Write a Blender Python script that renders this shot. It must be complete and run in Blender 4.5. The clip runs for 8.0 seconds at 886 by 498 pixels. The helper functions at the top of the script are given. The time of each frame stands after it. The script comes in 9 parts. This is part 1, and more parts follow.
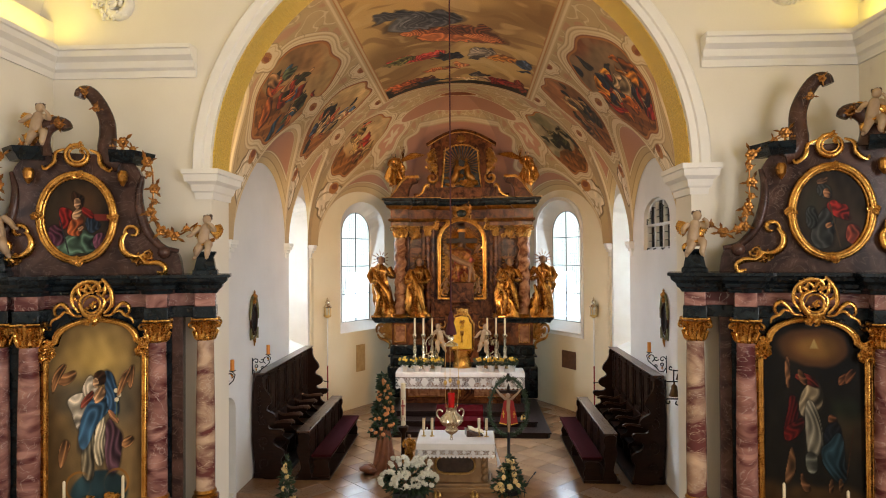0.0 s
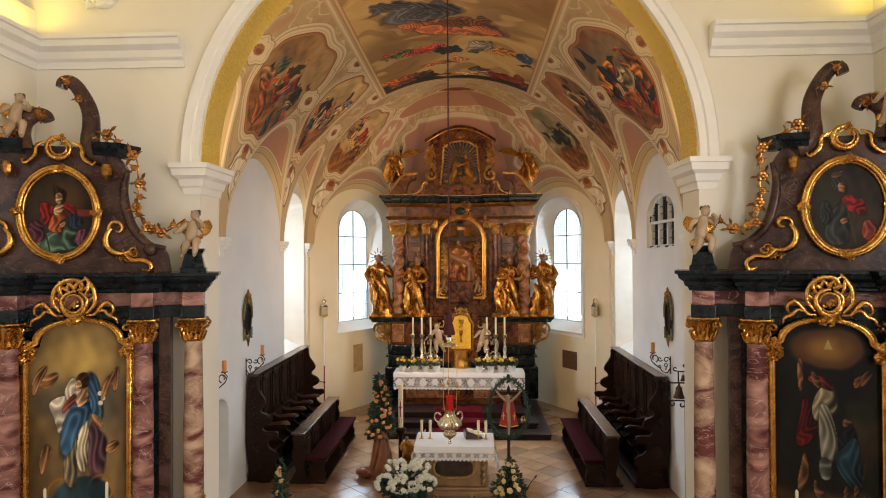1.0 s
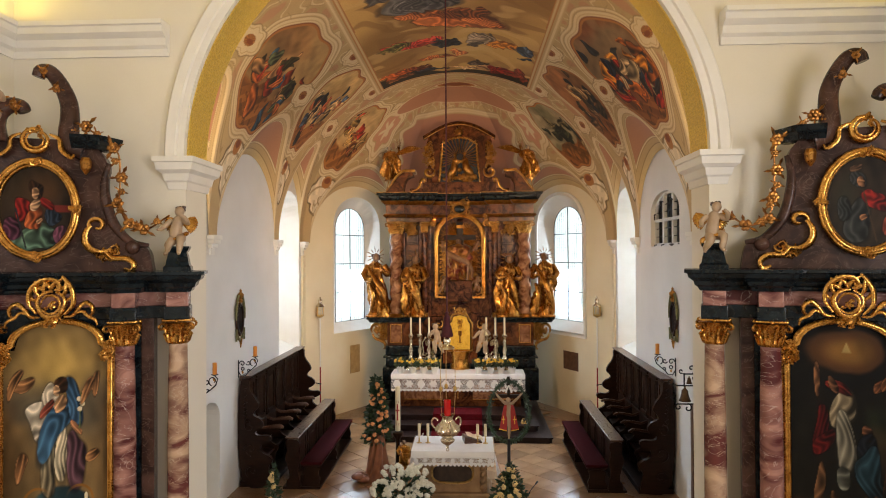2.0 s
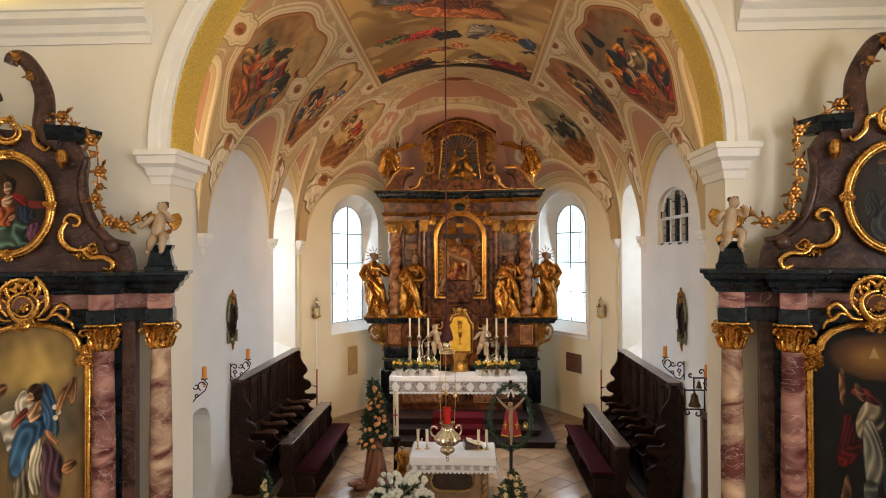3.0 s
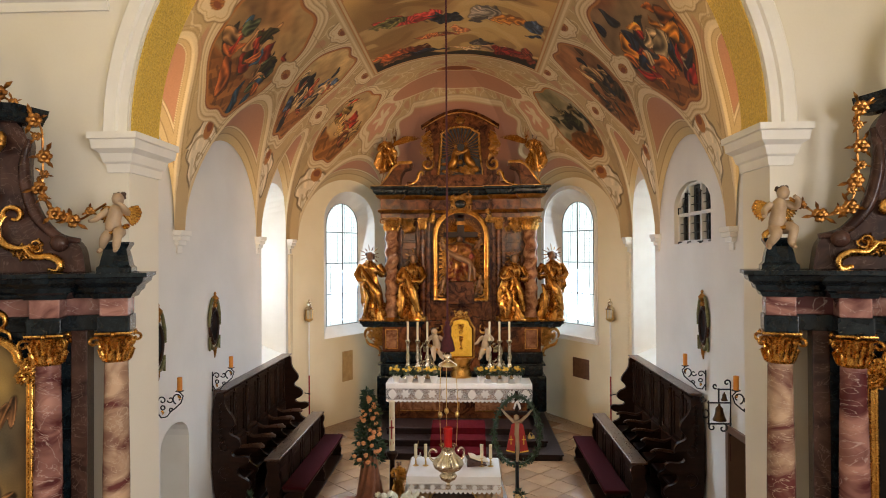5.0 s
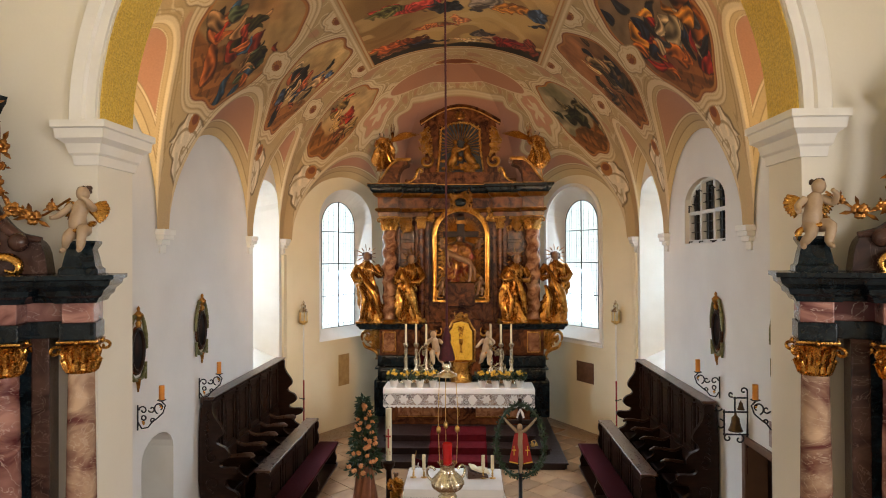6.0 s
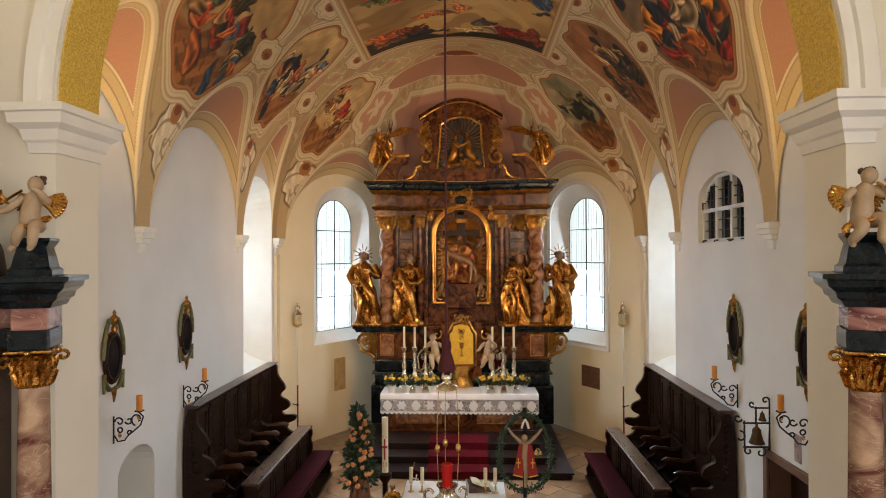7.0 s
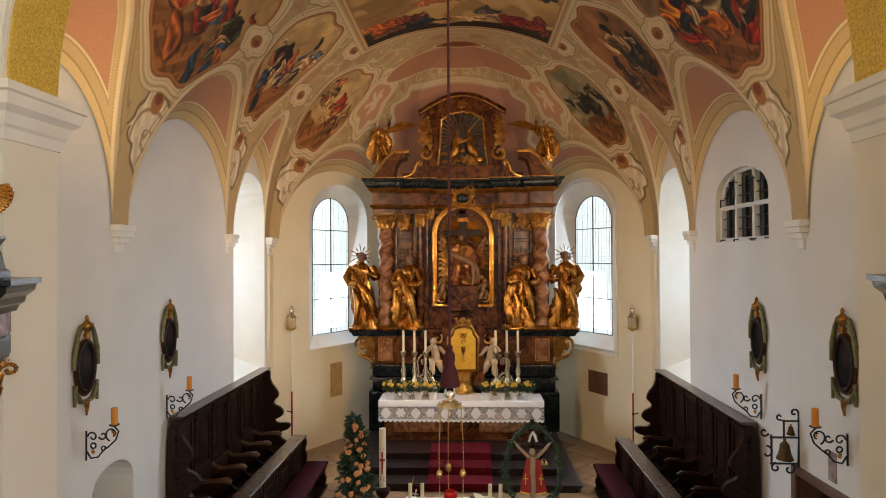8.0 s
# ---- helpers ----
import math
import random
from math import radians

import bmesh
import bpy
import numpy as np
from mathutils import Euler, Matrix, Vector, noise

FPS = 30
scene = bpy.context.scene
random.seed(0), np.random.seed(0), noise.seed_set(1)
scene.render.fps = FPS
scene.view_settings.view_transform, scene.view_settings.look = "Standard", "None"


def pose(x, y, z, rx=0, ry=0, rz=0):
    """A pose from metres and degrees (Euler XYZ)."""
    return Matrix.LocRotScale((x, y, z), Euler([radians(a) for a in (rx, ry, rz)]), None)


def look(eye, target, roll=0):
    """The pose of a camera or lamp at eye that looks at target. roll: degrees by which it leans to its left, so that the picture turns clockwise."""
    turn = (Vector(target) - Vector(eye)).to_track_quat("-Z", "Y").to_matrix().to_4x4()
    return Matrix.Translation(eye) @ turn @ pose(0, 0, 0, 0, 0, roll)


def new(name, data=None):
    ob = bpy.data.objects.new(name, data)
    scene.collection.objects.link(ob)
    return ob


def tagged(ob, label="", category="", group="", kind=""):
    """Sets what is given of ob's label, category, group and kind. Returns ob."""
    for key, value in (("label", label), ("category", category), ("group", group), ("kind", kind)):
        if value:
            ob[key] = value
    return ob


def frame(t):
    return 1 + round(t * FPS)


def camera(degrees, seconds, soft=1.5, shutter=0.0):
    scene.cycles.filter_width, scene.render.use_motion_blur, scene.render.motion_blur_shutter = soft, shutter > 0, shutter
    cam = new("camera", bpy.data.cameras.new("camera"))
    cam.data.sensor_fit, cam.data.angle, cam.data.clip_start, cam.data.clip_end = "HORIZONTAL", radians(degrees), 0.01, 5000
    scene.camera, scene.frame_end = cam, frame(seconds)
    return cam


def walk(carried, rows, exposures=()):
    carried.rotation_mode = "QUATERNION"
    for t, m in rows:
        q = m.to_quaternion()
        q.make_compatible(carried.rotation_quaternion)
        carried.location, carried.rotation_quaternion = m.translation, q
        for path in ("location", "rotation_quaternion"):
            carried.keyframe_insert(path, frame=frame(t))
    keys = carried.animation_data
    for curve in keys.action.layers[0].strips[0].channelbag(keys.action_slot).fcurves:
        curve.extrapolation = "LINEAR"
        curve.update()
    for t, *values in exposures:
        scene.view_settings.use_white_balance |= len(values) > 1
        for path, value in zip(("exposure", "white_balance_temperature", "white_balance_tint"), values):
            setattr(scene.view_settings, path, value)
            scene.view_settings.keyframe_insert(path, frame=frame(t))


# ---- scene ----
cam = camera(72.0, 8.0, 1.0)
PATH = [
    (0, (0.327, -0.309, 4.349), (0.235, 1.689, 4.375), -0.3),
    (0.5, (0.342, -0.167, 4.346), (0.25, 1.831, 4.37), -0.3),
    (1, (0.332, -0.016, 4.328), (0.242, 1.982, 4.351), -0.3),
    (1.5, (0.344, 0.146, 4.319), (0.255, 2.144, 4.341), -0.3),
    (3, (0.327, 0.732, 4.31), (0.239, 2.73, 4.329), -0.3),
    (3.5, (0.316, 0.941, 4.307), (0.228, 2.939, 4.326), -0.3),
    (4, (0.296, 1.155, 4.307), (0.209, 3.153, 4.324), -0.3),
    (4.5, (0.287, 1.371, 4.298), (0.2, 3.369, 4.317), -0.3),
    (6, (0.268, 2.117, 4.301), (0.182, 4.115, 4.32), -0.3),
    (6.5, (0.259, 2.393, 4.293), (0.173, 4.391, 4.313), -0.3),
    (7, (0.249, 2.685, 4.291), (0.163, 4.683, 4.311), -0.3),
    (7.5, (0.228, 2.978, 4.291), (0.142, 4.976, 4.312), -0.3),
    (8, (0.203, 3.279, 4.287), (0.117, 5.277, 4.309), -0.3),
]
EXPOSURES = [(0, 0.05), (4.5, 0.03), (6.0, -0.03), (8.0, -0.16)]
walk(cam, [(t, look(eye, target, roll)) for t, eye, target, roll in PATH], EXPOSURES)

# ---- light ----
world = bpy.data.worlds.new("sky")
scene.world = world
world.use_nodes = True
sky = world.node_tree.nodes.new("ShaderNodeTexSky")
sky.sky_type, sky.sun_disc, sky.sun_elevation, sky.sun_rotation = "NISHITA", False, radians(38), radians(120)
world.node_tree.nodes["Background"].inputs[1].default_value = 0.12
world.node_tree.links.new(sky.outputs[0], world.node_tree.nodes["Background"].inputs[0])


def area_lamp(name, m, sx, sy, power, colour, spread=180):
    """A rectangular lamp in the pose m, shining along its own -z."""
    data = bpy.data.lights.new(name, "AREA")
    data.shape, data.size, data.size_y, data.energy, data.color = "RECTANGLE", sx, sy, power, colour
    data.spread = radians(spread)
    ob = new(name, data)
    ob.matrix_world = m
    return ob


def spot_lamp(name, eye, target, power, colour, angle=70, size=0.06):
    data = bpy.data.lights.new(name, "SPOT")
    data.energy, data.color, data.spot_size, data.spot_blend, data.shadow_soft_size = power, colour, radians(angle), 0.6, size
    ob = new(name, data)
    ob.matrix_world = look(eye, target)
    return ob


DAY = (0.66, 0.82, 1.0)
WARM = (1.0, 0.68, 0.42)
# daylight in the openings: the two apse windows, the two chancel windows and assumed, unseen nave windows
for sx in (-1, 1):
    area_lamp("apse_window_daylight", look((sx * 3.03, 17.98, 4.0), (sx * 1.5, 17.03, 3.7)), 1.0, 3.0, 48 if sx < 0 else 52, DAY)
    area_lamp("chancel_window_daylight", look((sx * 5.3, 14.74, 4.1), (-sx * 0.2, 12.4, 0.2)), 1.0, 3.6, 250 if sx < 0 else 215, DAY, 95)
    # nave windows are unseen; lamps added there to light the nave, stronger from the right
    for ny in (-6.5, -2.5, 1.5):
        area_lamp("unseen_nave_daylight", look((sx * 4.98, ny, 4.6), (0, ny + 1.5, 3.0)), 1.3, 3.0, 36 if sx < 0 else 265, (0.97, 0.95, 0.97))
    # spotlights behind the piers of the chancel arch and strip lights on the nave cornice
    spot_lamp("pier_spotlight", (sx * 3.45, 8.05, 5.1), (-sx * 2.2, 17.2, 4.9 if sx > 0 else 4.3), 1330 if sx > 0 else 680, WARM, 60)
    # wide unseen lamp beside it, added to brighten the vault near the arch
    spot_lamp("pier_fill_light", (sx * 3.35, 8.05, 5.15), (sx * 0.2, 11.6, 8.0), 185 if sx < 0 else 130, (1.0, 0.74, 0.42), 150)
    area_lamp("cornice_strip_light", pose(sx * 4.88, 2.6, 7.1, 180, 0, 0), 0.1, 9.0, 60, (1.0, 0.78, 0.12))


# ---- materials ----
def nodes_of(m):
    m.use_nodes = True
    return m.node_tree.nodes, m.node_tree.links, m.node_tree.nodes["Principled BSDF"]


def material(name, colour, second=None, rough=0.6, metal=0.0, scale=6.0, bump=0.15, fine=60.0, spread=0.5, coat=0.0, stretch=(1, 1, 1)):
    """A surface with broad blotches between two colours, fine grain and a light relief."""
    m = bpy.data.materials.new(name)
    n, l, b = nodes_of(m)
    second = second or tuple(c * 0.8 for c in colour)
    co = n.new("ShaderNodeTexCoord")
    mp = n.new("ShaderNodeMapping")
    mp.inputs["Scale"].default_value = stretch
    l.new(co.outputs["Object"], mp.inputs[0])
    big, small = n.new("ShaderNodeTexNoise"), n.new("ShaderNodeTexNoise")
    big.inputs["Scale"].default_value, big.inputs["Detail"].default_value = scale, 6
    small.inputs["Scale"].default_value, small.inputs["Detail"].default_value = fine, 4
    for t in (big, small):
        l.new(mp.outputs[0], t.inputs["Vector"])
    ramp = n.new("ShaderNodeValToRGB")
    ramp.color_ramp.elements[0].position, ramp.color_ramp.elements[1].position = 0.5 - spread / 2, 0.5 + spread / 2
    ramp.color_ramp.elements[0].color, ramp.color_ramp.elements[1].color = (*second, 1), (*colour, 1)
    mix = n.new("ShaderNodeMath")
    mix.operation, mix.inputs[1].default_value = "MULTIPLY_ADD", 0.25
    sub = n.new("ShaderNodeMath")
    sub.operation, sub.inputs[1].default_value = "SUBTRACT", 0.125
    l.new(small.outputs[0], mix.inputs[0])
    l.new(big.outputs[0], sub.inputs[0])
    l.new(sub.outputs[0], mix.inputs[2])
    l.new(mix.outputs[0], ramp.inputs[0])
    l.new(ramp.outputs[0], b.inputs["Base Color"])
    bp = n.new("ShaderNodeBump")
    bp.inputs["Strength"].default_value, bp.inputs["Distance"].default_value = bump, 0.02
    l.new(mix.outputs[0], bp.inputs["Height"])
    l.new(bp.outputs[0], b.inputs["Normal"])
    rr = n.new("ShaderNodeMapRange")
    rr.inputs["To Min"].default_value, rr.inputs["To Max"].default_value = max(rough - 0.12, 0.02), min(rough + 0.12, 1)
    l.new(small.outputs[0], rr.inputs[0])
    l.new(rr.outputs[0], b.inputs["Roughness"])
    b.inputs["Metallic"].default_value = metal
    b.inputs["Coat Weight"].default_value = coat
    return m


def marble(name, base, dark, vein, scale=3.0, rough=0.25, level=1.0):
    """Polished veined scagliola: clouds of two colours crossed by thin distorted veins."""
    m = bpy.data.materials.new(name)
    n, l, b = nodes_of(m)
    co = n.new("ShaderNodeTexCoord")
    info = n.new("ShaderNodeObjectInfo")
    add = n.new("ShaderNodeVectorMath")
    add.operation = "ADD"
    mp = n.new("ShaderNodeMapping")
    mp.inputs["Scale"].default_value = (1 / level, 1 / level, level)
    l.new(co.outputs["Object"], mp.inputs[0])
    l.new(mp.outputs[0], add.inputs[0])
    off = n.new("ShaderNodeCombineXYZ")
    k = n.new("ShaderNodeMath")
    k.operation, k.inputs[1].default_value = "MULTIPLY", 9.0
    l.new(info.outputs["Random"], k.inputs[0])
    for i in range(3):
        l.new(k.outputs[0], off.inputs[i])
    l.new(off.outputs[0], add.inputs[1])
    cloud, grain = n.new("ShaderNodeTexNoise"), n.new("ShaderNodeTexNoise")
    cloud.inputs["Scale"].default_value, cloud.inputs["Detail"].default_value, cloud.inputs["Distortion"].default_value = scale, 8, 1.5
    grain.inputs["Scale"].default_value, grain.inputs["Detail"].default_value, grain.inputs["Distortion"].default_value = scale * 1.4, 5, 2.5
    for t in (cloud, grain):
        l.new(add.outputs[0], t.inputs["Vector"])
    r1 = n.new("ShaderNodeValToRGB")
    r1.color_ramp.elements[0].position, r1.color_ramp.elements[1].position = 0.38, 0.64
    r1.color_ramp.elements[0].color, r1.color_ramp.elements[1].color = (*dark, 1), (*base, 1)
    l.new(cloud.outputs[0], r1.inputs[0])
    r2 = n.new("ShaderNodeValToRGB")
    e = r2.color_ramp.elements
    e[0].position, e[1].position = 0.488, 0.512
    e[0].color, e[1].color = (0, 0, 0, 1), (0, 0, 0, 1)
    e.new(0.5).color = (0.6, 0.6, 0.6, 1)
    l.new(grain.outputs[0], r2.inputs[0])
    mx = n.new("ShaderNodeMixRGB")
    mx.inputs[2].default_value = (*vein, 1)
    l.new(r2.outputs[0], mx.inputs[0])
    l.new(r1.outputs[0], mx.inputs[1])
    l.new(mx.outputs[0], b.inputs["Base Color"])
    b.inputs["Roughness"].default_value = rough
    b.inputs["Specular IOR Level"].default_value = 0.28
    return m


def painted(name, rough=0.75, bump=0.15, fine=45.0):
    """Paint laid on as colour attribute 'paint', with brush grain over it."""
    m = bpy.data.materials.new(name)
    n, l, b = nodes_of(m)
    at = n.new("ShaderNodeAttribute")
    at.attribute_name = "paint"
    co = n.new("ShaderNodeTexCoord")
    t = n.new("ShaderNodeTexNoise")
    t.inputs["Scale"].default_value, t.inputs["Detail"].default_value = fine, 5
    l.new(co.outputs["Object"], t.inputs["Vector"])
    mr = n.new("ShaderNodeMapRange")
    mr.inputs["To Min"].default_value, mr.inputs["To Max"].default_value = 0.82, 1.14
    l.new(t.outputs[0], mr.inputs[0])
    mx = n.new("ShaderNodeVectorMath")
    mx.operation = "SCALE"
    l.new(at.outputs["Color"], mx.inputs[0])
    l.new(mr.outputs[0], mx.inputs["Scale"])
    l.new(mx.outputs[0], b.inputs["Base Color"])
    bp = n.new("ShaderNodeBump")
    bp.inputs["Strength"].default_value, bp.inputs["Distance"].default_value = bump, 0.01
    l.new(t.outputs[0], bp.inputs["Height"])
    l.new(bp.outputs[0], b.inputs["Normal"])
    b.inputs["Roughness"].default_value = rough
    return m


def glowing(name, colour, strength):
    m = bpy.data.materials.new(name)
    n, l, b = nodes_of(m)
    b.inputs["Base Color"].default_value = (*colour, 1)
    b.inputs["Emission Color"].default_value, b.inputs["Emission Strength"].default_value = (*colour, 1), strength
    return m


PLASTER = material("white_plaster", (0.74, 0.71, 0.66), (0.66, 0.63, 0.58), 0.85, 0, 1.2, 0.12, 40)
NAVE_PLASTER = material("cream_plaster", (0.77, 0.715, 0.60), (0.71, 0.65, 0.53), 0.85, 0, 1.0, 0.1, 40)
APSE_PLASTER = material("warm_plaster", (0.78, 0.68, 0.47), (0.72, 0.61, 0.40), 0.85, 0, 1.2, 0.12, 40)
STUCCO = material("white_stucco", (0.80, 0.77, 0.70), (0.74, 0.70, 0.62), 0.75, 0, 3, 0.08, 60)
GOLD_MOSAIC = material("gold_band", (0.84, 0.58, 0.10), (0.62, 0.39, 0.05), 0.42, 0.15, 45, 0.6, 120, 0.3)
n, l, b = nodes_of(GOLD_MOSAIC)
cells = n.new("ShaderNodeTexVoronoi")
cells.feature = "DISTANCE_TO_EDGE"
cells.inputs["Scale"].default_value, cells.inputs["Randomness"].default_value = 21.0, 0.25
edge = n.new("ShaderNodeMapRange")
edge.inputs["From Max"].default_value = 0.12
emboss = n.new("ShaderNodeBump")
emboss.inputs["Strength"].default_value, emboss.inputs["Distance"].default_value = 0.45, 0.012
l.new(n["Texture Coordinate"].outputs["Object"], cells.inputs["Vector"])
l.new(cells.outputs["Distance"], edge.inputs[0])
l.new(edge.outputs[0], emboss.inputs["Height"])
l.new(n["Bump"].outputs[0], emboss.inputs["Normal"])
l.new(emboss.outputs[0], b.inputs["Normal"])
FLOOR_STONE = material("floor_stone", (0.29, 0.175, 0.10), (0.18, 0.10, 0.055), 0.3, 0, 3, 0.05, 50, coat=0.2)
JOINT = material("floor_joint", (0.16, 0.11, 0.07), None, 0.8)
DARK_WOOD = material("dark_wood", (0.026, 0.010, 0.005), (0.010, 0.004, 0.002), 0.36, 0, 4, 0.3, 30, stretch=(1, 1, 6))
DARK_WOOD.node_tree.nodes["Principled BSDF"].inputs["Specular IOR Level"].default_value = 0.2
PALE_SHELF = material("worn_wood", (0.085, 0.038, 0.020), (0.045, 0.02, 0.011), 0.30, 0, 5, 0.2, 30, coat=0.3)
GOLD = material("gilding", (0.72, 0.40, 0.10), (0.36, 0.155, 0.028), 0.27, 1.0, 9, 0.25, 70, 0.5)
STATUE_GOLD = material("statue_gilding", (0.62, 0.31, 0.068), (0.25, 0.095, 0.018), 0.26, 1.0, 7, 0.2, 70, 0.5)
OLD_GOLD = material("aged_gilding", (0.54, 0.27, 0.06), (0.17, 0.065, 0.013), 0.30, 0.95, 10, 0.25, 70, 0.5)
RED_MARBLE = marble("rose_scagliola", (0.40, 0.20, 0.155), (0.085, 0.020, 0.020), (0.54, 0.40, 0.34), 2.2, 0.25, 1.35)
BUFF_MARBLE = marble("buff_scagliola", (0.50, 0.34, 0.22), (0.12, 0.035, 0.03), (0.56, 0.42, 0.30), 2.2, 0.25, 1.35)
GREEN_MARBLE = marble("black_green_scagliola", (0.008, 0.014, 0.018), (0.002, 0.004, 0.005), (0.035, 0.048, 0.05), 5, 0.22)
BROWN_MARBLE = marble("brown_scagliola", (0.150, 0.046, 0.014), (0.026, 0.007, 0.003), (0.24, 0.09, 0.03), 3.5)
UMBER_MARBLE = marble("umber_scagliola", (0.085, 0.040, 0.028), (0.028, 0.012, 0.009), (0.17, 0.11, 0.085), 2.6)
COPPER_GILT = material("coppery_gilding", (0.50, 0.23, 0.055), (0.10, 0.032, 0.008), 0.32, 0.95, 14, 0.4, 60, 0.45)
PINK_COLUMN = marble("pink_scagliola", (0.34, 0.165, 0.08), (0.14, 0.05, 0.022), (0.44, 0.26, 0.15), 4)
PAINT = painted("fresco_paint")
CANVAS = painted("oil_paint", 0.5, 0.1, 70)
CANVAS.node_tree.nodes["Principled BSDF"].inputs["Specular IOR Level"].default_value = 0.15


# ---- shaping helpers ----
def part(name, bm, mat, parent=None, label="", smooth=False):
    """Links a bmesh as one mesh object, under parent if one is given."""
    me = bpy.data.meshes.new(name)
    bmesh.ops.recalc_face_normals(bm, faces=bm.faces)
    bm.to_mesh(me)
    bm.free()
    if smooth:
        me.shade_smooth()
        me.set_sharp_from_angle(angle=radians(smooth if smooth > 1 else 40))
    me.materials.append(mat)
    ob = new(name, me)
    ob.parent = parent
    if label:
        ob["label"] = label
    return ob


def thing(name, m, label, category, group="", kind=""):
    ob = new(name)
    ob.empty_display_size = 0.1
    ob.matrix_world = m
    return tagged(ob, label, category, group, kind)


def moved(bm, verts, m):
    if m is not None:
        bmesh.ops.transform(bm, matrix=m, verts=verts)


def box(bm, x0, y0, z0, x1, y1, z1, bevel=0.0, m=None):
    r = bmesh.ops.create_cube(bm, size=1.0)
    vs = r["verts"]
    bmesh.ops.transform(bm, matrix=Matrix.LocRotScale(((x0 + x1) / 2, (y0 + y1) / 2, (z0 + z1) / 2), None, (abs(x1 - x0), abs(y1 - y0), abs(z1 - z0))), verts=vs)
    if bevel:
        es = {e for v in vs for e in v.link_edges}
        out = bmesh.ops.bevel(bm, geom=list(es), offset=bevel, segments=2, affect="EDGES", profile=0.6)
        vs = list({v for f in out["faces"] for v in f.verts} | {v for v in vs if v.is_valid})
    moved(bm, vs, m)
    return bm


def rings(bm, loops, closed=True, cap=True):
    """Skins a list of loops with the same number of points."""
    made = [[bm.verts.new(p) for p in lp] for lp in loops]
    k = len(loops[0])
    for a, b in zip(made, made[1:]):
        for i in range(k if closed else k - 1):
            j = (i + 1) % k
            bm.faces.new((a[i], a[j], b[j], b[i]))
    if cap and closed:
        bm.faces.new(list(reversed(made[0])))
        bm.faces.new(made[-1])
    return [v for lp in made for v in lp]


def lathe(bm, profile, n=20, m=None, twist=0.0, flutes=0, depth=0.0):
    """A turned shape: profile of (radius, height)."""
    loops = []
    for r, z in profile:
        r = max(r, 0.0005)
        loops.append([(r * (1 + depth * math.cos(flutes * a)) * math.cos(a + twist * z), r * (1 + depth * math.cos(flutes * a)) * math.sin(a + twist * z), z) for a in [2 * math.pi * i / n for i in range(n)]])
    moved(bm, rings(bm, loops), m)
    return bm


def prism(bm, outline, y0, y1, m=None):
    """A flat outline of (x, z) points given depth from y0 to y1."""
    a = [bm.verts.new((x, y0, z)) for x, z in outline]
    b = [bm.verts.new((x, y1, z)) for x, z in outline]
    k = len(outline)
    for i in range(k):
        j = (i + 1) % k
        bm.faces.new((a[i], a[j], b[j], b[i]))
    bm.faces.new(a)
    bm.faces.new(list(reversed(b)))
    moved(bm, a + b, m)
    return bm


def tube(bm, pts, radii, n=8, m=None, flat=1.0):
    """A round (or flattened) bar along a line of points."""
    pts = [Vector(p) for p in pts]
    if not hasattr(radii, "__len__"):
        radii = [radii] * len(pts)
    loops, side = [], None
    for i, p in enumerate(pts):
        d = (pts[min(i + 1, len(pts) - 1)] - pts[max(i - 1, 0)]).normalized()
        if side is None:
            side = d.orthogonal().normalized()
        side = (side - d * side.dot(d)).normalized()
        up = d.cross(side)
        loops.append([p + (side * math.cos(a) + up * math.sin(a) * flat) * radii[i] for a in [2 * math.pi * k / n for k in range(n)]])
    moved(bm, rings(bm, loops), m)
    return bm


def ball(bm, c, r, scale=(1, 1, 1), sub=2, m=None):
    out = bmesh.ops.create_icosphere(bm, subdivisions=sub, radius=r)
    bmesh.ops.transform(bm, matrix=Matrix.LocRotScale(c, None, scale), verts=out["verts"])
    moved(bm, out["verts"], m)
    return out["verts"]


def spiral(cx, cz, r0, r1, a0, a1, n=16, y=0.0):
    """Points of a scroll in the xz plane, from radius r0 at angle a0 to r1 at a1 (degrees)."""
    return [(cx + (r0 + (r1 - r0) * i / n) * math.cos(radians(a0 + (a1 - a0) * i / n)), y, cz + (r0 + (r1 - r0) * i / n) * math.sin(radians(a0 + (a1 - a0) * i / n))) for i in range(n + 1)]


def cornice(bm, plan, profile, m=None, ends=True):
    """A moulding swept along a plan of (x, y) points; profile of (out, z), out to the right of the way."""
    loops = []
    P = [Vector(p) for p in plan]
    for i, p in enumerate(P):
        d0 = (p - P[i - 1]).normalized() if i else (P[1] - p).normalized()
        d1 = (P[i + 1] - p).normalized() if i + 1 < len(P) else d0
        n0, n1 = Vector((d0.y, -d0.x)), Vector((d1.y, -d1.x))
        n = (n0 + n1)
        n = n / max(n.length_squared / 2, 0.3)
        loops.append([(p.x + n.x * o, p.y + n.y * o, z) for o, z in profile])
    moved(bm, rings(bm, loops, True, ends), m)
    return bm


def arch_loop(w, z0, zs, n=14, rise=None):
    """Outline (s, z) of an opening of half width w with a round head springing at zs."""
    rise = w if rise is None else rise
    return [(-w, z0), (w, z0)] + [(w * math.cos(math.pi * i / n), zs + rise * math.sin(math.pi * i / n)) for i in range(n + 1)]


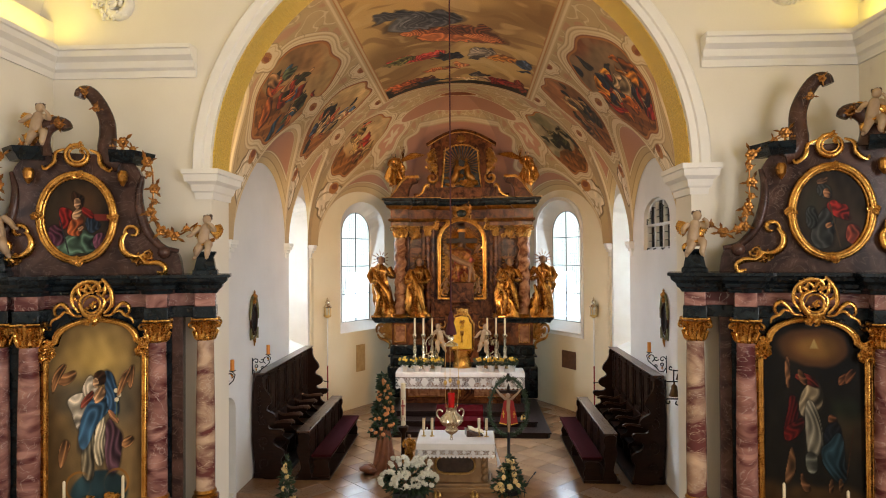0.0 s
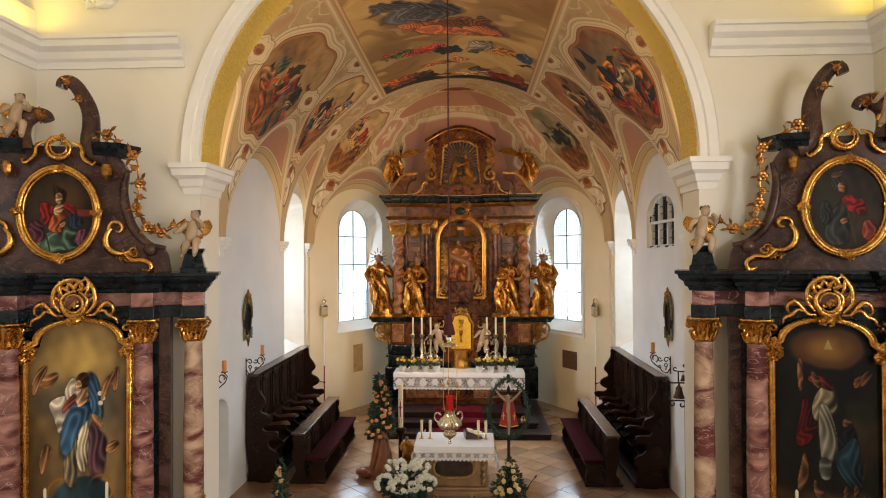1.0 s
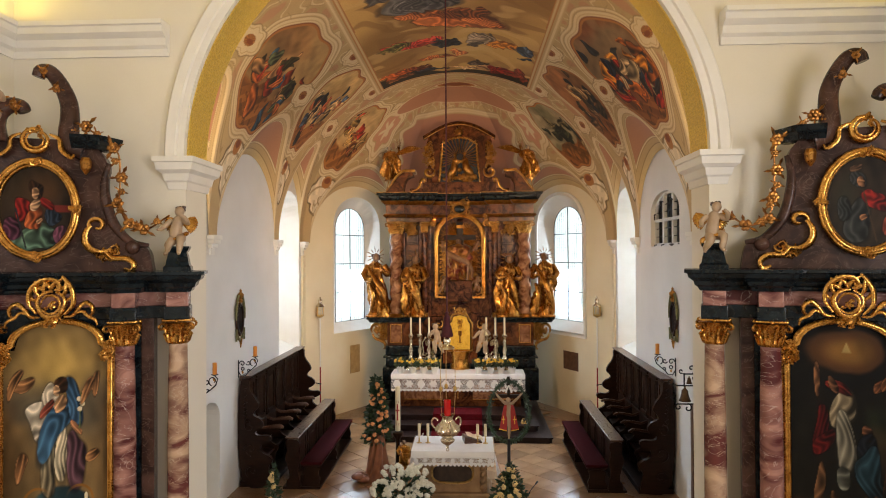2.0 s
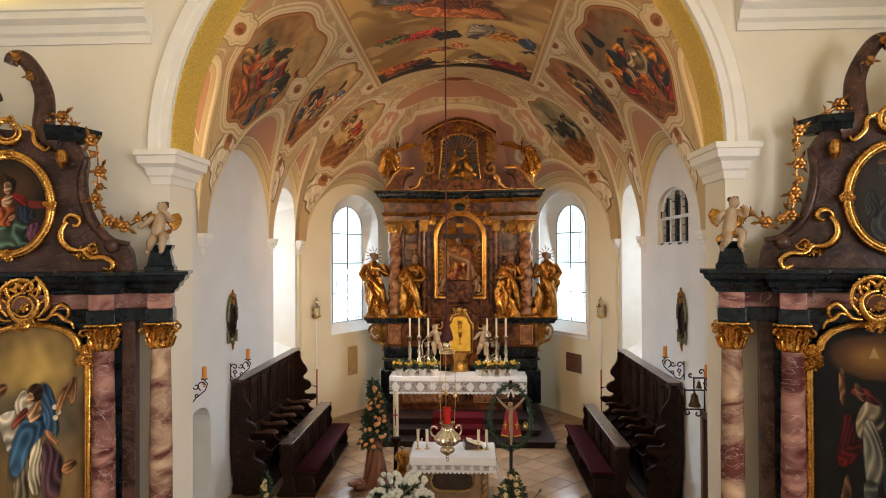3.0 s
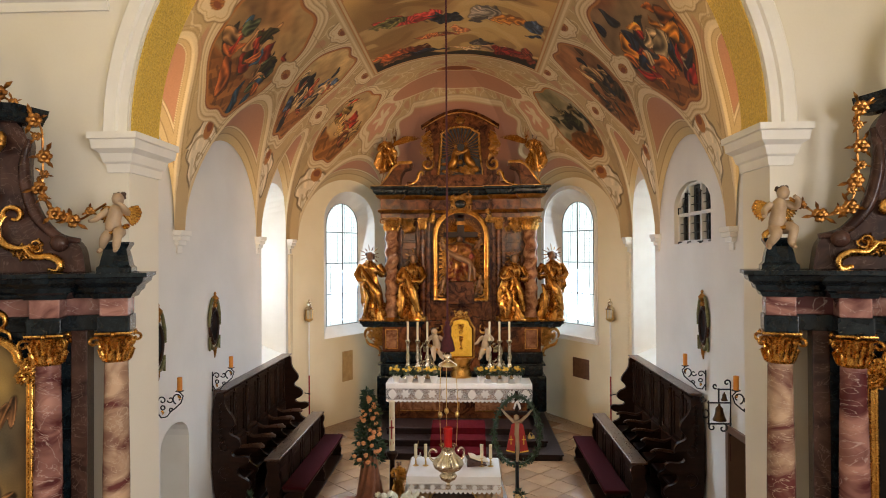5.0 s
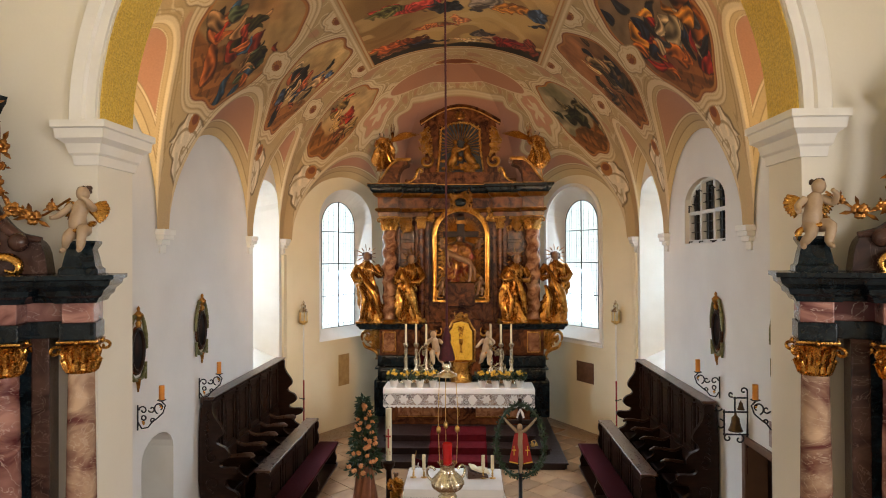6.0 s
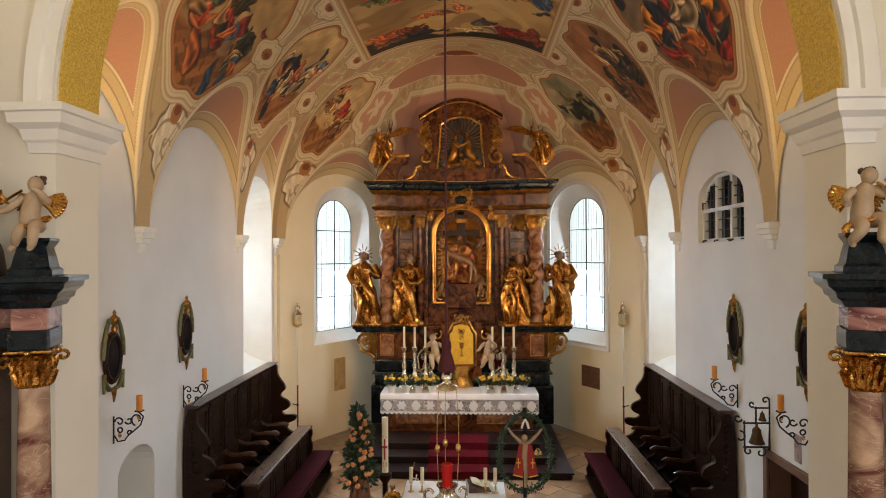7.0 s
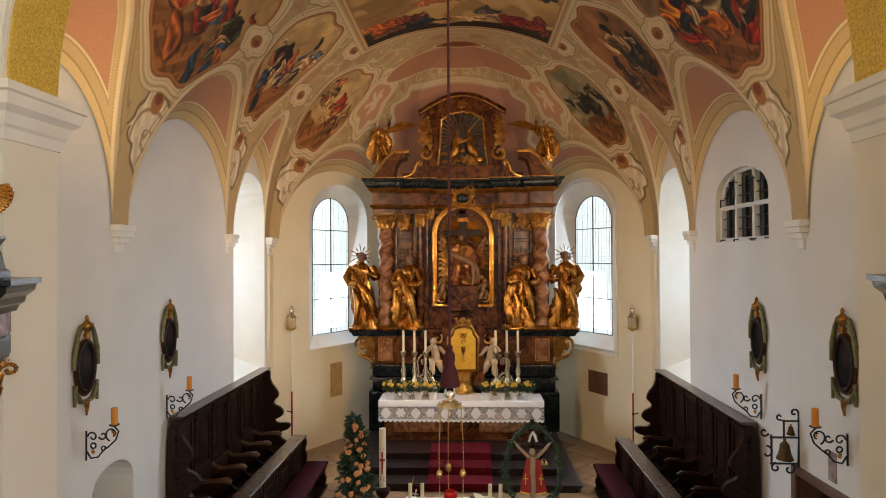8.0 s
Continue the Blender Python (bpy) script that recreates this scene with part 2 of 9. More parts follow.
def wall(name, p0, p1, z0, z1, thick, mat, openings=(), label="", parent=None):
    """A wall from p0 to p1 whose room side is on its left, with splayed openings (s, loop at the room, loop outside)."""
    bm = bmesh.new()
    p0, p1 = Vector(p0), Vector(p1)
    d = (p1 - p0).normalized()
    out = Vector((d.y, -d.x))
    L = (p1 - p0).length

    def at(s, z, o):
        q = p0 + d * s + out * o
        return (q.x, q.y, z)

    for side in (0, thick):
        edges = []
        loops = [[(0, z0), (L, z0), (L, z1), (0, z1)]] + [[(s + a, z) for a, z in (lo if side == 0 else lb)] for s, lo, lb in openings]
        for lp in loops:
            vs = [bm.verts.new(at(s, z, side)) for s, z in lp]
            edges += [bm.edges.new((vs[i], vs[(i + 1) % len(vs)])) for i in range(len(vs))]
        bmesh.ops.triangle_fill(bm, edges=edges, use_beauty=True)
    for lp in [[(0, z0), (L, z0), (L, z1), (0, z1)]]:
        a, b = [bm.verts.new(at(s, z, 0)) for s, z in lp], [bm.verts.new(at(s, z, thick)) for s, z in lp]
        for i in range(4):
            j = (i + 1) % 4
            bm.faces.new((a[i], a[j], b[j], b[i]))
    for s, lo, lb in openings:
        a, b = [bm.verts.new(at(s + q, z, 0)) for q, z in lo], [bm.verts.new(at(s + q, z, thick)) for q, z in lb]
        for i in range(len(a)):
            j = (i + 1) % len(a)
            bm.faces.new((a[i], a[j], b[j], b[i])).material_index = 1
    bmesh.ops.remove_doubles(bm, verts=bm.verts, dist=0.0005)
    ob = part(name, bm, mat)
    ob.data.materials.append(STUCCO)
    return tagged(ob, label, "wall", kind="structure")


# ---- the large structure ----
CORNER, BACK = (3.95, 15.8), (1.78, 19.3)
SPRING, RISE = 4.66, 4.12
DIAG = math.hypot(CORNER[0] - BACK[0], BACK[1] - CORNER[1])
apse_in = arch_loop(0.97, 2.2, 5.16, 14, 0.82)
apse_out = [(x + 0.10, z) for x, z in arch_loop(0.60, 2.45, 5.08)]
side_in, side_out = arch_loop(0.78, 2.0, 5.36, 14, 0.52), arch_loop(0.58, 2.45, 5.15)
grille = [(-0.8, 4.47), (0.8, 4.47)] + [(0.8 * math.cos(math.pi * i / 12), 5.12 + 0.40 * math.sin(math.pi * i / 12)) for i in range(13)]
door_l = arch_loop(0.42, 0.0, 1.55, 10, 0.3)
door_r = [(-0.5, 0.0), (0.5, 0.0), (0.5, 1.72), (-0.5, 1.72)]
door_r_out = [(-0.5, 0.0), (0.5, 0.0), (0.5, 1.71), (-0.5, 1.71)]
WIN_S, GLASS_S = 2.08, 2.18
wall("wall_right", (4.1, 7.5), CORNER, -0.6, 9.2, 0.9, PLASTER,
     [(2.65, door_r, door_r_out), (4.55, grille, [(a * 0.98, z) for a, z in grille]), (7.22, side_in, side_out)], "white plastered chancel side wall with window openings")
wall("wall_left", (-CORNER[0], CORNER[1]), (-4.1, 7.5), -0.6, 9.2, 0.9, PLASTER,
     [(1.08, side_in, side_out), (5.40, door_l, door_l)], "white plastered chancel side wall with tall window")
wall("wall_apse_right", CORNER, BACK, -0.6, 9.2, 0.4, APSE_PLASTER, [(WIN_S, apse_in, apse_out)], "warm white slanting apse wall with arched window")
wall("wall_apse_left", (-BACK[0], BACK[1]), (-CORNER[0], CORNER[1]), -0.6, 9.2, 0.4, APSE_PLASTER, [(DIAG - WIN_S, apse_in, [(-x, z) for x, z in apse_out][1::-1] + [(-x, z) for x, z in apse_out][:1:-1])], "warm white slanting apse wall with arched window")
wall("wall_apse_back", BACK, (-BACK[0], BACK[1]), -0.6, 9.2, 0.6, APSE_PLASTER, (), "plastered apse end wall behind the high altar")

# chancel arch wall with its opening
ARCH_X, ARCH_R, ARCH_Z, WALL_Y0, WALL_Y1 = 0.03, 3.0, 5.47, 7.3, 7.85
bm = bmesh.new()
head = [(ARCH_X - ARCH_R * math.cos(math.pi * i / 40), ARCH_Z + ARCH_R * math.sin(math.pi * i / 40)) for i in range(41)]
for y in (WALL_Y0, WALL_Y1):
    lo, hi = [bm.verts.new((x, y, z)) for x, z in head], [bm.verts.new((x, y, 10.6)) for x, z in head]
    for i in range(40):
        bm.faces.new((lo[i], lo[i + 1], hi[i + 1], hi[i]))
    for xa, xb in ((-5.9, head[0][0]), (head[-1][0], 5.9)):
        bm.faces.new([bm.verts.new((x, y, z)) for x, z in ((xa, -0.6), (xb, -0.6), (xb, ARCH_Z), (xb, 10.6), (xa, 10.6))])
lo, hi = [[bm.verts.new((x, y, z)) for x, z in [(head[0][0], -0.6)] + head + [(head[-1][0], -0.6)]] for y in (WALL_Y0, WALL_Y1)]
for i in range(42):
    bm.faces.new((lo[i], lo[i + 1], hi[i + 1], hi[i]))
bmesh.ops.remove_doubles(bm, verts=bm.verts, dist=0.0005)
tagged(part("wall_arch", bm, NAVE_PLASTER), "cream plastered wall with the round chancel arch", "wall", kind="structure")


def arch_band(name, r0, r1, y0, y1, mat, label, z=ARCH_Z, profile=None):
    bm = bmesh.new()
    profile = profile or [(r0, y0), (r1, y0), (r1, y1), (r0, y1)]
    loops = []
    for i in range(65):
        a = math.pi * i / 64
        loops.append([(ARCH_X + r * math.cos(a), y, z + r * math.sin(a)) for r, y in profile])
    rings(bm, loops)
    return tagged(part(name, bm, mat, smooth=30), label, "trim", kind="structure")


arch_band("trim_gold_band", 2.985, 3.01, 7.325, 7.83, GOLD_MOSAIC, "textured golden band round the chancel arch")
arch_band("trim_archivolt", 0, 0, 0, 0, STUCCO, "white stucco moulding round the chancel arch", profile=[(3.005, 7.31), (3.005, 7.265), (3.09, 7.265), (3.105, 7.235), (3.21, 7.225), (3.23, 7.25), (3.25, 7.31)])
for sx in (-1, 1):
    bm = bmesh.new()
    prof = [(0.0, 5.10), (0.02, 5.10), (0.03, 5.18), (0.05, 5.20), (0.07, 5.28), (0.12, 5.32), (0.13, 5.40), (0.15, 5.41), (0.15, 5.47), (0.0, 5.47)]
    plan = [(3.18, WALL_Y0 + 0.01), (3.18, WALL_Y0), (ARCH_R, WALL_Y0), (ARCH_R, WALL_Y1), (ARCH_R + 0.05, WALL_Y1)]
    cornice(bm, [(ARCH_X + sx * x, y) for x, y in plan], prof if sx < 0 else [(-o, z) for o, z in prof])
    tagged(part("trim_impost", bm, STUCCO), "white moulded impost of the chancel arch", "trim", kind="structure")
    # corbels under the vault
    for cy, cx in ((10.5, 4.06), (13.74, 4.0), (15.74, 3.95)):
        bm = bmesh.new()
        for w, o, za, zb in ((0.17, 0.14, 4.60, 4.68), (0.15, 0.12, 4.53, 4.60), (0.12, 0.08, 4.46, 4.53), (0.08, 0.04, 4.34, 4.46)):
            box(bm, sx * (cx - o), cy - w, za, sx * (cx + 0.12), cy + w, zb, 0.012)
        tagged(part("trim_corbel", bm, STUCCO), "white moulded corbel carrying the vault", "trim", kind="structure")
    # flat strip below the corner corbel
    bm = bmesh.new()
    box(bm, sx * 3.90, 15.66, 0.0, sx * 4.06, 15.92, 4.32, 0.01)
    tagged(part("trim_strip", bm, APSE_PLASTER), "narrow plaster strip in the apse corner", "trim", kind="structure")

# nave
for sx in (-1, 1):
    ends = ((5.05, -9.0), (5.05, WALL_Y0)) if sx > 0 else ((-5.05, WALL_Y0), (-5.05, -9.0))
    # window openings out of view, assumed for the added nave lamps
    nave_loop = arch_loop(0.75, 2.6, 5.3)
    wall("wall_nave_right" if sx > 0 else "wall_nave_left", *ends, -0.6, 7.4, 0.85, NAVE_PLASTER, [(s, nave_loop, nave_loop) for s in ((2.5, 6.5, 10.5) if sx > 0 else (5.8, 9.8, 13.8))], "cream plastered nave side wall with windows")
    prof = [(0.0, 6.66), (0.03, 6.66), (0.04, 6.74), (0.08, 6.77), (0.10, 6.85), (0.17, 6.90), (0.18, 6.97), (0.21, 6.98), (0.21, 7.03), (0.0, 7.03)]
    plan = [(5.05, -9.0), (5.05, WALL_Y0), (3.16, WALL_Y0)]
    bm = bmesh.new()
    cornice(bm, [(-x, y) for x, y in plan] if sx < 0 else plan, prof if sx < 0 else [(-o, z) for o, z in prof])
    tagged(part("trim_nave_cornice", bm, STUCCO), "white moulded cornice under the nave vault", "trim", kind="structure")
wall("wall_nave_back", (-5.05, -9.0), (5.05, -9.0), -0.6, 10.6, 0.5, NAVE_PLASTER, (), "cream plastered nave end wall")
bm = bmesh.new()
loops = []
for i in range(41):
    a = math.pi * i / 40
    loops.append([(-5.3 * math.cos(a) * r, y, 7.05 + 3.0 * math.sin(a) * r) for y, r in ((-9.4, 1), (7.32, 1), (7.32, 1.06), (-9.4, 1.06))])
rings(bm, loops)
tagged(part("ceiling_nave", bm, NAVE_PLASTER, smooth=30), "cream plastered nave barrel vault", "ceiling", kind="structure")

# floors: nave, two steps, chancel bed for the slabs
bm = bmesh.new()
box(bm, -5.3, -9.4, -0.8, 5.3, 9.9, -0.32)
tagged(part("floor_nave", bm, FLOOR_STONE), "brown stone nave floor", "floor", kind="structure")


def step_slab(name, y_mid, y_side, z0, z1, mat, label):
    """A slab whose front edge bows towards the nave."""
    bm = bmesh.new()
    n = 24
    front = [(-4.2 + 8.4 * i / n, y_side - (y_side - y_mid) * max(0.0, 1 - abs((-4.2 + 8.4 * i / n) / 3.4) ** 4)) for i in range(n + 1)]
    a = [bm.verts.new((x, y, z0)) for x, y in front + [(4.2, 19.8), (-4.2, 19.8)]]
    b = [bm.verts.new((x, y, z1)) for x, y in front + [(4.2, 19.8), (-4.2, 19.8)]]
    for i in range(len(a)):
        j = (i + 1) % len(a)
        bm.faces.new((a[i], a[j], b[j], b[i]))
    bm.faces.new(a)
    bm.faces.new(b)
    return tagged(part(name, bm, mat), label, "floor", kind="structure")


step_slab("floor_step", 9.9, 10.5, -0.6, -0.16, FLOOR_STONE, "brown stone step up to the chancel")
step_slab("floor_step_upper", 10.2, 10.85, -0.6, -0.008, FLOOR_STONE, "brown stone edge of the chancel floor")

# ---- the painted chancel vault ----
rng = np.random.default_rng(7)


def smooth01(a, b, v):
    t = np.clip((v - a) / (b - a), 0, 1)
    return t * t * (3 - 2 * t)


class Waves:
    """Sums of random waves: a cheap smooth noise on numpy grids."""

    def __init__(self, seed, scale, n=28):
        r = np.random.default_rng(seed)
        k = r.normal(size=(n, 2)) * scale
        self.k, self.p, self.n = k, r.uniform(0, 6.28, n), n

    def __call__(self, u, v):
        return sum(np.sin(self.k[i, 0] * u + self.k[i, 1] * v + self.p[i]) for i in range(self.n)) / math.sqrt(self.n) * 1.3


def lay(col, mask, colour):
    mask = np.clip(mask, 0, 1)[:, None]
    return col * (1 - mask) + np.array(colour, float) * mask if np.ndim(colour) == 1 else col * (1 - mask) + colour * mask


def scenery(u, v, seed, sky_a, sky_b, ground, robes, spread=0.55):
    """Abstract painted masses on u, v in -1..1 (v up): cloudy sky, ground, folds of coloured cloth, no figures."""
    r = np.random.default_rng(seed)
    w1, w2, w3 = Waves(seed, 2.2), Waves(seed + 1, 6.0), Waves(seed + 2, 16.0)
    n1, n2, n3 = w1(u, v), w2(u, v), w3(u, v)
    col = np.empty((len(u), 3))
    k = smooth01(-1.2, 1.2, n1 + 0.8 * v)[:, None]
    col[:] = np.array(sky_a) * k + np.array(sky_b) * (1 - k)
    col = lay(col, 0.5 * smooth01(0.3, 1.3, n2), np.array(sky_a) * 1.25)
    streak = Waves(seed + 3, 9.0)(u * 0.5 + v, (v - u) * 0.25)
    col = col * (1 + 0.10 * streak)[:, None]
    edge = -0.42 + 0.14 * n1 + 0.06 * n2
    col = lay(col, smooth01(0.03, -0.03, v - edge), ground)
    # stepped blocks of masonry with lit treads
    step = np.floor((v - 0.45 * u) * 6.5 + 0.3 * np.sign(n1))
    lit = 0.55 + 0.75 * np.mod(step * 0.618, 1.0)
    col = lay(col, smooth01(0.03, -0.03, v - edge + 0.05) * 0.85, np.array(ground)[None, :] * lit[:, None])
    col = lay(col, 0.6 * smooth01(0.03, -0.03, v - edge) * smooth01(0.5, 0.9, n3 + 0.4 * n2), np.array(ground) * 0.30)
    lean, start = r.uniform(-0.5, 0.5), r.uniform(-0.15, 0.1)
    # a dark clouded mass behind the draperies
    col = lay(col, 0.5 * smooth01(0.45, 0.15, np.abs(v - start - lean * u + 0.20 * n1)) * smooth01(-0.5, 0.5, n2), np.array(sky_b) * 0.30)
    for i, c in enumerate(robes * 6):
        big = 1.0 if i < 2 * len(robes) else 0.55
        a = r.uniform(-spread, spread) * 1.45
        b = start + lean * a + r.normal() * 0.24
        ang, lu, lv = r.uniform(-1.1, 1.1), r.uniform(0.07, 0.17) * big, r.uniform(0.16, 0.38) * big
        du, dv = u - a, v - b
        near = (np.abs(du) < 0.6) & (np.abs(dv) < 0.6)
        if not near.any():
            continue
        du, dv, f2, f3 = du[near], dv[near], n2[near], n3[near]
        p, q = du * math.cos(ang) + dv * math.sin(ang), -du * math.sin(ang) + dv * math.cos(ang)
        p = p + 0.05 * np.sin(7 * q / big + i) + 0.035 * f2 + 0.015 * f3
        e = (p / (lu * (1.15 - 0.6 * q / lv))) ** 2 + np.abs(q / lv) ** 2.4
        ridge = 1 - np.abs(np.sin(15 / big * p + 3 * np.sin(5 * q + i) + i))
        fold = 0.45 + 0.85 * ridge - 2.6 * p + 0.16 * f3
        tint = np.array(c) * r.uniform(0.7, 1.35)
        here = lay(col[near], smooth01(1.30, 1.10, e) * 0.75, tint * 0.18)
        col[near] = lay(here, smooth01(1.04, 0.94, e), tint[None, :] * np.clip(fold, 0.15, 1.7)[:, None])
    return np.clip(col * (1 + 0.06 * n3)[:, None], 0.004, 0.9)


TAN, CREAM, PINK, GREY = (0.48, 0.365, 0.195), (0.60, 0.48, 0.28), (0.46, 0.24, 0.155), (0.33, 0.24, 0.125)
STONE, OCHRE, WHITE, RUST = (0.52, 0.40, 0.225), (0.40, 0.17, 0.045), (0.68, 0.58, 0.40), (0.21, 0.06, 0.018)
t_diag = Vector((BACK[0] - CORNER[0], BACK[1] - CORNER[1])).normalized()
lunettes = []
for sx in (-1, 1):
    for cy, w in ((9.2, 1.12), (12.14, 1.48), (14.72, 0.80)):
        lunettes.append(((sx * (4.1 - 0.15 * (cy - 8.1) / 7.7), cy), (0, 1), (-sx, 0), w))
    mid = (sx * (CORNER[0] + BACK[0]) / 2, (CORNER[1] + BACK[1]) / 2)
    lunettes.append((mid, (sx * t_diag.x, t_diag.y), (-sx * t_diag.y, t_diag.x * 1.0), 1.80))


def lunette_lift(x, y):
    """Height of the highest lunette over (x, y), with its own coordinates along and away from the wall."""
    best, bs, bd = np.full(len(x), -9.0), np.zeros(len(x)), np.zeros(len(x))
    for (cx, cy), (tx, ty), (nx, ny), w in lunettes:
        s, d = (x - cx) * tx + (y - cy) * ty, (x - cx) * nx + (y - cy) * ny
        q = np.clip(1 - (s / w) ** 2, 0, 1)
        z = np.where((np.abs(s) < w) & (d > -0.1) & (d < 1.7), SPRING + 1.62 * np.sqrt(q) + 1.28 * np.maximum(d, 0) - 0.36 * d * d, -9.0)
        up = z > best
        best, bs, bd = np.where(up, z, best), np.where(up, s / w, bs), np.where(up, d, bd)
    return best, bs, bd


FANS = [(10.78, 42, 1.15, 14.5), (13.42, 44.5, 0.80, 15.0), (16.12, 43, 0.64, 14.5)]


def vault_colours(x, y, z, th, along, g, s, d):
    """th: degrees from the springing; along: metres along the wall; g: lift of the lunette over the vault."""
    n = len(x)
    wa, wb = Waves(3, 1.5), Waves(4, 9.0)
    na, nb = wa(along * 1.0, th / 15), wb(along, th / 15)
    col = np.tile(np.array(TAN), (n, 1)) * (1 + 0.05 * na + 0.03 * nb)[:, None]
    side = np.where(x < 0, 0, 1)
    curl = Waves(8, 7.0)(along, th / 13.0)
    col = lay(col, smooth01(0.20, 0.10, np.abs(curl)) * smooth01(26, 30, th) * 0.75, WHITE)
    col = lay(col, smooth01(0.06, 0.02, np.abs(curl - 0.26)) * smooth01(26, 30, th) * 0.6, GREY)
    col = lay(col, smooth01(0.9, 1.2, curl) * smooth01(30, 34, th) * 0.7, PINK)
    # pale triangles low in the fans, with a pink field
    low = smooth01(27, 24, th)
    col = lay(col, low * 0.8, STONE)
    for fi, (fy, tc, hw, ht) in enumerate(FANS):
        a = along - fy
        # pink strip at the foot with a white scrolled shield on it
        col = lay(col, smooth01(0.02, 0.0, np.abs(a) - 0.012 * th + 0.02) * smooth01(25, 23, th), PINK)
        sa, sb = a / 0.40, (th - 17.0) / 7.2
        wob = 0.25 * np.sin(5 * np.arctan2(sb, sa) + 1) + 0.15 * np.sin(9 * np.arctan2(sb, sa))
        e = sa ** 2 * (1.0 + 0.4 * (sb < 0)) + sb ** 2 + wob
        col = lay(col, smooth01(1.25, 1.12, e) * (np.abs(a) < 0.6), np.array(GREY) * 0.55)
        col = lay(col, smooth01(1.0, 0.9, e) * (np.abs(a) < 0.6), np.array((0.86, 0.78, 0.62))[None, :] * (0.86 + 0.16 * np.sin(14 * sa + 5 * sb) * (e > 0.3))[:, None])
        swirl = np.sin(3.0 * np.sqrt(np.maximum(sa ** 2 + sb ** 2, 0)) * 3.2 + 2 * np.arctan2(sb, np.abs(sa)))
        col = lay(col, smooth01(0.80, 0.95, swirl) * smooth01(1.0, 0.9, e) * 0.85 * (np.abs(a) < 0.6), np.array(GREY) * 0.9)
        shell = (a / 0.13) ** 2 + ((th - 22.6) / 2.4) ** 2
        col = lay(col, smooth01(1.0, 0.9, shell), OCHRE)
        col = lay(col, smooth01(0.9, 0.7, (a / 0.09) ** 2 + ((th - 23.2) / 1.3) ** 2), RUST)
        # the framed picture
        for k in (0, 1):
            u, v = a / (hw * (0.62 + 0.38 * smooth01(tc - ht, tc + 2, th))), (th - tc) / ht
            ang = np.arctan2(v, u)
            e = (np.abs(u) ** 3.2 + np.abs(v) ** 3.2) ** (1 / 3.2) + 0.035 * np.cos(8 * ang)
            on = side == k
            for lim, c in ((1.26, GREY), (1.245, WHITE), (1.20, STONE), (1.18, GREY), (1.165, WHITE), (1.11, TAN), (1.095, WHITE), (1.06, RUST), (1.035, OCHRE)):
                col = lay(col, smooth01(lim + 0.012, lim - 0.012, e) * on, c)
            pal = [[(0.05, 0.12, 0.24), (0.30, 0.06, 0.03), (0.05, 0.05, 0.02), (0.34, 0.24, 0.15), (0.10, 0.14, 0.10), (0.42, 0.18, 0.07)],
                   [(0.08, 0.14, 0.30), (0.50, 0.42, 0.30), (0.03, 0.035, 0.05), (0.35, 0.14, 0.08), (0.52, 0.46, 0.36)],
                   [(0.32, 0.05, 0.03), (0.45, 0.36, 0.22), (0.22, 0.10, 0.05), (0.30, 0.24, 0.12)]][fi]
            if k:
                pal = [[(0.36, 0.05, 0.03), (0.03, 0.05, 0.11), (0.48, 0.44, 0.36), (0.45, 0.20, 0.04), (0.50, 0.28, 0.06), (0.05, 0.06, 0.09)],
                       [(0.04, 0.05, 0.09), (0.46, 0.38, 0.26), (0.20, 0.14, 0.09), (0.10, 0.09, 0.07)],
                       [(0.05, 0.07, 0.05), (0.28, 0.26, 0.18), (0.08, 0.09, 0.06)]][fi]
            skies = [((0.34, 0.28, 0.18), (0.30, 0.21, 0.12)), ((0.44, 0.38, 0.26), (0.34, 0.28, 0.18)), ((0.38, 0.33, 0.24), (0.36, 0.25, 0.13))][fi]
            if k:
                skies = [((0.24, 0.20, 0.15), (0.22, 0.12, 0.07)), ((0.34, 0.20, 0.11), (0.24, 0.16, 0.10)), ((0.34, 0.33, 0.29), (0.20, 0.21, 0.17))][fi]
            m = (e < 1.0) & on & (g < 0.3)
            if m.any():
                art = scenery(u[m], v[m], 20 + 7 * fi + 3 * k, skies[0], skies[1], (0.27, 0.15, 0.06), pal) ** (1.30 + 0.10 * k) * np.array((1.66, 1.42, 1.06)) * (1 - 0.08 * k)
                col[m] = lay(col[m], smooth01(1.0, 0.985, e[m]), art)
        # rosettes between the pictures
    for ry, rt in ((12.14, 43), (12.30, 61), (14.75, 41), (14.85, 60), (17.05, 61), (9.2, 44)):
        aa, bb = (along - ry), (th - rt) / 57.3 * 4.1
        e = (aa / 0.26) ** 2 + (bb / 0.17) ** 2
        turn = np.arctan2(bb, aa)
        tw = 0.2 * np.sin(6 * turn)
        col = lay(col, smooth01(1.62, 1.45, e * 0.55 + tw), np.array(GREY) * 0.9)
        col = lay(col, smooth01(1.35, 1.2, e * 0.55 + tw), WHITE)
        col = lay(col, smooth01(0.10, 0.06, np.abs(e * 0.55 + tw - 0.85)), STONE)
        col = lay(col, smooth01(1.0, 0.9, e * 2.6), np.array(OCHRE)[None, :] * (0.8 + 0.3 * np.sin(13 * turn))[:, None])
        col = lay(col, smooth01(1.0, 0.8, ((aa - 0.03) / 0.10) ** 2 + ((bb + 0.02) / 0.05) ** 2), RUST)
    return col


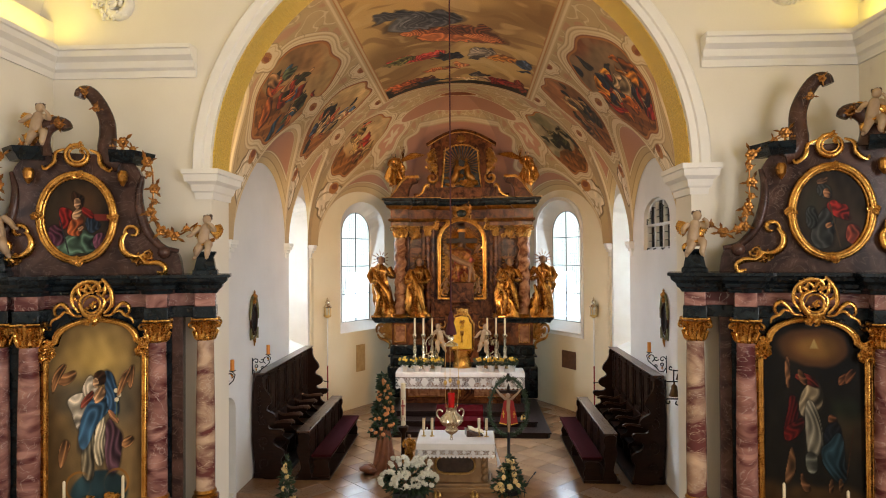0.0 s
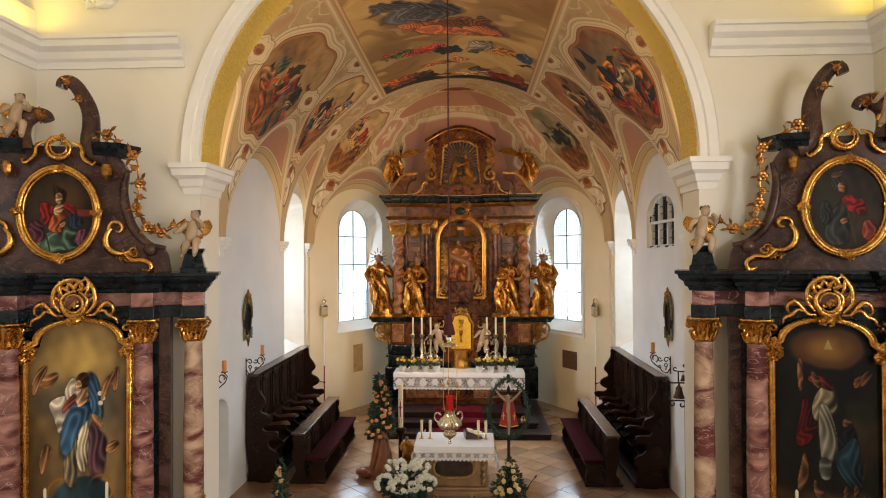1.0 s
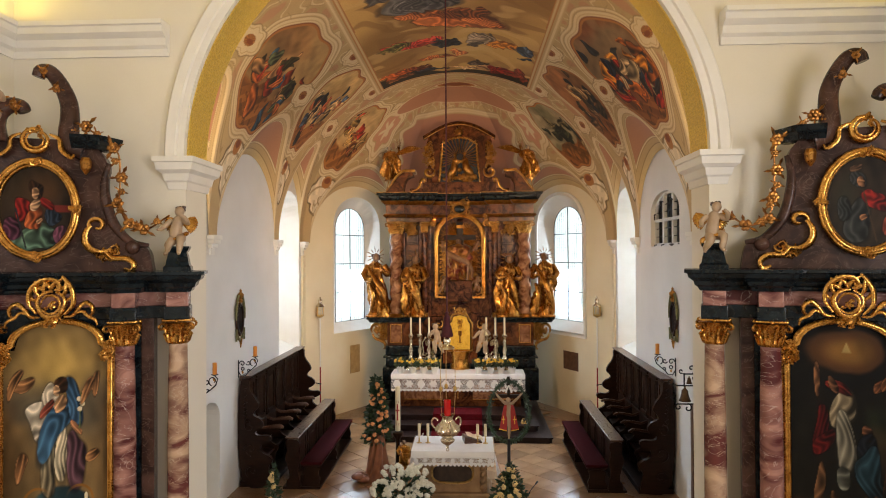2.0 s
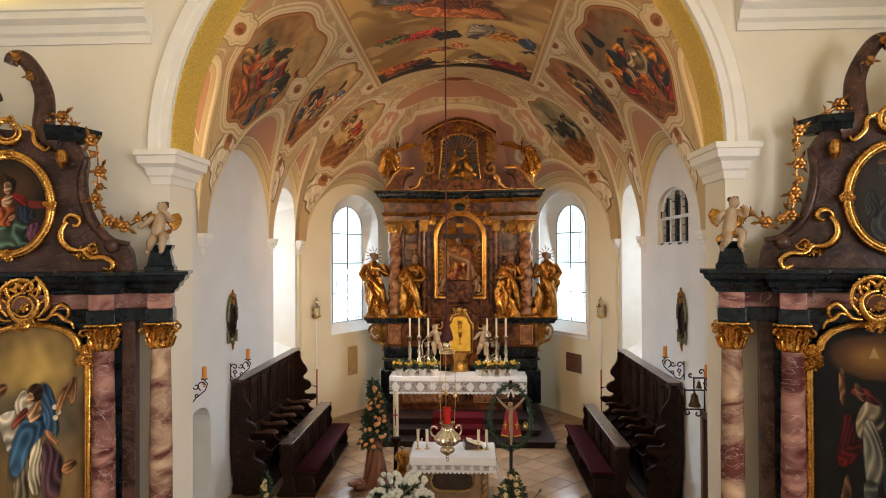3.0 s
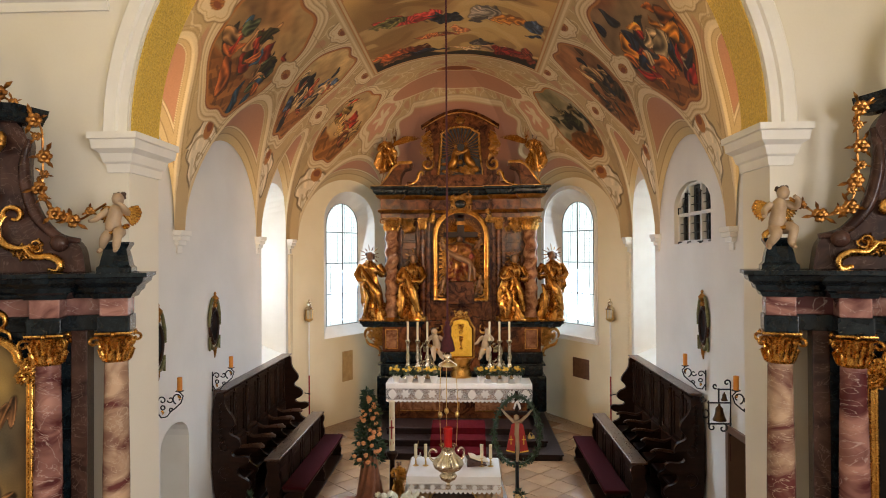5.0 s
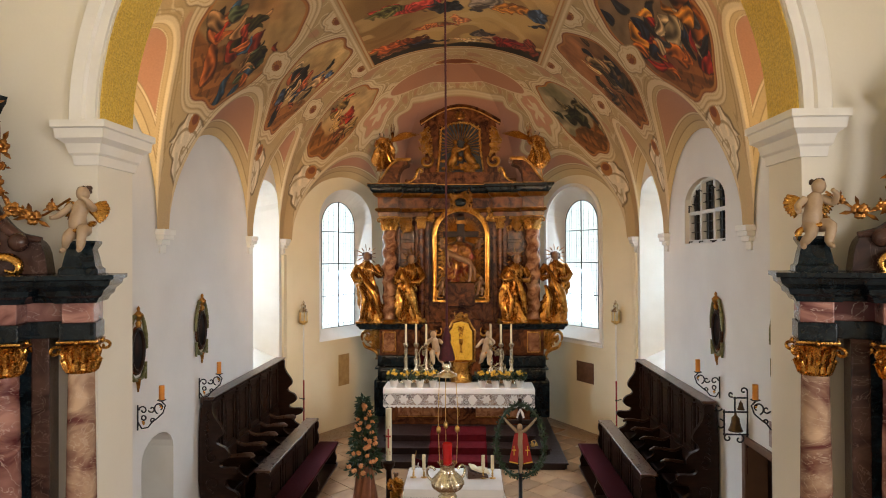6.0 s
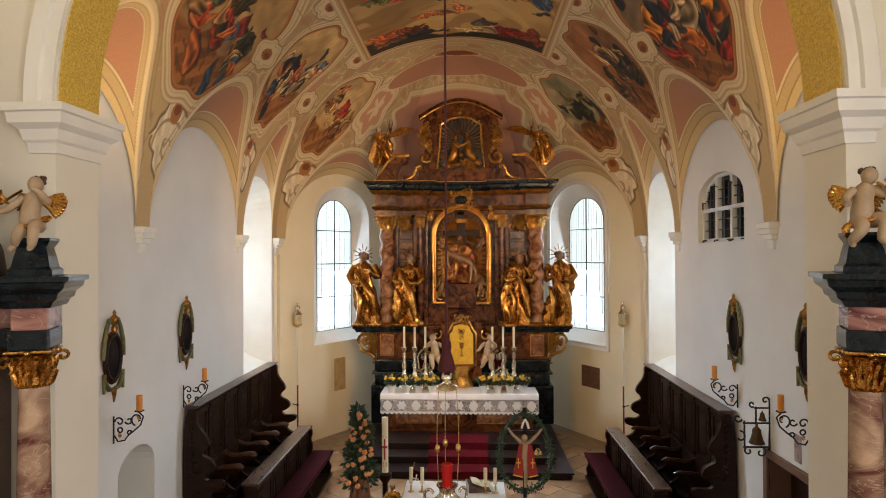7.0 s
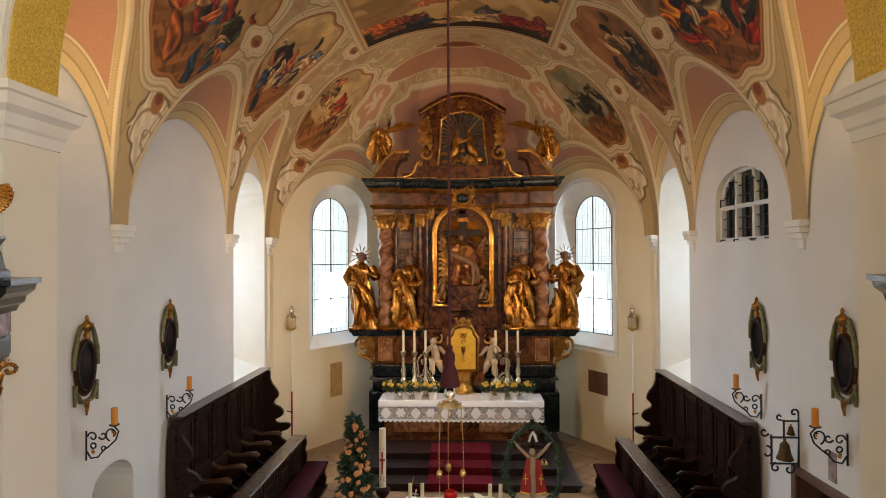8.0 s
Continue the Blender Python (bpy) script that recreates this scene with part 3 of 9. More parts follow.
def central_colours(col, x, y, g):
    """The long ceiling picture along the crown, in its straight gilt frame."""
    hw, y1 = 1.72, 15.05
    bow = y - 0.10 * (1 - (x / hw) ** 2)
    e = np.maximum(np.abs(x) - hw, bow - y1)
    for lim, c in ((0.20, STONE), (0.17, WHITE), (0.13, TAN), (0.09, OCHRE), (0.07, CREAM), (0.03, OCHRE)):
        col = lay(col, smooth01(lim + 0.01, lim - 0.01, e) * (y < 15.4), c)
    m = (e < 0.01) & (y > 8)
    u, v = x[m] / hw, 1 - (y1 - bow[m]) / 2.1
    cloud = Waves(57, 1.6)(x[m], y[m]) + 0.5 * Waves(58, 4.0)(x[m], y[m])
    kk = smooth01(-1.3, 1.2, cloud)[:, None]
    art = np.array((0.47, 0.37, 0.19)) * kk + np.array((0.27, 0.19, 0.085)) * (1 - kk)
    wisp = Waves(59, 5.0)(x[m] * 0.6, y[m] * 1.6 + 0.4 * cloud)
    art = lay(art, 0.6 * smooth01(0.5, 1.2, wisp), (0.52, 0.43, 0.26))
    art = lay(art, 0.55 * smooth01(-0.7, -1.3, wisp), (0.22, 0.14, 0.06))
    r = np.random.default_rng(5)
    w2, w3 = Waves(51, 5.0), Waves(52, 14.0)
    n2, n3 = w2(x[m], y[m]), w3(x[m], y[m])
    # dark foreground bank along the lower edge
    yy = y1 - bow[m]
    bank = 0.24 + 0.34 * np.abs(u) ** 1.6 + 0.05 * n2
    art = lay(art, smooth01(0.05, -0.05, yy - bank), (0.030, 0.027, 0.018))
    art = lay(art, smooth01(0.02, -0.02, np.abs(yy - bank - 0.10) - 0.05) * smooth01(-0.2, 0.2, u + 0.3 * n2), (0.50, 0.38, 0.22))
    for cu, cy, lu, ly, c in ((-0.62, 0.50, 0.30, 0.22, (0.34, 0.13, 0.05)), (-0.45, 0.36, 0.30, 0.12, (0.03, 0.05, 0.12)), (-0.75, 0.30, 0.20, 0.12, (0.22, 0.14, 0.09)),
                              (0.10, 0.42, 0.22, 0.07, (0.55, 0.50, 0.42)), (0.48, 0.62, 0.16, 0.20, (0.52, 0.46, 0.40)), (0.66, 0.50, 0.22, 0.26, (0.24, 0.03, 0.025)),
                              (0.30, 0.78, 0.10, 0.16, (0.14, 0.16, 0.22)), (0.86, 0.62, 0.10, 0.30, (0.20, 0.06, 0.04)), (-0.25, 1.2, 0.26, 0.10, (0.42, 0.20, 0.10)),
                              (0.05, 1.45, 0.12, 0.16, (0.50, 0.28, 0.18)), (-0.40, 2.2, 0.30, 0.18, (0.40, 0.08, 0.08)), (-0.05, 2.05, 0.22, 0.12, (0.05, 0.07, 0.12)),
                              (0.35, 2.4, 0.16, 0.30, (0.30, 0.34, 0.42)), (0.60, 2.2, 0.16, 0.22, (0.50, 0.30, 0.08)), (0.85, 2.2, 0.10, 0.25, (0.06, 0.12, 0.30)), (-0.7, 2.3, 0.2, 0.14, (0.16, 0.20, 0.10)),
                              (0.1, 3.4, 0.5, 0.4, (0.40, 0.20, 0.10)), (-0.3, 4.2, 0.4, 0.4, (0.12, 0.16, 0.26))):
        for k in range(5):
            du, dy = (0, 0) if k == 0 else (r.normal() * lu * 0.6, r.normal() * ly * 0.7)
            size = 1.0 if k == 0 else r.uniform(0.3, 0.6)
            tone = np.array(c) * np.array((1.15, 0.95, 0.75)) * (1.0 if k == 0 else r.uniform(0.35, 1.9))
            p, q = (u - cu - du) + 0.035 * n2 + 0.012 * n3, (yy - cy - dy) + 0.045 * n3
            e = (p / (lu * size)) ** 2 + (q / (ly * size)) ** 2
            ridge = 1 - np.abs(np.sin(20 / size * p + 7 * q + 2 * n2 + k))
            fold = np.clip(0.45 + 0.85 * ridge - 1.2 * p - 0.6 * q, 0.2, 1.6)
            art = lay(art, smooth01(1.30, 1.10, e) * 0.6, tone * 0.2)
            art = lay(art, smooth01(1.05, 0.93, e), np.clip(tone[None, :] * fold[:, None], 0.004, 0.7))
    col[m] = art ** 1.20 * np.array((1.50, 1.32, 1.04))
    return col


def lunette_colours(col, r, d):
    """Painted framing on the lunettes; r: metres from the groin, inside positive; d: metres from the wall."""
    web = np.minimum(r, np.maximum(d - 0.05, 0.0))
    soffit = np.tile(np.array(CREAM), (len(r), 1))
    for lim, c in ((0.065, GREY), (0.078, STONE), (0.150, GREY), (0.160, WHITE), (0.180, GREY), (0.188, PINK)):
        soffit = lay(soffit, smooth01(lim - 0.005, lim + 0.005, web), c)
    col = lay(col, smooth01(-0.004, 0.004, r), soffit)
    col = lay(col, smooth01(0.062, 0.054, np.abs(r)), WHITE)
    for lim, c in ((0.075, GREY), (0.125, GREY)):
        col = lay(col, smooth01(0.010, 0.005, np.abs(r + lim)) * 0.8, c)
    return col


def patch(V, F, C, xs, ys, zs, th, along, apse):
    """Adds one grid of the vault, lifted over the lunettes and coloured."""
    shape = xs.shape
    x, y, z, th, along = (a.ravel() for a in (xs, ys, zs, th, along))
    zl, s, d = lunette_lift(x, y)
    g = zl - z
    col = vault_colours(x, y, z, th, along, np.where(zl < 0, -2.0, g), s, d)
    if apse is None:
        col = central_colours(col, x, y, g)
    else:
        phi, psi = apse
        q = np.abs(phi - 90)
        edge = 37 + 0.0 * (psi - 34) + 3.2 * np.sin(psi / 3.4) + 1.6 * np.sin(psi / 1.5)
        top = 62 - 0.004 * q ** 2
        for grow, c in ((4.2, GREY), (3.6, WHITE), (2.4, STONE), (1.9, WHITE), (0.9, TAN)):
            col = lay(col, smooth01(0.8, -0.8, q - edge - grow) * smooth01(0.8, -0.8, psi - top - grow), c)
        col = lay(col, smooth01(0.8, -0.8, q - edge) * smooth01(0.8, -0.8, psi - top), np.array((0.42, 0.20, 0.125)))
        for k in (1, -1):
            # scrolled cartouches flanking the altar top
            cu, cv = (phi - 90 - k * 60) / 9.0, (psi - 49) / 12.0
            wv = 0.12 * np.cos(6 * np.arctan2(cv, cu))
            e = np.sqrt(cu ** 2 + cv ** 2) + wv
            for lim, c in ((1.25, GREY), (1.20, WHITE), (1.05, STONE), (1.0, WHITE), (0.82, TAN), (0.76, (0.55, 0.30, 0.20))):
                col = lay(col, smooth01(lim + 0.02, lim - 0.02, e), c)
            col = lay(col, smooth01(0.40, 0.30, e + 0.1 * np.sin(9 * cu)), WHITE)
            col = lay(col, smooth01(0.9, 0.7, (cu / 0.5) ** 2 + ((psi - 60) / 2.6) ** 2), OCHRE)
            col = lay(col, smooth01(0.9, 0.7, (cu / 0.3) ** 2 + ((psi - 60) / 1.5) ** 2), RUST)
        ov = (x / 1.60) ** 2 + ((y - 16.62) / 0.40) ** 2
        col = lay(col, smooth01(1.12, 1.07, ov) * (y > 15.9), WHITE)
        col = lay(col, smooth01(1.0, 0.97, ov), (0.44, 0.225, 0.14))
        sh = (x / 0.50) ** 2 + ((y - 16.12) / 0.14) ** 2
        col = lay(col, smooth01(1.3, 1.1, sh), WHITE)
        col = lay(col, smooth01(1.0, 0.9, sh), OCHRE)
        col = lay(col, smooth01(0.6, 0.5, sh), RUST)
    G, P = np.maximum(g, -3.0).reshape(shape), np.stack([xs, ys, zs], -1)
    steep = np.zeros(shape)
    for axis in (0, 1):
        steep += (np.gradient(G, axis=axis) / np.maximum(np.linalg.norm(np.gradient(P, axis=axis), axis=-1), 1e-4)) ** 2
    col = lunette_colours(col, np.where((zl < 0) | (g < -0.7), -2.0, g / np.clip(np.sqrt(steep), 0.5, 5.0).ravel()), d)
    col = col * np.array((0.94, 0.84, 0.70))
    z = np.maximum(z, zl)
    base = len(V)
    n0, n1 = shape
    idx = np.arange(n0 * n1).reshape(n0, n1) + sum(len(v) for v in V)
    V.append(np.stack([x, y, z], 1))
    C.append(col)
    F.append(np.stack([idx[:-1, :-1], idx[1:, :-1], idx[1:, 1:], idx[:-1, 1:]], -1).reshape(-1, 4))


V, F, C = [], [], []
ny, nt = 560, 800
yy, tt = np.meshgrid(np.linspace(7.45, CORNER[1], ny), np.linspace(0, math.pi, nt), indexing="ij")
half = 4.05 - 0.10 * (yy - 8.1) / 7.7
patch(V, F, C, -half * np.cos(tt), yy, SPRING + RISE * np.sin(tt), np.degrees(np.minimum(tt, math.pi - tt)), yy, None)
np_, ns = 560, 320
pp, ss = np.meshgrid(np.linspace(0, math.pi, np_), np.linspace(0, math.pi / 2 - 0.002, ns), indexing="ij")
ux, uy = np.cos(pp), np.sin(pp)
k = (CORNER[0] - BACK[0]) / (BACK[1] - CORNER[1])
rho = np.minimum(CORNER[0] / (np.abs(ux) + k * uy), (BACK[1] - CORNER[1]) / np.maximum(uy, 1e-6))
rr = rho * np.cos(ss)
patch(V, F, C, rr * ux, CORNER[1] + rr * uy, SPRING + RISE * np.sin(ss), np.degrees(ss), CORNER[1] + np.minimum(np.abs(pp), np.pi - np.abs(pp)) * 3.0 * 0.95, (np.degrees(pp).ravel(), np.degrees(ss).ravel()))
V, F, C = np.concatenate(V), np.concatenate(F), np.concatenate(C)
me = bpy.data.meshes.new("ceiling_chancel")
me.vertices.add(len(V))
me.vertices.foreach_set("co", V.astype(np.float32).ravel())
me.loops.add(F.size)
me.loops.foreach_set("vertex_index", F.astype(np.int32).ravel())
me.polygons.add(len(F))
me.polygons.foreach_set("loop_start", np.arange(0, F.size, 4, dtype=np.int32))
me.update(calc_edges=True)
me.validate()
at = me.attributes.new("paint", "FLOAT_COLOR", "POINT")
at.data.foreach_set("color", np.concatenate([np.clip(C, 0.003, 0.95), np.ones((len(C), 1))], 1).astype(np.float32).ravel())
me.materials.append(PAINT)
me.shade_smooth()
tagged(new("ceiling_chancel", me), "chancel vault with baroque frescoes, stucco bands and lunettes", "ceiling", kind="structure")
# unseen cover added above the chancel vault to keep the daylight out
bm = bmesh.new()
box(bm, -6.2, 7.4, 9.15, 6.2, 20.4, 9.35)
tagged(part("ceiling_daylight_cover", bm, DARK_WOOD), "unseen dark cover above the vault that keeps daylight out", "ceiling", kind="structure")


# ---- windows ----
GLASS_LIGHT = glowing("bright_sky_haze", (0.84, 0.94, 1.0), 0.88)
LEAD = material("dark_iron", (0.03, 0.03, 0.032), None, 0.5, 0.6)
WHITE_FRAME = material("white_frame_paint", (0.70, 0.70, 0.68), None, 0.5)
NIGHT_GLASS = material("dark_window_glass", (0.04, 0.055, 0.06), (0.02, 0.03, 0.035), 0.12)


def pane_material():
    m = bpy.data.materials.new("leaded_window_glass")
    n, l, b = nodes_of(m)
    b.inputs["Base Color"].default_value = (0.96, 0.98, 1.0, 1)
    b.inputs["Transmission Weight"].default_value, b.inputs["Roughness"].default_value, b.inputs["IOR"].default_value = 1.0, 0.05, 1.05
    return m


PANE = pane_material()


def glazing(name, m, w, z0, zs, bars, label):
    """A leaded window in the local xz plane: frame, glazing bars and the panes between them."""
    ob = thing(name, m, label, "window", kind="structure")
    bm = bmesh.new()
    outer = arch_loop(w, z0, zs, 16)
    tube(bm, [(x, 0, z) for x, z in outer] + [(outer[0][0], 0, outer[0][1])], 0.010, 6)
    part("window_frame", bm, LEAD, ob)
    for k in range(1, bars):
        z = z0 + (zs + w * 1.08 - z0) * k / bars
        bm = bmesh.new()
        half = w if z <= zs else math.sqrt(max(w * w - (z - zs) ** 2, 0.01))
        box(bm, -half, -0.010, z - 0.010, half, 0.010, z + 0.010)
        part("glazing_bar", bm, LEAD, ob)
    bm = bmesh.new()
    box(bm, -0.010, -0.012, z0, 0.010, 0.012, zs + w - 0.01)
    part("glazing_bar", bm, LEAD, ob)
    for sx in (-1, 1):
        bm = bmesh.new()
        half = [(0.0, z0), (sx * w, z0)] + [(sx * w * math.cos(math.pi / 2 * i / 8), zs + w * math.sin(math.pi / 2 * i / 8)) for i in range(9)]
        prism(bm, half, 0.004, 0.007)
        pane = part("pane", bm, PANE, ob)
        pane.visible_shadow = False
    bm = bmesh.new()
    for i in range(1, 40):
        z = z0 + i * 0.09
        if z < zs + w * 0.8:
            half = w if z <= zs else math.sqrt(max(w * w - (z - zs) ** 2, 0.01))
            box(bm, -half, -0.003, z - 0.002, half, 0.003, z + 0.002)
    for i in range(-int(w / 0.09), int(w / 0.09) + 1):
        if i:
            box(bm, i * 0.09 - 0.002, -0.003, z0, i * 0.09 + 0.002, 0.003, zs + math.sqrt(max(w * w - (i * 0.09) ** 2, 0)))
    part("lead_cames", bm, LEAD, ob)
    return ob


def sky_card(name, m, w, h):
    bm = bmesh.new()
    box(bm, -w / 2, 0, 0, w / 2, 0.02, h)
    ob = tagged(part(name, bm, GLASS_LIGHT), "bright hazy sky outside the window", "backdrop", kind="structure")
    ob.matrix_world = m


for sx in (-1, 1):
    tx, ty = sx * t_diag.x, t_diag.y
    ox, oy = sx * t_diag.y, -t_diag.x
    px, py = sx * CORNER[0] + tx * WIN_S, CORNER[1] + ty * WIN_S
    yaw = math.degrees(math.atan2(ty, tx)) if sx > 0 else math.degrees(math.atan2(-ty, -tx))
    gx, gy = px + tx * (GLASS_S - WIN_S), py + ty * (GLASS_S - WIN_S)
    glazing("window_1" if sx < 0 else "window_2", pose(gx + ox * 0.39, gy + oy * 0.39, 0, 0, 0, yaw), 0.60, 2.45, 5.08, 4, "tall arched leaded window, bright with daylight")
    sky_card("backdrop", pose(px + ox * 1.3, py + oy * 1.3, 1.5, 0, 0, yaw), 4.0, 5.5)
    # stucco surround on the room side
    bm = bmesh.new()
    outer, inner = arch_loop(1.07, 2.08, 5.16, 24, 0.92), arch_loop(0.972, 2.198, 5.16, 24, 0.822)
    loops = [[(x, y, z) for x, z in lp] for lp, y in ((inner, 0.0), (inner, -0.035), ([((a[0] + b[0]) / 2, (a[1] + b[1]) / 2) for a, b in zip(inner, outer)], -0.02), (outer, -0.045), (outer, 0.0))]
    a = [[bm.verts.new(p) for p in lp] for lp in loops]
    for p, q in zip(a, a[1:]):
        for i in range(len(p)):
            bm.faces.new((p[i], p[(i + 1) % len(p)], q[(i + 1) % len(p)], q[i]))
    ob = tagged(part("trim_window", bm, STUCCO), "white moulded window surround", "trim", kind="structure")
    # the room side faces the way the wall's inward normal points
    ob.matrix_world = pose(px, py, 0, 0, 0, yaw if sx < 0 else yaw + 180)
    glazing("window_3" if sx < 0 else "window_4", pose(sx * 4.84, 14.72, 0, 0, 0, 90), 0.58, 2.45, 5.15, 4, "tall narrow leaded window in the chancel wall")
    sky_card("backdrop", pose(sx * 5.4, 14.72, 1.5, 0, 0, 90), 3.5, 5.5)
    for i, ny in enumerate((-6.5, -2.5, 1.5)):
        glazing(f"window_nave_{i}_{'l' if sx < 0 else 'r'}", pose(sx * 5.7, ny, 0, 0, 0, 90), 0.75, 2.6, 5.3, 5, "assumed arched leaded nave window, out of view")

# oriel window with three lights in the right-hand chancel wall
ob = thing("window_5", pose(4.02, 12.05, 0, 0, 0, -90), "small white-framed arched window with dark panes and iron hinges", "window", kind="structure")
bm = bmesh.new()
box(bm, -0.82, 0.14, 4.42, 0.82, 0.18, 5.56)
part("pane", bm, NIGHT_GLASS, ob)
for x in (-0.8, -0.27, 0.27, 0.8):
    bm = bmesh.new()
    h = 5.12 + 0.40 * math.sqrt(max(1 - (x / 0.8) ** 2, 0))
    box(bm, x - 0.035, 0.06, 4.47, x + 0.035, 0.14, h, 0.008)
    part("mullion", bm, WHITE_FRAME, ob)
for z in (4.50, 4.98):
    bm = bmesh.new()
    box(bm, -0.8, 0.065, z - 0.03, 0.8, 0.135, z + 0.03, 0.008)
    part("transom", bm, WHITE_FRAME, ob)
bm = bmesh.new()
tube(bm, [(0.78 * math.cos(math.pi * i / 16), 0.10, 5.12 + 0.38 * math.sin(math.pi * i / 16)) for i in range(17)], 0.035, 6)
part("window_frame", bm, WHITE_FRAME, ob)
for x in (-0.53, 0.0, 0.53):
    bm = bmesh.new()
    box(bm, x - 0.012, 0.08, 4.5, x + 0.012, 0.12, 5.4)
    for z in (4.66, 4.82, 5.14, 5.28):
        box(bm, x - 0.24, 0.085, z - 0.006, x + 0.24, 0.115, z + 0.006)
    part("glazing_bar", bm, LEAD, ob)
for x, d in ((-0.30, 1), (0.24, 1), (0.30, -1), (-0.76, 1), (0.76, -1)):
    bm = bmesh.new()
    tube(bm, [(x, 0.045, 4.44), (x, 0.045, 4.5), (x + 0.13 * d, 0.045, 4.5)], 0.012, 5)
    tube(bm, [(x, 0.045, 5.0), (x, 0.045, 5.35 if abs(x) < 0.5 else 5.12), (x + 0.11 * d, 0.045, 5.32 if abs(x) < 0.5 else 5.1)], 0.012, 5)
    part("hinge", bm, LEAD, ob)

# doors
bm = bmesh.new()
box(bm, 4.32, 9.6, 0.0, 4.38, 10.7, 1.74, 0.01)
ob = tagged(part("door_1", bm, DARK_WOOD), "dark wooden sacristy door in a brown frame", "door", kind="structure")
bm = bmesh.new()
for y0, y1, z0, z1 in ((9.56, 9.66, 0, 1.80), (10.64, 10.74, 0, 1.80), (9.66, 10.64, 1.70, 1.80)):
    box(bm, 4.01, y0, z0, 4.32, y1, z1, 0.01)
tagged(part("trim_door", bm, material("brown_frame", (0.16, 0.085, 0.05), None, 0.5)), "brown wooden door frame", "trim", kind="structure")
bm = bmesh.new()
box(bm, -4.95, 9.9, 0.0, -4.88, 11.2, 2.0)
tagged(part("door_2", bm, DARK_WOOD), "dark door deep in an arched white doorway", "door", kind="structure")


# ---- choir stalls and benches ----
RED_CLOTH = material("dark_red_cloth", (0.045, 0.0022, 0.004), (0.025, 0.0015, 0.003), 0.95, 0, 30, 0.3, 200)
RED_CLOTH.node_tree.nodes["Principled BSDF"].inputs["Specular IOR Level"].default_value = 0.1


def side_profile(pts, n=6):
    """Smooths a rough outline by cutting its corners twice."""
    for _ in range(2):
        out = []
        for i, (x, z) in enumerate(pts):
            x2, z2 = pts[(i + 1) % len(pts)]
            out += [(x * 0.75 + x2 * 0.25, z * 0.75 + z2 * 0.25), (x * 0.25 + x2 * 0.75, z * 0.25 + z2 * 0.75)]
        pts = out
    return pts


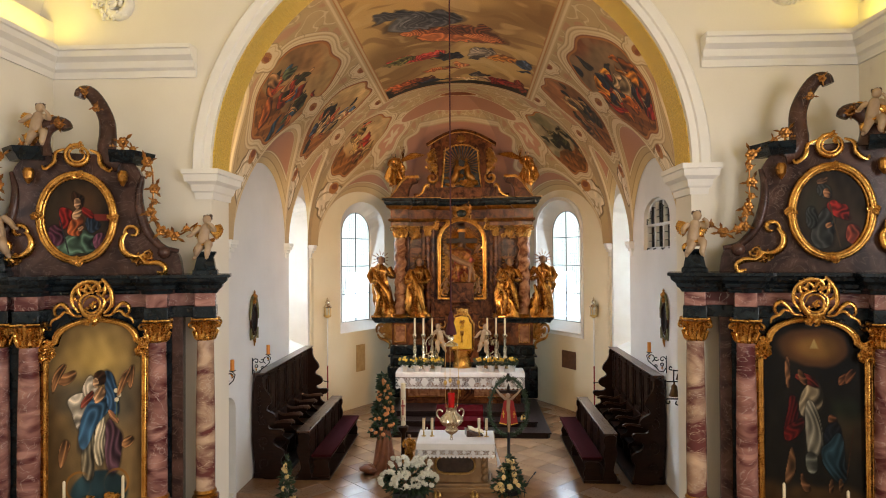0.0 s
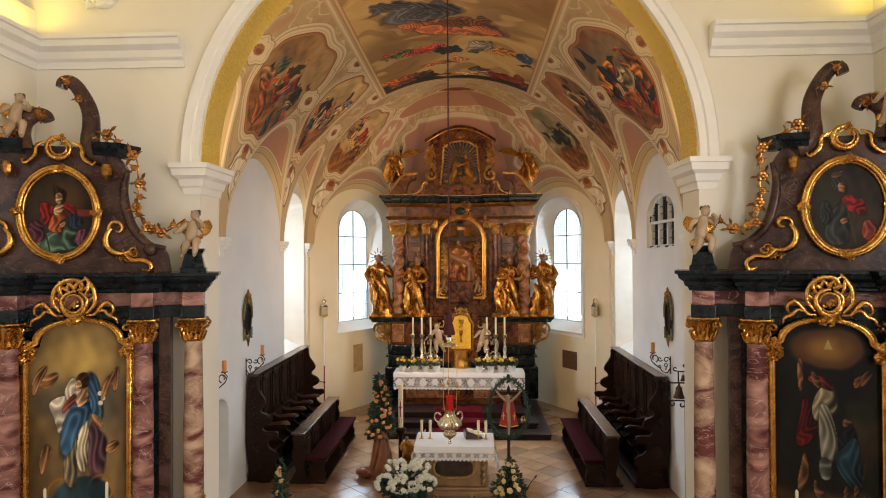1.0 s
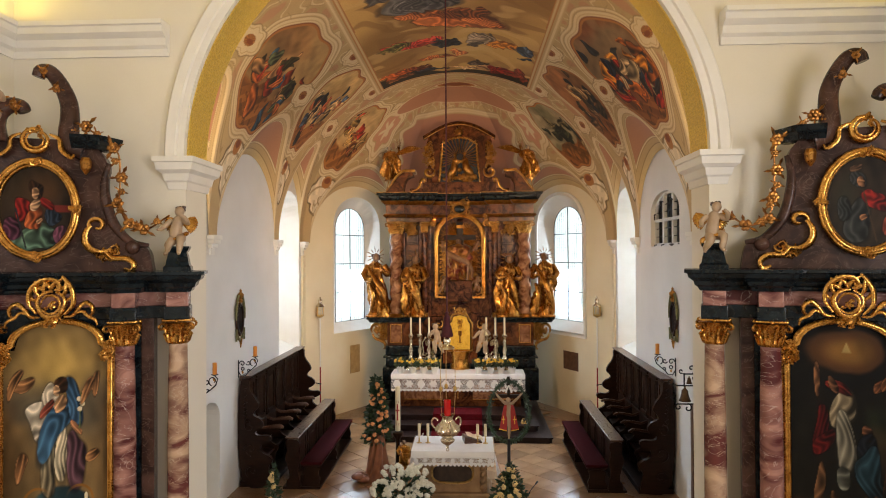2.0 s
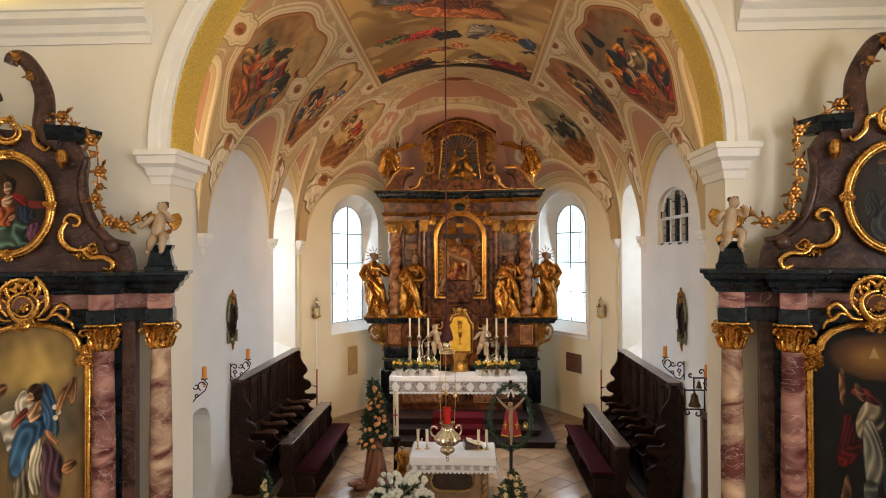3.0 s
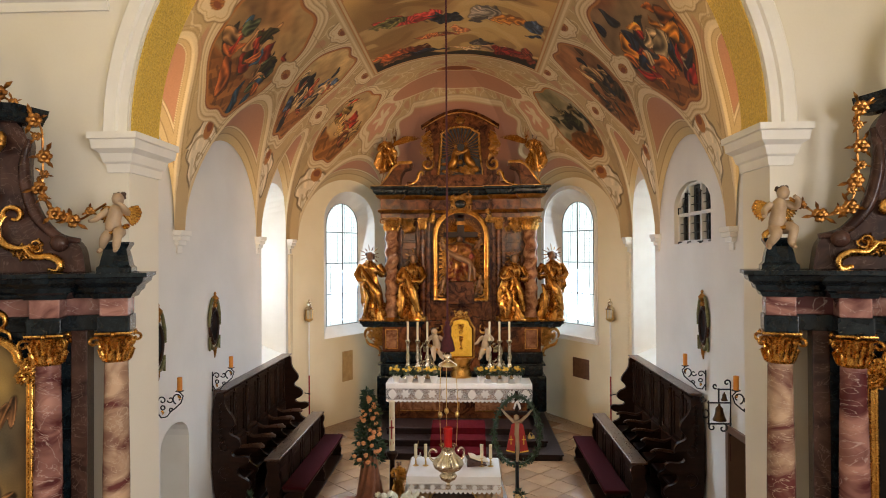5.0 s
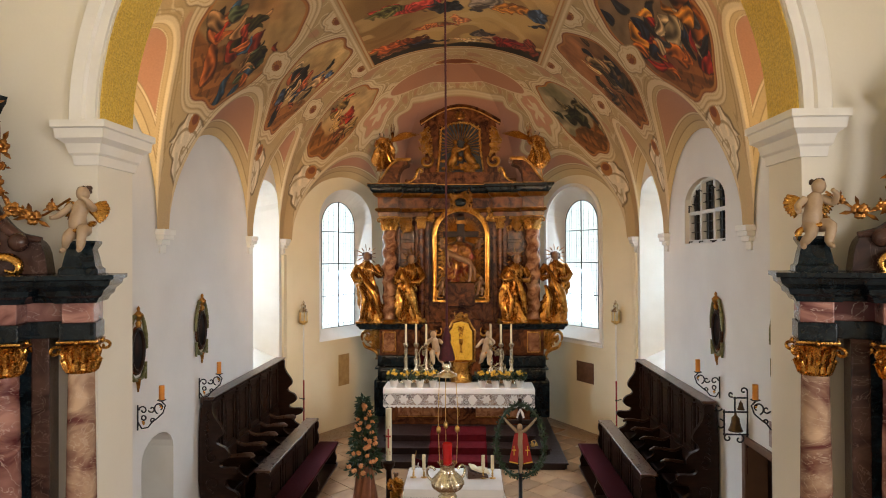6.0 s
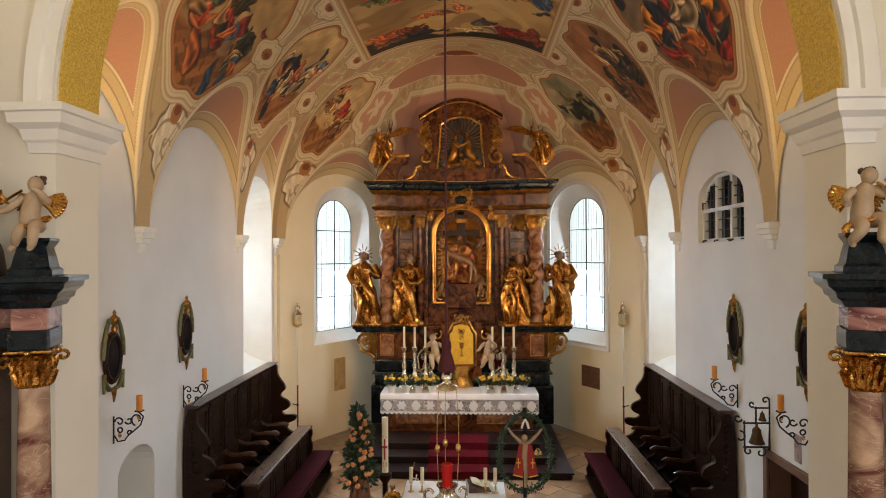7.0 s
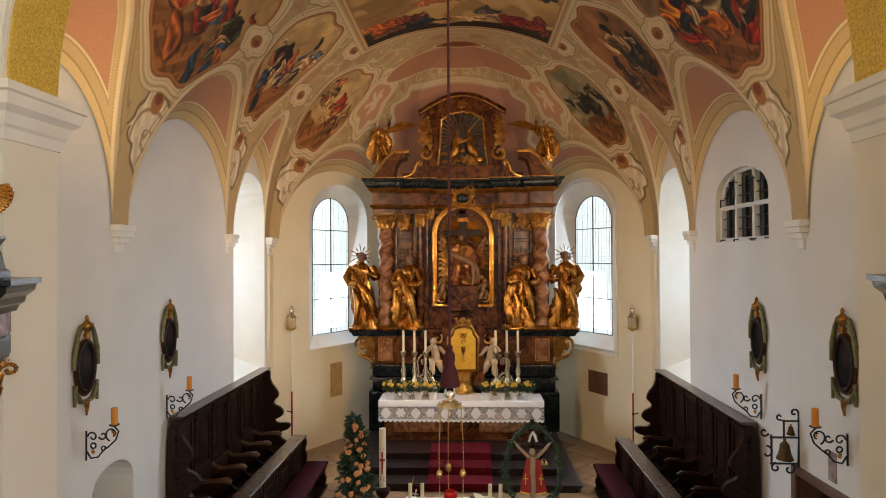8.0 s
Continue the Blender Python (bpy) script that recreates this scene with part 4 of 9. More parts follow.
def choir_stall(m, label, seats=6, length=3.75):
    """Back to the wall at local y=0, seats facing -y, running along local x."""
    ob = thing("choir_stall", m, label, "choir stall", "choir stalls")
    bm = bmesh.new()
    box(bm, 0.05, -0.06, 0.1, length - 0.05, 0.0, 2.0, 0.008)
    part("back_board", bm, DARK_WOOD, ob)
    bm = bmesh.new()
    cornice(bm, [(0.0, -0.0), (length, -0.0)], [(0.0, 1.98), (0.08, 1.98), (0.12, 2.02), (0.20, 2.04), (0.22, 2.07), (0.0, 2.07)])
    part("top_rail", bm, PALE_SHELF, ob, "worn moulded top rail")
    bm = bmesh.new()
    box(bm, 0.0, -0.62, 0.0, length, 0.0, 0.10, 0.01)
    part("platform", bm, DARK_WOOD, ob)
    w = (length - 0.1) / seats
    for i in range(seats):
        x0 = 0.05 + i * w
        bm = bmesh.new()
        fr = 0.07
        for a, b, c, d in ((x0 + 0.05, x0 + w - 0.05, 1.02, 1.10), (x0 + 0.05, x0 + w - 0.05, 1.86, 1.94), (x0 + 0.05, x0 + 0.05 + fr, 1.10, 1.86), (x0 + w - 0.05 - fr, x0 + w - 0.05, 1.10, 1.86)):
            box(bm, a, -0.085, c, b, -0.055, d, 0.008)
        box(bm, x0 + 0.17, -0.078, 1.16, x0 + w - 0.17, -0.055, 1.80, 0.012)
        part("panel", bm, DARK_WOOD, ob)
        bm = bmesh.new()
        tube(bm, [(x0, -0.09, 1.03 + 0.87 * k / 16) for k in range(17)], [0.022 + 0.020 * abs(math.sin(k * 1.1)) for k in range(17)], 8)
        part("carved_pilaster", bm, DARK_WOOD, ob, smooth=60)
        bm = bmesh.new()
        box(bm, x0 + 0.03, -0.46, 0.50, x0 + w - 0.03, -0.08, 0.545, 0.012)
        part("seat", bm, DARK_WOOD, ob)
        bm = bmesh.new()
        box(bm, x0 + 0.03, -0.10, 0.55, x0 + w - 0.03, -0.06, 1.0, 0.008)
        part("back_rest", bm, DARK_WOOD, ob)
    for i in range(1, seats):
        x0 = 0.05 + i * w
        bm = bmesh.new()
        prism(bm, side_profile([(0.0, 0.1), (0.0, 0.98), (-0.06, 0.98), (-0.20, 0.90), (-0.34, 0.92), (-0.52, 0.96), (-0.58, 0.92), (-0.54, 0.86), (-0.40, 0.82), (-0.34, 0.72), (-0.42, 0.62), (-0.52, 0.58), (-0.52, 0.50), (-0.46, 0.44), (-0.46, 0.1)]), -0.028, 0.028, Matrix.Translation((x0, 0, 0)) @ pose(0, 0, 0, 0, 0, 90))
        part("arm_rest", bm, DARK_WOOD, ob)
        bm = bmesh.new()
        tube(bm, [(x0, -0.06, 0.985), (x0, -0.22, 0.925), (x0, -0.40, 0.95), (x0, -0.56, 0.955), (x0, -0.63, 0.93)], [0.035, 0.034, 0.042, 0.05, 0.028], 8, None, 0.6)
        part("arm_cap", bm, PALE_SHELF, ob, smooth=50)
    for x0 in (0.0, length):
        bm = bmesh.new()
        prism(bm, side_profile([(0.02, 0.0), (0.02, 2.03), (-0.20, 2.03), (-0.19, 1.86), (-0.24, 1.74), (-0.34, 1.62), (-0.38, 1.50), (-0.28, 1.42), (-0.26, 1.34), (-0.42, 1.28), (-0.48, 1.16), (-0.40, 1.08), (-0.28, 1.04), (-0.34, 0.96), (-0.56, 0.98), (-0.62, 0.92), (-0.56, 0.84), (-0.40, 0.80), (-0.40, 0.66), (-0.60, 0.58), (-0.64, 0.48), (-0.54, 0.40), (-0.58, 0.2), (-0.62, 0.0)]), -0.04, 0.04, Matrix.Translation((x0, 0, 0)) @ pose(0, 0, 0, 0, 0, 90))
        end = part("end_panel", bm, DARK_WOOD, ob)
        s = -1 if x0 == 0 else 1
        for pts in (spiral(0, 0, 0.13, 0.02, -90, 360), spiral(0.02, 0.42, 0.10, 0.015, 90, -330), spiral(-0.02, -0.4, 0.12, 0.02, -60, 380)):
            bm = bmesh.new()
            tube(bm, [(x0 + s * 0.042, -0.22 + p[0], 0.72 + p[2]) for p in pts], [0.022 - 0.001 * i for i in range(len(pts))], 6)
            part("carved_scroll", bm, DARK_WOOD, end, smooth=50)
        bm = bmesh.new()
        for k in range(10):
            tube(bm, [(x0 + s * 0.042, -0.10 - 0.015 * math.sin(k), 1.2 + 0.07 * k), (x0 + s * 0.05, -0.13 - 0.02 * (k % 2), 1.24 + 0.07 * k), (x0 + s * 0.042, -0.09, 1.28 + 0.07 * k)], [0.008, 0.018, 0.006], 5)
        part("carved_leaf_band", bm, DARK_WOOD, end, smooth=50)
    return ob


# stalls stand along both walls; local x runs along the wall, seats face the middle
choir_stall(pose(-3.985, 11.60, 0, 0, 0, 90) , "dark carved wooden choir stall along the white wall")
choir_stall(pose(3.975, 15.25, 0, 0, 0, -90), "dark carved wooden choir stall along the white wall")


def bench(m, label):
    """Kneeling desk with a cushioned seat on its far side: desk along local x, seat towards -y."""
    ob = thing("front_bench", m, label, "bench", "choir benches")
    L = 3.0
    bm = bmesh.new()
    box(bm, 0.03, -0.03, 0.12, L - 0.03, 0.03, 0.92, 0.008)
    part("front_board", bm, DARK_WOOD, ob)
    for i in range(4):
        for d in (-1, 1):
            x0 = 0.06 + i * (L - 0.1) / 4
            bm = bmesh.new()
            for a, b, c, e in ((0.03, 0.69, 0.16, 0.22), (0.03, 0.69, 0.80, 0.86), (0.03, 0.09, 0.22, 0.80), (0.63, 0.69, 0.22, 0.80)):
                box(bm, x0 + a, d * 0.03, c, x0 + b, d * 0.048, e, 0.006)
            box(bm, x0 + 0.16, d * 0.03, 0.29, x0 + 0.56, d * 0.045, 0.73, 0.01)
            part("panel", bm, DARK_WOOD, ob)
    bm = bmesh.new()
    box(bm, -0.04, -0.10, 0.92, L + 0.04, 0.16, 0.955, 0.01)
    part("desk_top", bm, PALE_SHELF, ob, "worn shiny desk top")
    bm = bmesh.new()
    box(bm, -0.03, -0.5, 0.0, L + 0.03, 0.2, 0.05, 0.01)
    part("floor_board", bm, DARK_WOOD, ob)
    for x0 in (0.0, L):
        bm = bmesh.new()
        prism(bm, side_profile([(0.13, 0.0), (0.13, 0.16), (0.06, 0.22), (0.10, 0.42), (0.16, 0.58), (0.10, 0.74), (0.15, 0.92), (-0.09, 0.92), (-0.12, 0.80), (-0.07, 0.70), (-0.13, 0.56), (-0.07, 0.36), (-0.12, 0.18), (-0.15, 0.0)]), -0.035, 0.035, Matrix.Translation((x0, 0, 0)) @ pose(0, 0, 0, 0, 0, 90))
        part("end_panel", bm, DARK_WOOD, ob)
    bm = bmesh.new()
    box(bm, 0.02, -0.50, 0.40, L - 0.02, -0.14, 0.44, 0.008)
    part("seat", bm, DARK_WOOD, ob)
    bm = bmesh.new()
    box(bm, 0.0, -0.52, 0.44, L, -0.12, 0.49, 0.02)
    part("cushion", bm, RED_CLOTH, ob, "dark red seat cushion")
    for x0 in (0.04, L * 0.5, L - 0.04):
        bm = bmesh.new()
        prism(bm, side_profile([(-0.14, 0.0), (-0.14, 0.12), (-0.20, 0.22), (-0.14, 0.40), (-0.50, 0.40), (-0.44, 0.28), (-0.50, 0.18), (-0.46, 0.08), (-0.53, 0.0)]), -0.03, 0.03, Matrix.Translation((x0, 0, 0)) @ pose(0, 0, 0, 0, 0, 90))
        part("seat_support", bm, DARK_WOOD, ob)
    return ob


bench(pose(-2.95, 11.55, 0, 0, 0, 90), "dark wooden bench with a red cushion before the stall")
bench(pose(2.95, 14.55, 0, 0, 0, -90), "dark wooden bench with a red cushion before the stall")


# ---- carved work ----
FACE = material("darkened_limewood", (0.27, 0.145, 0.07), (0.16, 0.07, 0.03), 0.45, 0, 8, 0.2)
FLESH = material("painted_limewood", (0.46, 0.335, 0.21), (0.31, 0.20, 0.115), 0.5, 0, 8, 0.2)
HAIR = material("brown_paint", (0.07, 0.035, 0.018), None, 0.5)
SILVER = material("silver", (0.86, 0.80, 0.66), (0.50, 0.42, 0.28), 0.24, 1.0, 16, 0.5)
WAX = material("candle_wax", (0.72, 0.62, 0.42), (0.66, 0.55, 0.34), 0.5)
LINEN = material("white_linen", (0.78, 0.74, 0.70), (0.72, 0.68, 0.63), 0.9, 0, 5, 0.2, 300)
BRASS = material("brass", (0.70, 0.48, 0.18), (0.45, 0.28, 0.08), 0.3, 1.0, 10, 0.2)
LEAF = material("dark_foliage", (0.030, 0.060, 0.022), (0.014, 0.032, 0.012), 0.55, 0, 15, 0.2)
YELLOW = material("yellow_petals", (0.80, 0.52, 0.06), (0.66, 0.38, 0.03), 0.7, 0, 30)
PEACH = material("peach_petals", (0.78, 0.38, 0.16), (0.66, 0.26, 0.09), 0.7, 0, 30)
PALE_ROSE = material("pale_petals", (0.80, 0.62, 0.30), (0.72, 0.50, 0.2), 0.7, 0, 30)
WHITE_PETAL = material("white_petals", (0.80, 0.78, 0.68), (0.66, 0.64, 0.50), 0.8, 0, 30)
POT = material("white_glazed_pot", (0.74, 0.72, 0.68), None, 0.35)
CARPET = material("red_carpet", (0.115, 0.005, 0.008), (0.075, 0.003, 0.005), 0.95, 0, 12, 0.3, 250)
CARPET.node_tree.nodes["Principled BSDF"].inputs["Specular IOR Level"].default_value = 0.1
STEP_WOOD = material("step_wood", (0.026, 0.011, 0.008), (0.014, 0.006, 0.005), 0.45, 0, 4, 0.2, 30, stretch=(1, 6, 1))
STEP_WOOD.node_tree.nodes["Principled BSDF"].inputs["Specular IOR Level"].default_value = 0.25


def robe(bm, h, seed, m, base=0.26, lean=0.06):
    """A draped carved figure without features: one skin of folds, rounded arms, a smooth head."""
    r = random.Random(seed)
    ph, fold = r.uniform(0, 6), r.choice((7, 8, 9))
    prof = [(0.0, 1.0), (0.06, 1.02), (0.2, 0.92), (0.36, 0.82), (0.5, 0.88), (0.6, 0.80), (0.68, 0.84), (0.77, 0.86), (0.83, 0.62), (0.86, 0.26), (0.88, 0.22)]
    loops, n = [], 56
    steps = 44
    for i in range(steps + 1):
        t = 0.88 * i / steps
        for (a, ra), (b, rb) in zip(prof, prof[1:]):
            if a <= t <= b + 1e-6:
                rad = (ra + (rb - ra) * (t - a) / (b - a)) * base * h / 1.7 * 1.0
                break
        cx, cy = lean * h * math.sin(t * 5 + ph), 0.02 * math.cos(t * 6 + ph)
        lp = []
        for k in range(n):
            a = 2 * math.pi * k / n
            amp = 0.20 * (1 - t) + 0.05
            f = 1 + amp * 1.0 * math.sin(fold * a + 4.5 * math.sin(5 * t + ph) + ph) + amp * 0.6 * math.sin(15 * a - 16 * t + 2 * math.sin(9 * t)) + 0.16 * math.sin(3 * a + 15 * t) * (t < 0.8)
            lp.append((cx + rad * f * math.cos(a), cy + rad * 0.72 * f * math.sin(a), t * h))
        loops.append(lp)
    moved(bm, rings(bm, loops), m)
    hx = lean * h * math.sin(0.88 * 5 + ph)
    n0 = len(bm.faces)
    ball(bm, (hx, -0.02, h * 0.935), h * 0.062, (0.85, 0.95, 1.15), 2, m)
    n1 = len(bm.faces)
    for k in range(10):
        ball(bm, (hx + 0.045 * h * math.cos(k * 2.4), 0.012 * h + 0.03 * h * math.sin(k * 2.4), h * (0.915 + 0.012 * (k % 5))), 0.034 * h, (1, 1, 1), 1, m)
    bm.faces.ensure_lookup_table()
    for k in range(n0, n1):
        bm.faces[k].material_index = 1
    for k in range(n1, len(bm.faces)):
        bm.faces[k].material_index = 2
    for sx in (-1, 1):
        up = r.uniform(-0.1, 0.25)
        tube(bm, [(hx * 0.8 + sx * 0.12 * h, 0, 0.80 * h), (hx * 0.6 + sx * 0.20 * h, -0.03 * h, 0.66 * h), (hx * 0.4 + sx * 0.16 * h, -0.13 * h, (0.60 + up * 0.3) * h), (hx * 0.4 + sx * 0.06 * h, -0.19 * h, (0.62 + up * 0.5) * h)], [0.058 * h, 0.062 * h, 0.05 * h, 0.025 * h], 10, m)
    # a mantle falling across the body
    tube(bm, [(hx - 0.13 * h, -0.06 * h, 0.78 * h), (hx, -0.15 * h, 0.58 * h), (0.10 * h, -0.17 * h, 0.40 * h), (0.15 * h, -0.12 * h, 0.14 * h)], [0.03 * h, 0.06 * h, 0.075 * h, 0.05 * h], 9, m, 0.6)
    tube(bm, [(-0.12 * h, -0.12 * h, 0.52 * h), (-0.06 * h, -0.17 * h, 0.34 * h), (-0.10 * h, -0.14 * h, 0.06 * h)], [0.03 * h, 0.055 * h, 0.04 * h], 9, m, 0.6)


def rays(bm, c, r0, r1, n, m=None, a0=0, a1=360, w=0.012, y=0.0):
    for i in range(n):
        a = radians(a0 + (a1 - a0) * (i + 0.5) / n)
        e = r1 * (1 if i % 2 else 0.8)
        tube(bm, [(c[0] + r0 * math.cos(a), c[1] + y, c[2] + r0 * math.sin(a)), (c[0] + e * 0.75 * math.cos(a), c[1] + y, c[2] + e * 0.75 * math.sin(a)), (c[0] + e * math.cos(a), c[1] + y, c[2] + e * math.sin(a))], [w * 0.5, w, 0.002], 5, m, 0.5)


def statue(m, h, seed, label, halo=True, mat=None, name="statue", group="altar statues"):
    ob_bm = bmesh.new()
    robe(ob_bm, h, seed, None)
    if halo:
        r = random.Random(seed)
        ph = r.uniform(0, 6)
        hx = 0.06 * h * math.sin(0.88 * 5 + ph)
        rays(ob_bm, (hx, 0.06, h * 0.95), 0.07 * h, 0.17 * h, 13, w=0.016)
    box(ob_bm, -0.19 * h / 1.0, -0.12 * h, -0.03, 0.19 * h, 0.12 * h, 0.02, 0.01)
    ob = part(name, ob_bm, mat or STATUE_GOLD, None, smooth=55)
    ob.data.materials.append(FACE)
    ob.data.materials.append(HAIR)
    ob.matrix_world = m
    return tagged(ob, label, "statue", group)


def putto(m, h, seed, label, mat=None, wings=True):
    """A small carved cherub as one plain rounded shape."""
    r = random.Random(seed)
    bm = bmesh.new()
    t = 1 if r.random() < 0.5 else -1
    at = lambda x, y, z: (x * t * h, y * h, z * h)
    hx = 0.05 * t
    ball(bm, (hx * h, -0.04 * h, h * 0.865), h * 0.098, (0.95, 1, 1.1), 2)
    tube(bm, eased([at(0, 0.03, 0.28), at(-0.03, -0.02, 0.40), at(-0.02, -0.03, 0.54), at(0.01, 0.0, 0.68), at(0.04, -0.02, 0.80)], 3), [q * h for q in (0.115, 0.125, 0.125, 0.125, 0.122, 0.115, 0.108, 0.105, 0.108, 0.11, 0.10, 0.07, 0.045)], 14)
    gilt = []
    # one arm lifted before the breast, the other reaching down across the lap
    tube(bm, eased([at(0.10, 0.0, 0.71), at(0.22, -0.08, 0.64), at(0.20, -0.20, 0.74), at(0.13, -0.24, 0.80)], 3), [q * h for q in (0.055, 0.056, 0.054, 0.05, 0.047, 0.044, 0.04, 0.034, 0.03, 0.028)], 8)
    tube(bm, eased([at(-0.11, 0.0, 0.70), at(-0.22, -0.04, 0.60), at(-0.26, -0.16, 0.52), at(-0.30, -0.24, 0.50)], 3), [q * h for q in (0.055, 0.056, 0.054, 0.05, 0.047, 0.044, 0.04, 0.034, 0.03, 0.028)], 8)
    for legs in ((at(0.06, 0.0, 0.33), at(0.13, -0.20, 0.31), at(0.10, -0.20, 0.10), at(0.12, -0.29, 0.03)), (at(-0.07, 0.0, 0.33), at(-0.10, -0.16, 0.22), at(-0.17, -0.08, 0.08), at(-0.20, -0.17, 0.02))):
        tube(bm, eased(legs, 3), [q * h for q in (0.095, 0.098, 0.09, 0.078, 0.066, 0.064, 0.055, 0.04, 0.038, 0.025)], 9)
    n0 = len(bm.faces)
    if wings:
        for sx in (-1, 1):
            for f in range(8):
                a, q = radians(-52 + 11 * f), 0.29 - 0.010 * abs(f - 5)
                tube(bm, [(sx * 0.05 * h, 0.10 * h, 0.66 * h), (sx * (0.05 + 0.55 * q * math.cos(a)) * h, 0.17 * h, (0.67 + 0.55 * q * math.sin(a)) * h), (sx * (0.05 + 0.9 * q * math.cos(a)) * h, 0.17 * h, (0.65 + 0.9 * q * math.sin(a)) * h), (sx * (0.05 + q * math.cos(a)) * h, 0.15 * h, (0.63 + q * math.sin(a)) * h)], [0.03 * h, 0.045 * h, 0.038 * h, 0.008 * h], 6, None, 0.75)
    tube(bm, eased([at(-0.15, -0.06, 0.30), at(0.02, -0.14, 0.33), at(0.15, -0.07, 0.40), at(0.12, 0.10, 0.44), at(-0.08, 0.12, 0.34)], 3), [0.045 * h + 0.014 * h * math.sin(q * 1.9) for q in range(13)], 8, None, 0.8)
    tube(bm, eased([at(-0.14, -0.05, 0.30), at(-0.22, -0.03, 0.22), at(-0.20, -0.05, 0.10)], 3), [q * h for q in (0.03, 0.045, 0.05, 0.05, 0.045, 0.035, 0.012)], 8, None, 0.6)
    gilt += list(range(n0, len(bm.faces)))
    n0 = len(bm.faces)
    for k in range(14):
        a = k * 2.4
        ball(bm, (hx * h + 0.068 * h * math.cos(a), 0.015 * h + 0.05 * h * math.sin(a), h * (0.895 + 0.06 * abs(math.sin(k)))), 0.036 * h, (1, 1, 1), 1)
    bm.faces.ensure_lookup_table()
    for k in gilt:
        bm.faces[k].material_index = 1
    for k in range(n0, len(bm.faces)):
        bm.faces[k].material_index = 2
    ob = part("cherub_statue", bm, mat or FLESH, None, smooth=60)
    ob.data.materials.append(GOLD)
    ob.data.materials.append(HAIR)
    ob.matrix_world = m
    return tagged(ob, label, "statue", "cherubs")


def leafwork(bm, x0, z0, x1, z1, seed, y=0.0, n=14, thick=0.02, m=None, fill=1.0):
    """Carved acanthus: curling stems with leaf lobes inside a rectangle."""
    r = random.Random(seed)
    w, h = x1 - x0, z1 - z0
    s = min(abs(w), abs(h))
    for i in range(int(n * 1.7)):
        cx, cz = r.uniform(x0 + 0.15 * w, x1 - 0.15 * w), r.uniform(z0 + 0.12 * h, z1 - 0.12 * h)
        rad = s * r.uniform(0.14, 0.30) * fill
        a0, turn = r.uniform(0, 360), r.choice((-1, 1)) * r.uniform(240, 480)
        pts = spiral(cx, cz, rad, rad * 0.15, a0, a0 + turn, 12, y - r.uniform(0, thick))
        tube(bm, pts, [thick * (1.15 - 0.06 * k) for k in range(13)], 6, m, 0.7)
        for k in (2, 5, 8):
            p = pts[k]
            d = Vector((p[0] - cx, 0, p[2] - cz)).normalized()
            q = Vector(p) + d * rad * 0.55 + Vector((0, -thick, 0))
            tube(bm, [p, (Vector(p) + q) / 2 + Vector((0, -thick * 0.6, 0)), q], [thick * 0.5, thick * 1.25, thick * 0.2], 5, m, 0.5)


def eased(pts, k=4):
    """A smooth line through a few points (Catmull-Rom)."""
    P = [Vector(p) for p in pts]
    P = [P[0] * 2 - P[1]] + P + [P[-1] * 2 - P[-2]]
    out = []
    for a, b, c, d in zip(P, P[1:], P[2:], P[3:]):
        for i in range(k):
            t = i / k
            out.append(0.5 * (2 * b + (c - a) * t + (2 * a - 5 * b + 4 * c - d) * t * t + (3 * b - a - 3 * c + d) * t ** 3))
    return out + [P[-2]]


def c_scroll(bm, pts, r=0.03, m=None):
    if len(pts) < 12:
        pts = eased(pts)
    n = len(pts)
    tube(bm, pts, [r * (0.45 + 0.75 * math.sin(math.pi * (i + 0.6) / (n + 0.2))) for i in range(n)], 8, m, 0.8)


def capital(bm, x, y, z0, z1, r, m=None):
    """A gilded composite capital: bell, two rows of leaves, volutes and abacus."""
    h = z1 - z0
    mm = Matrix.Translation((x, y, 0)) if m is None else m @ Matrix.Translation((x, y, 0))
    lathe(bm, [(r * 1.05, z0), (r * 1.12, z0 + 0.04 * h), (r * 0.98, z0 + 0.08 * h), (r * 1.0, z0 + 0.4 * h), (r * 1.25, z0 + 0.8 * h), (r * 1.4, z0 + 0.86 * h)], 16, mm)
    box(bm, -r * 1.40, -r * 1.40, z0 + 0.92 * h, r * 1.40, r * 1.40, z1, 0.008, mm)
    for a in range(4):
        q = radians(90 * a)
        ball(bm, (1.42 * r * math.cos(q), 1.42 * r * math.sin(q), z0 + 0.94 * h), r * 0.24, (1, 1, 1), 1, mm)
    for row, (za, zb, k) in enumerate(((0.06, 0.42, 8), (0.30, 0.70, 8))):
        for i in range(k):
            a = 2 * math.pi * (i + 0.5 * row) / k
            c, s = math.cos(a), math.sin(a)
            tube(bm, [(r * 1.0 * c, r * 1.0 * s, z0 + za * h), (r * 1.12 * c, r * 1.12 * s, z0 + (za + zb) / 2 * h), (r * 1.35 * c, r * 1.35 * s, z0 + zb * h), (r * 1.50 * c, r * 1.50 * s, z0 + (zb - 0.07) * h)], [r * 0.22, r * 0.28, r * 0.2, r * 0.05], 6, mm, 0.5)
    for sx in (-1, 1):
        for sy in (-1, 1):
            pts = [(sx * (r * 1.0 + p[0]), sy * (r * 1.0 + p[0]), p[2]) for p in spiral(r * 0.36, z0 + 0.70 * h, r * 0.46, r * 0.08, 200, 200 - 420, 14)]
            tube(bm, pts, [r * 0.13] * 15, 6, mm)


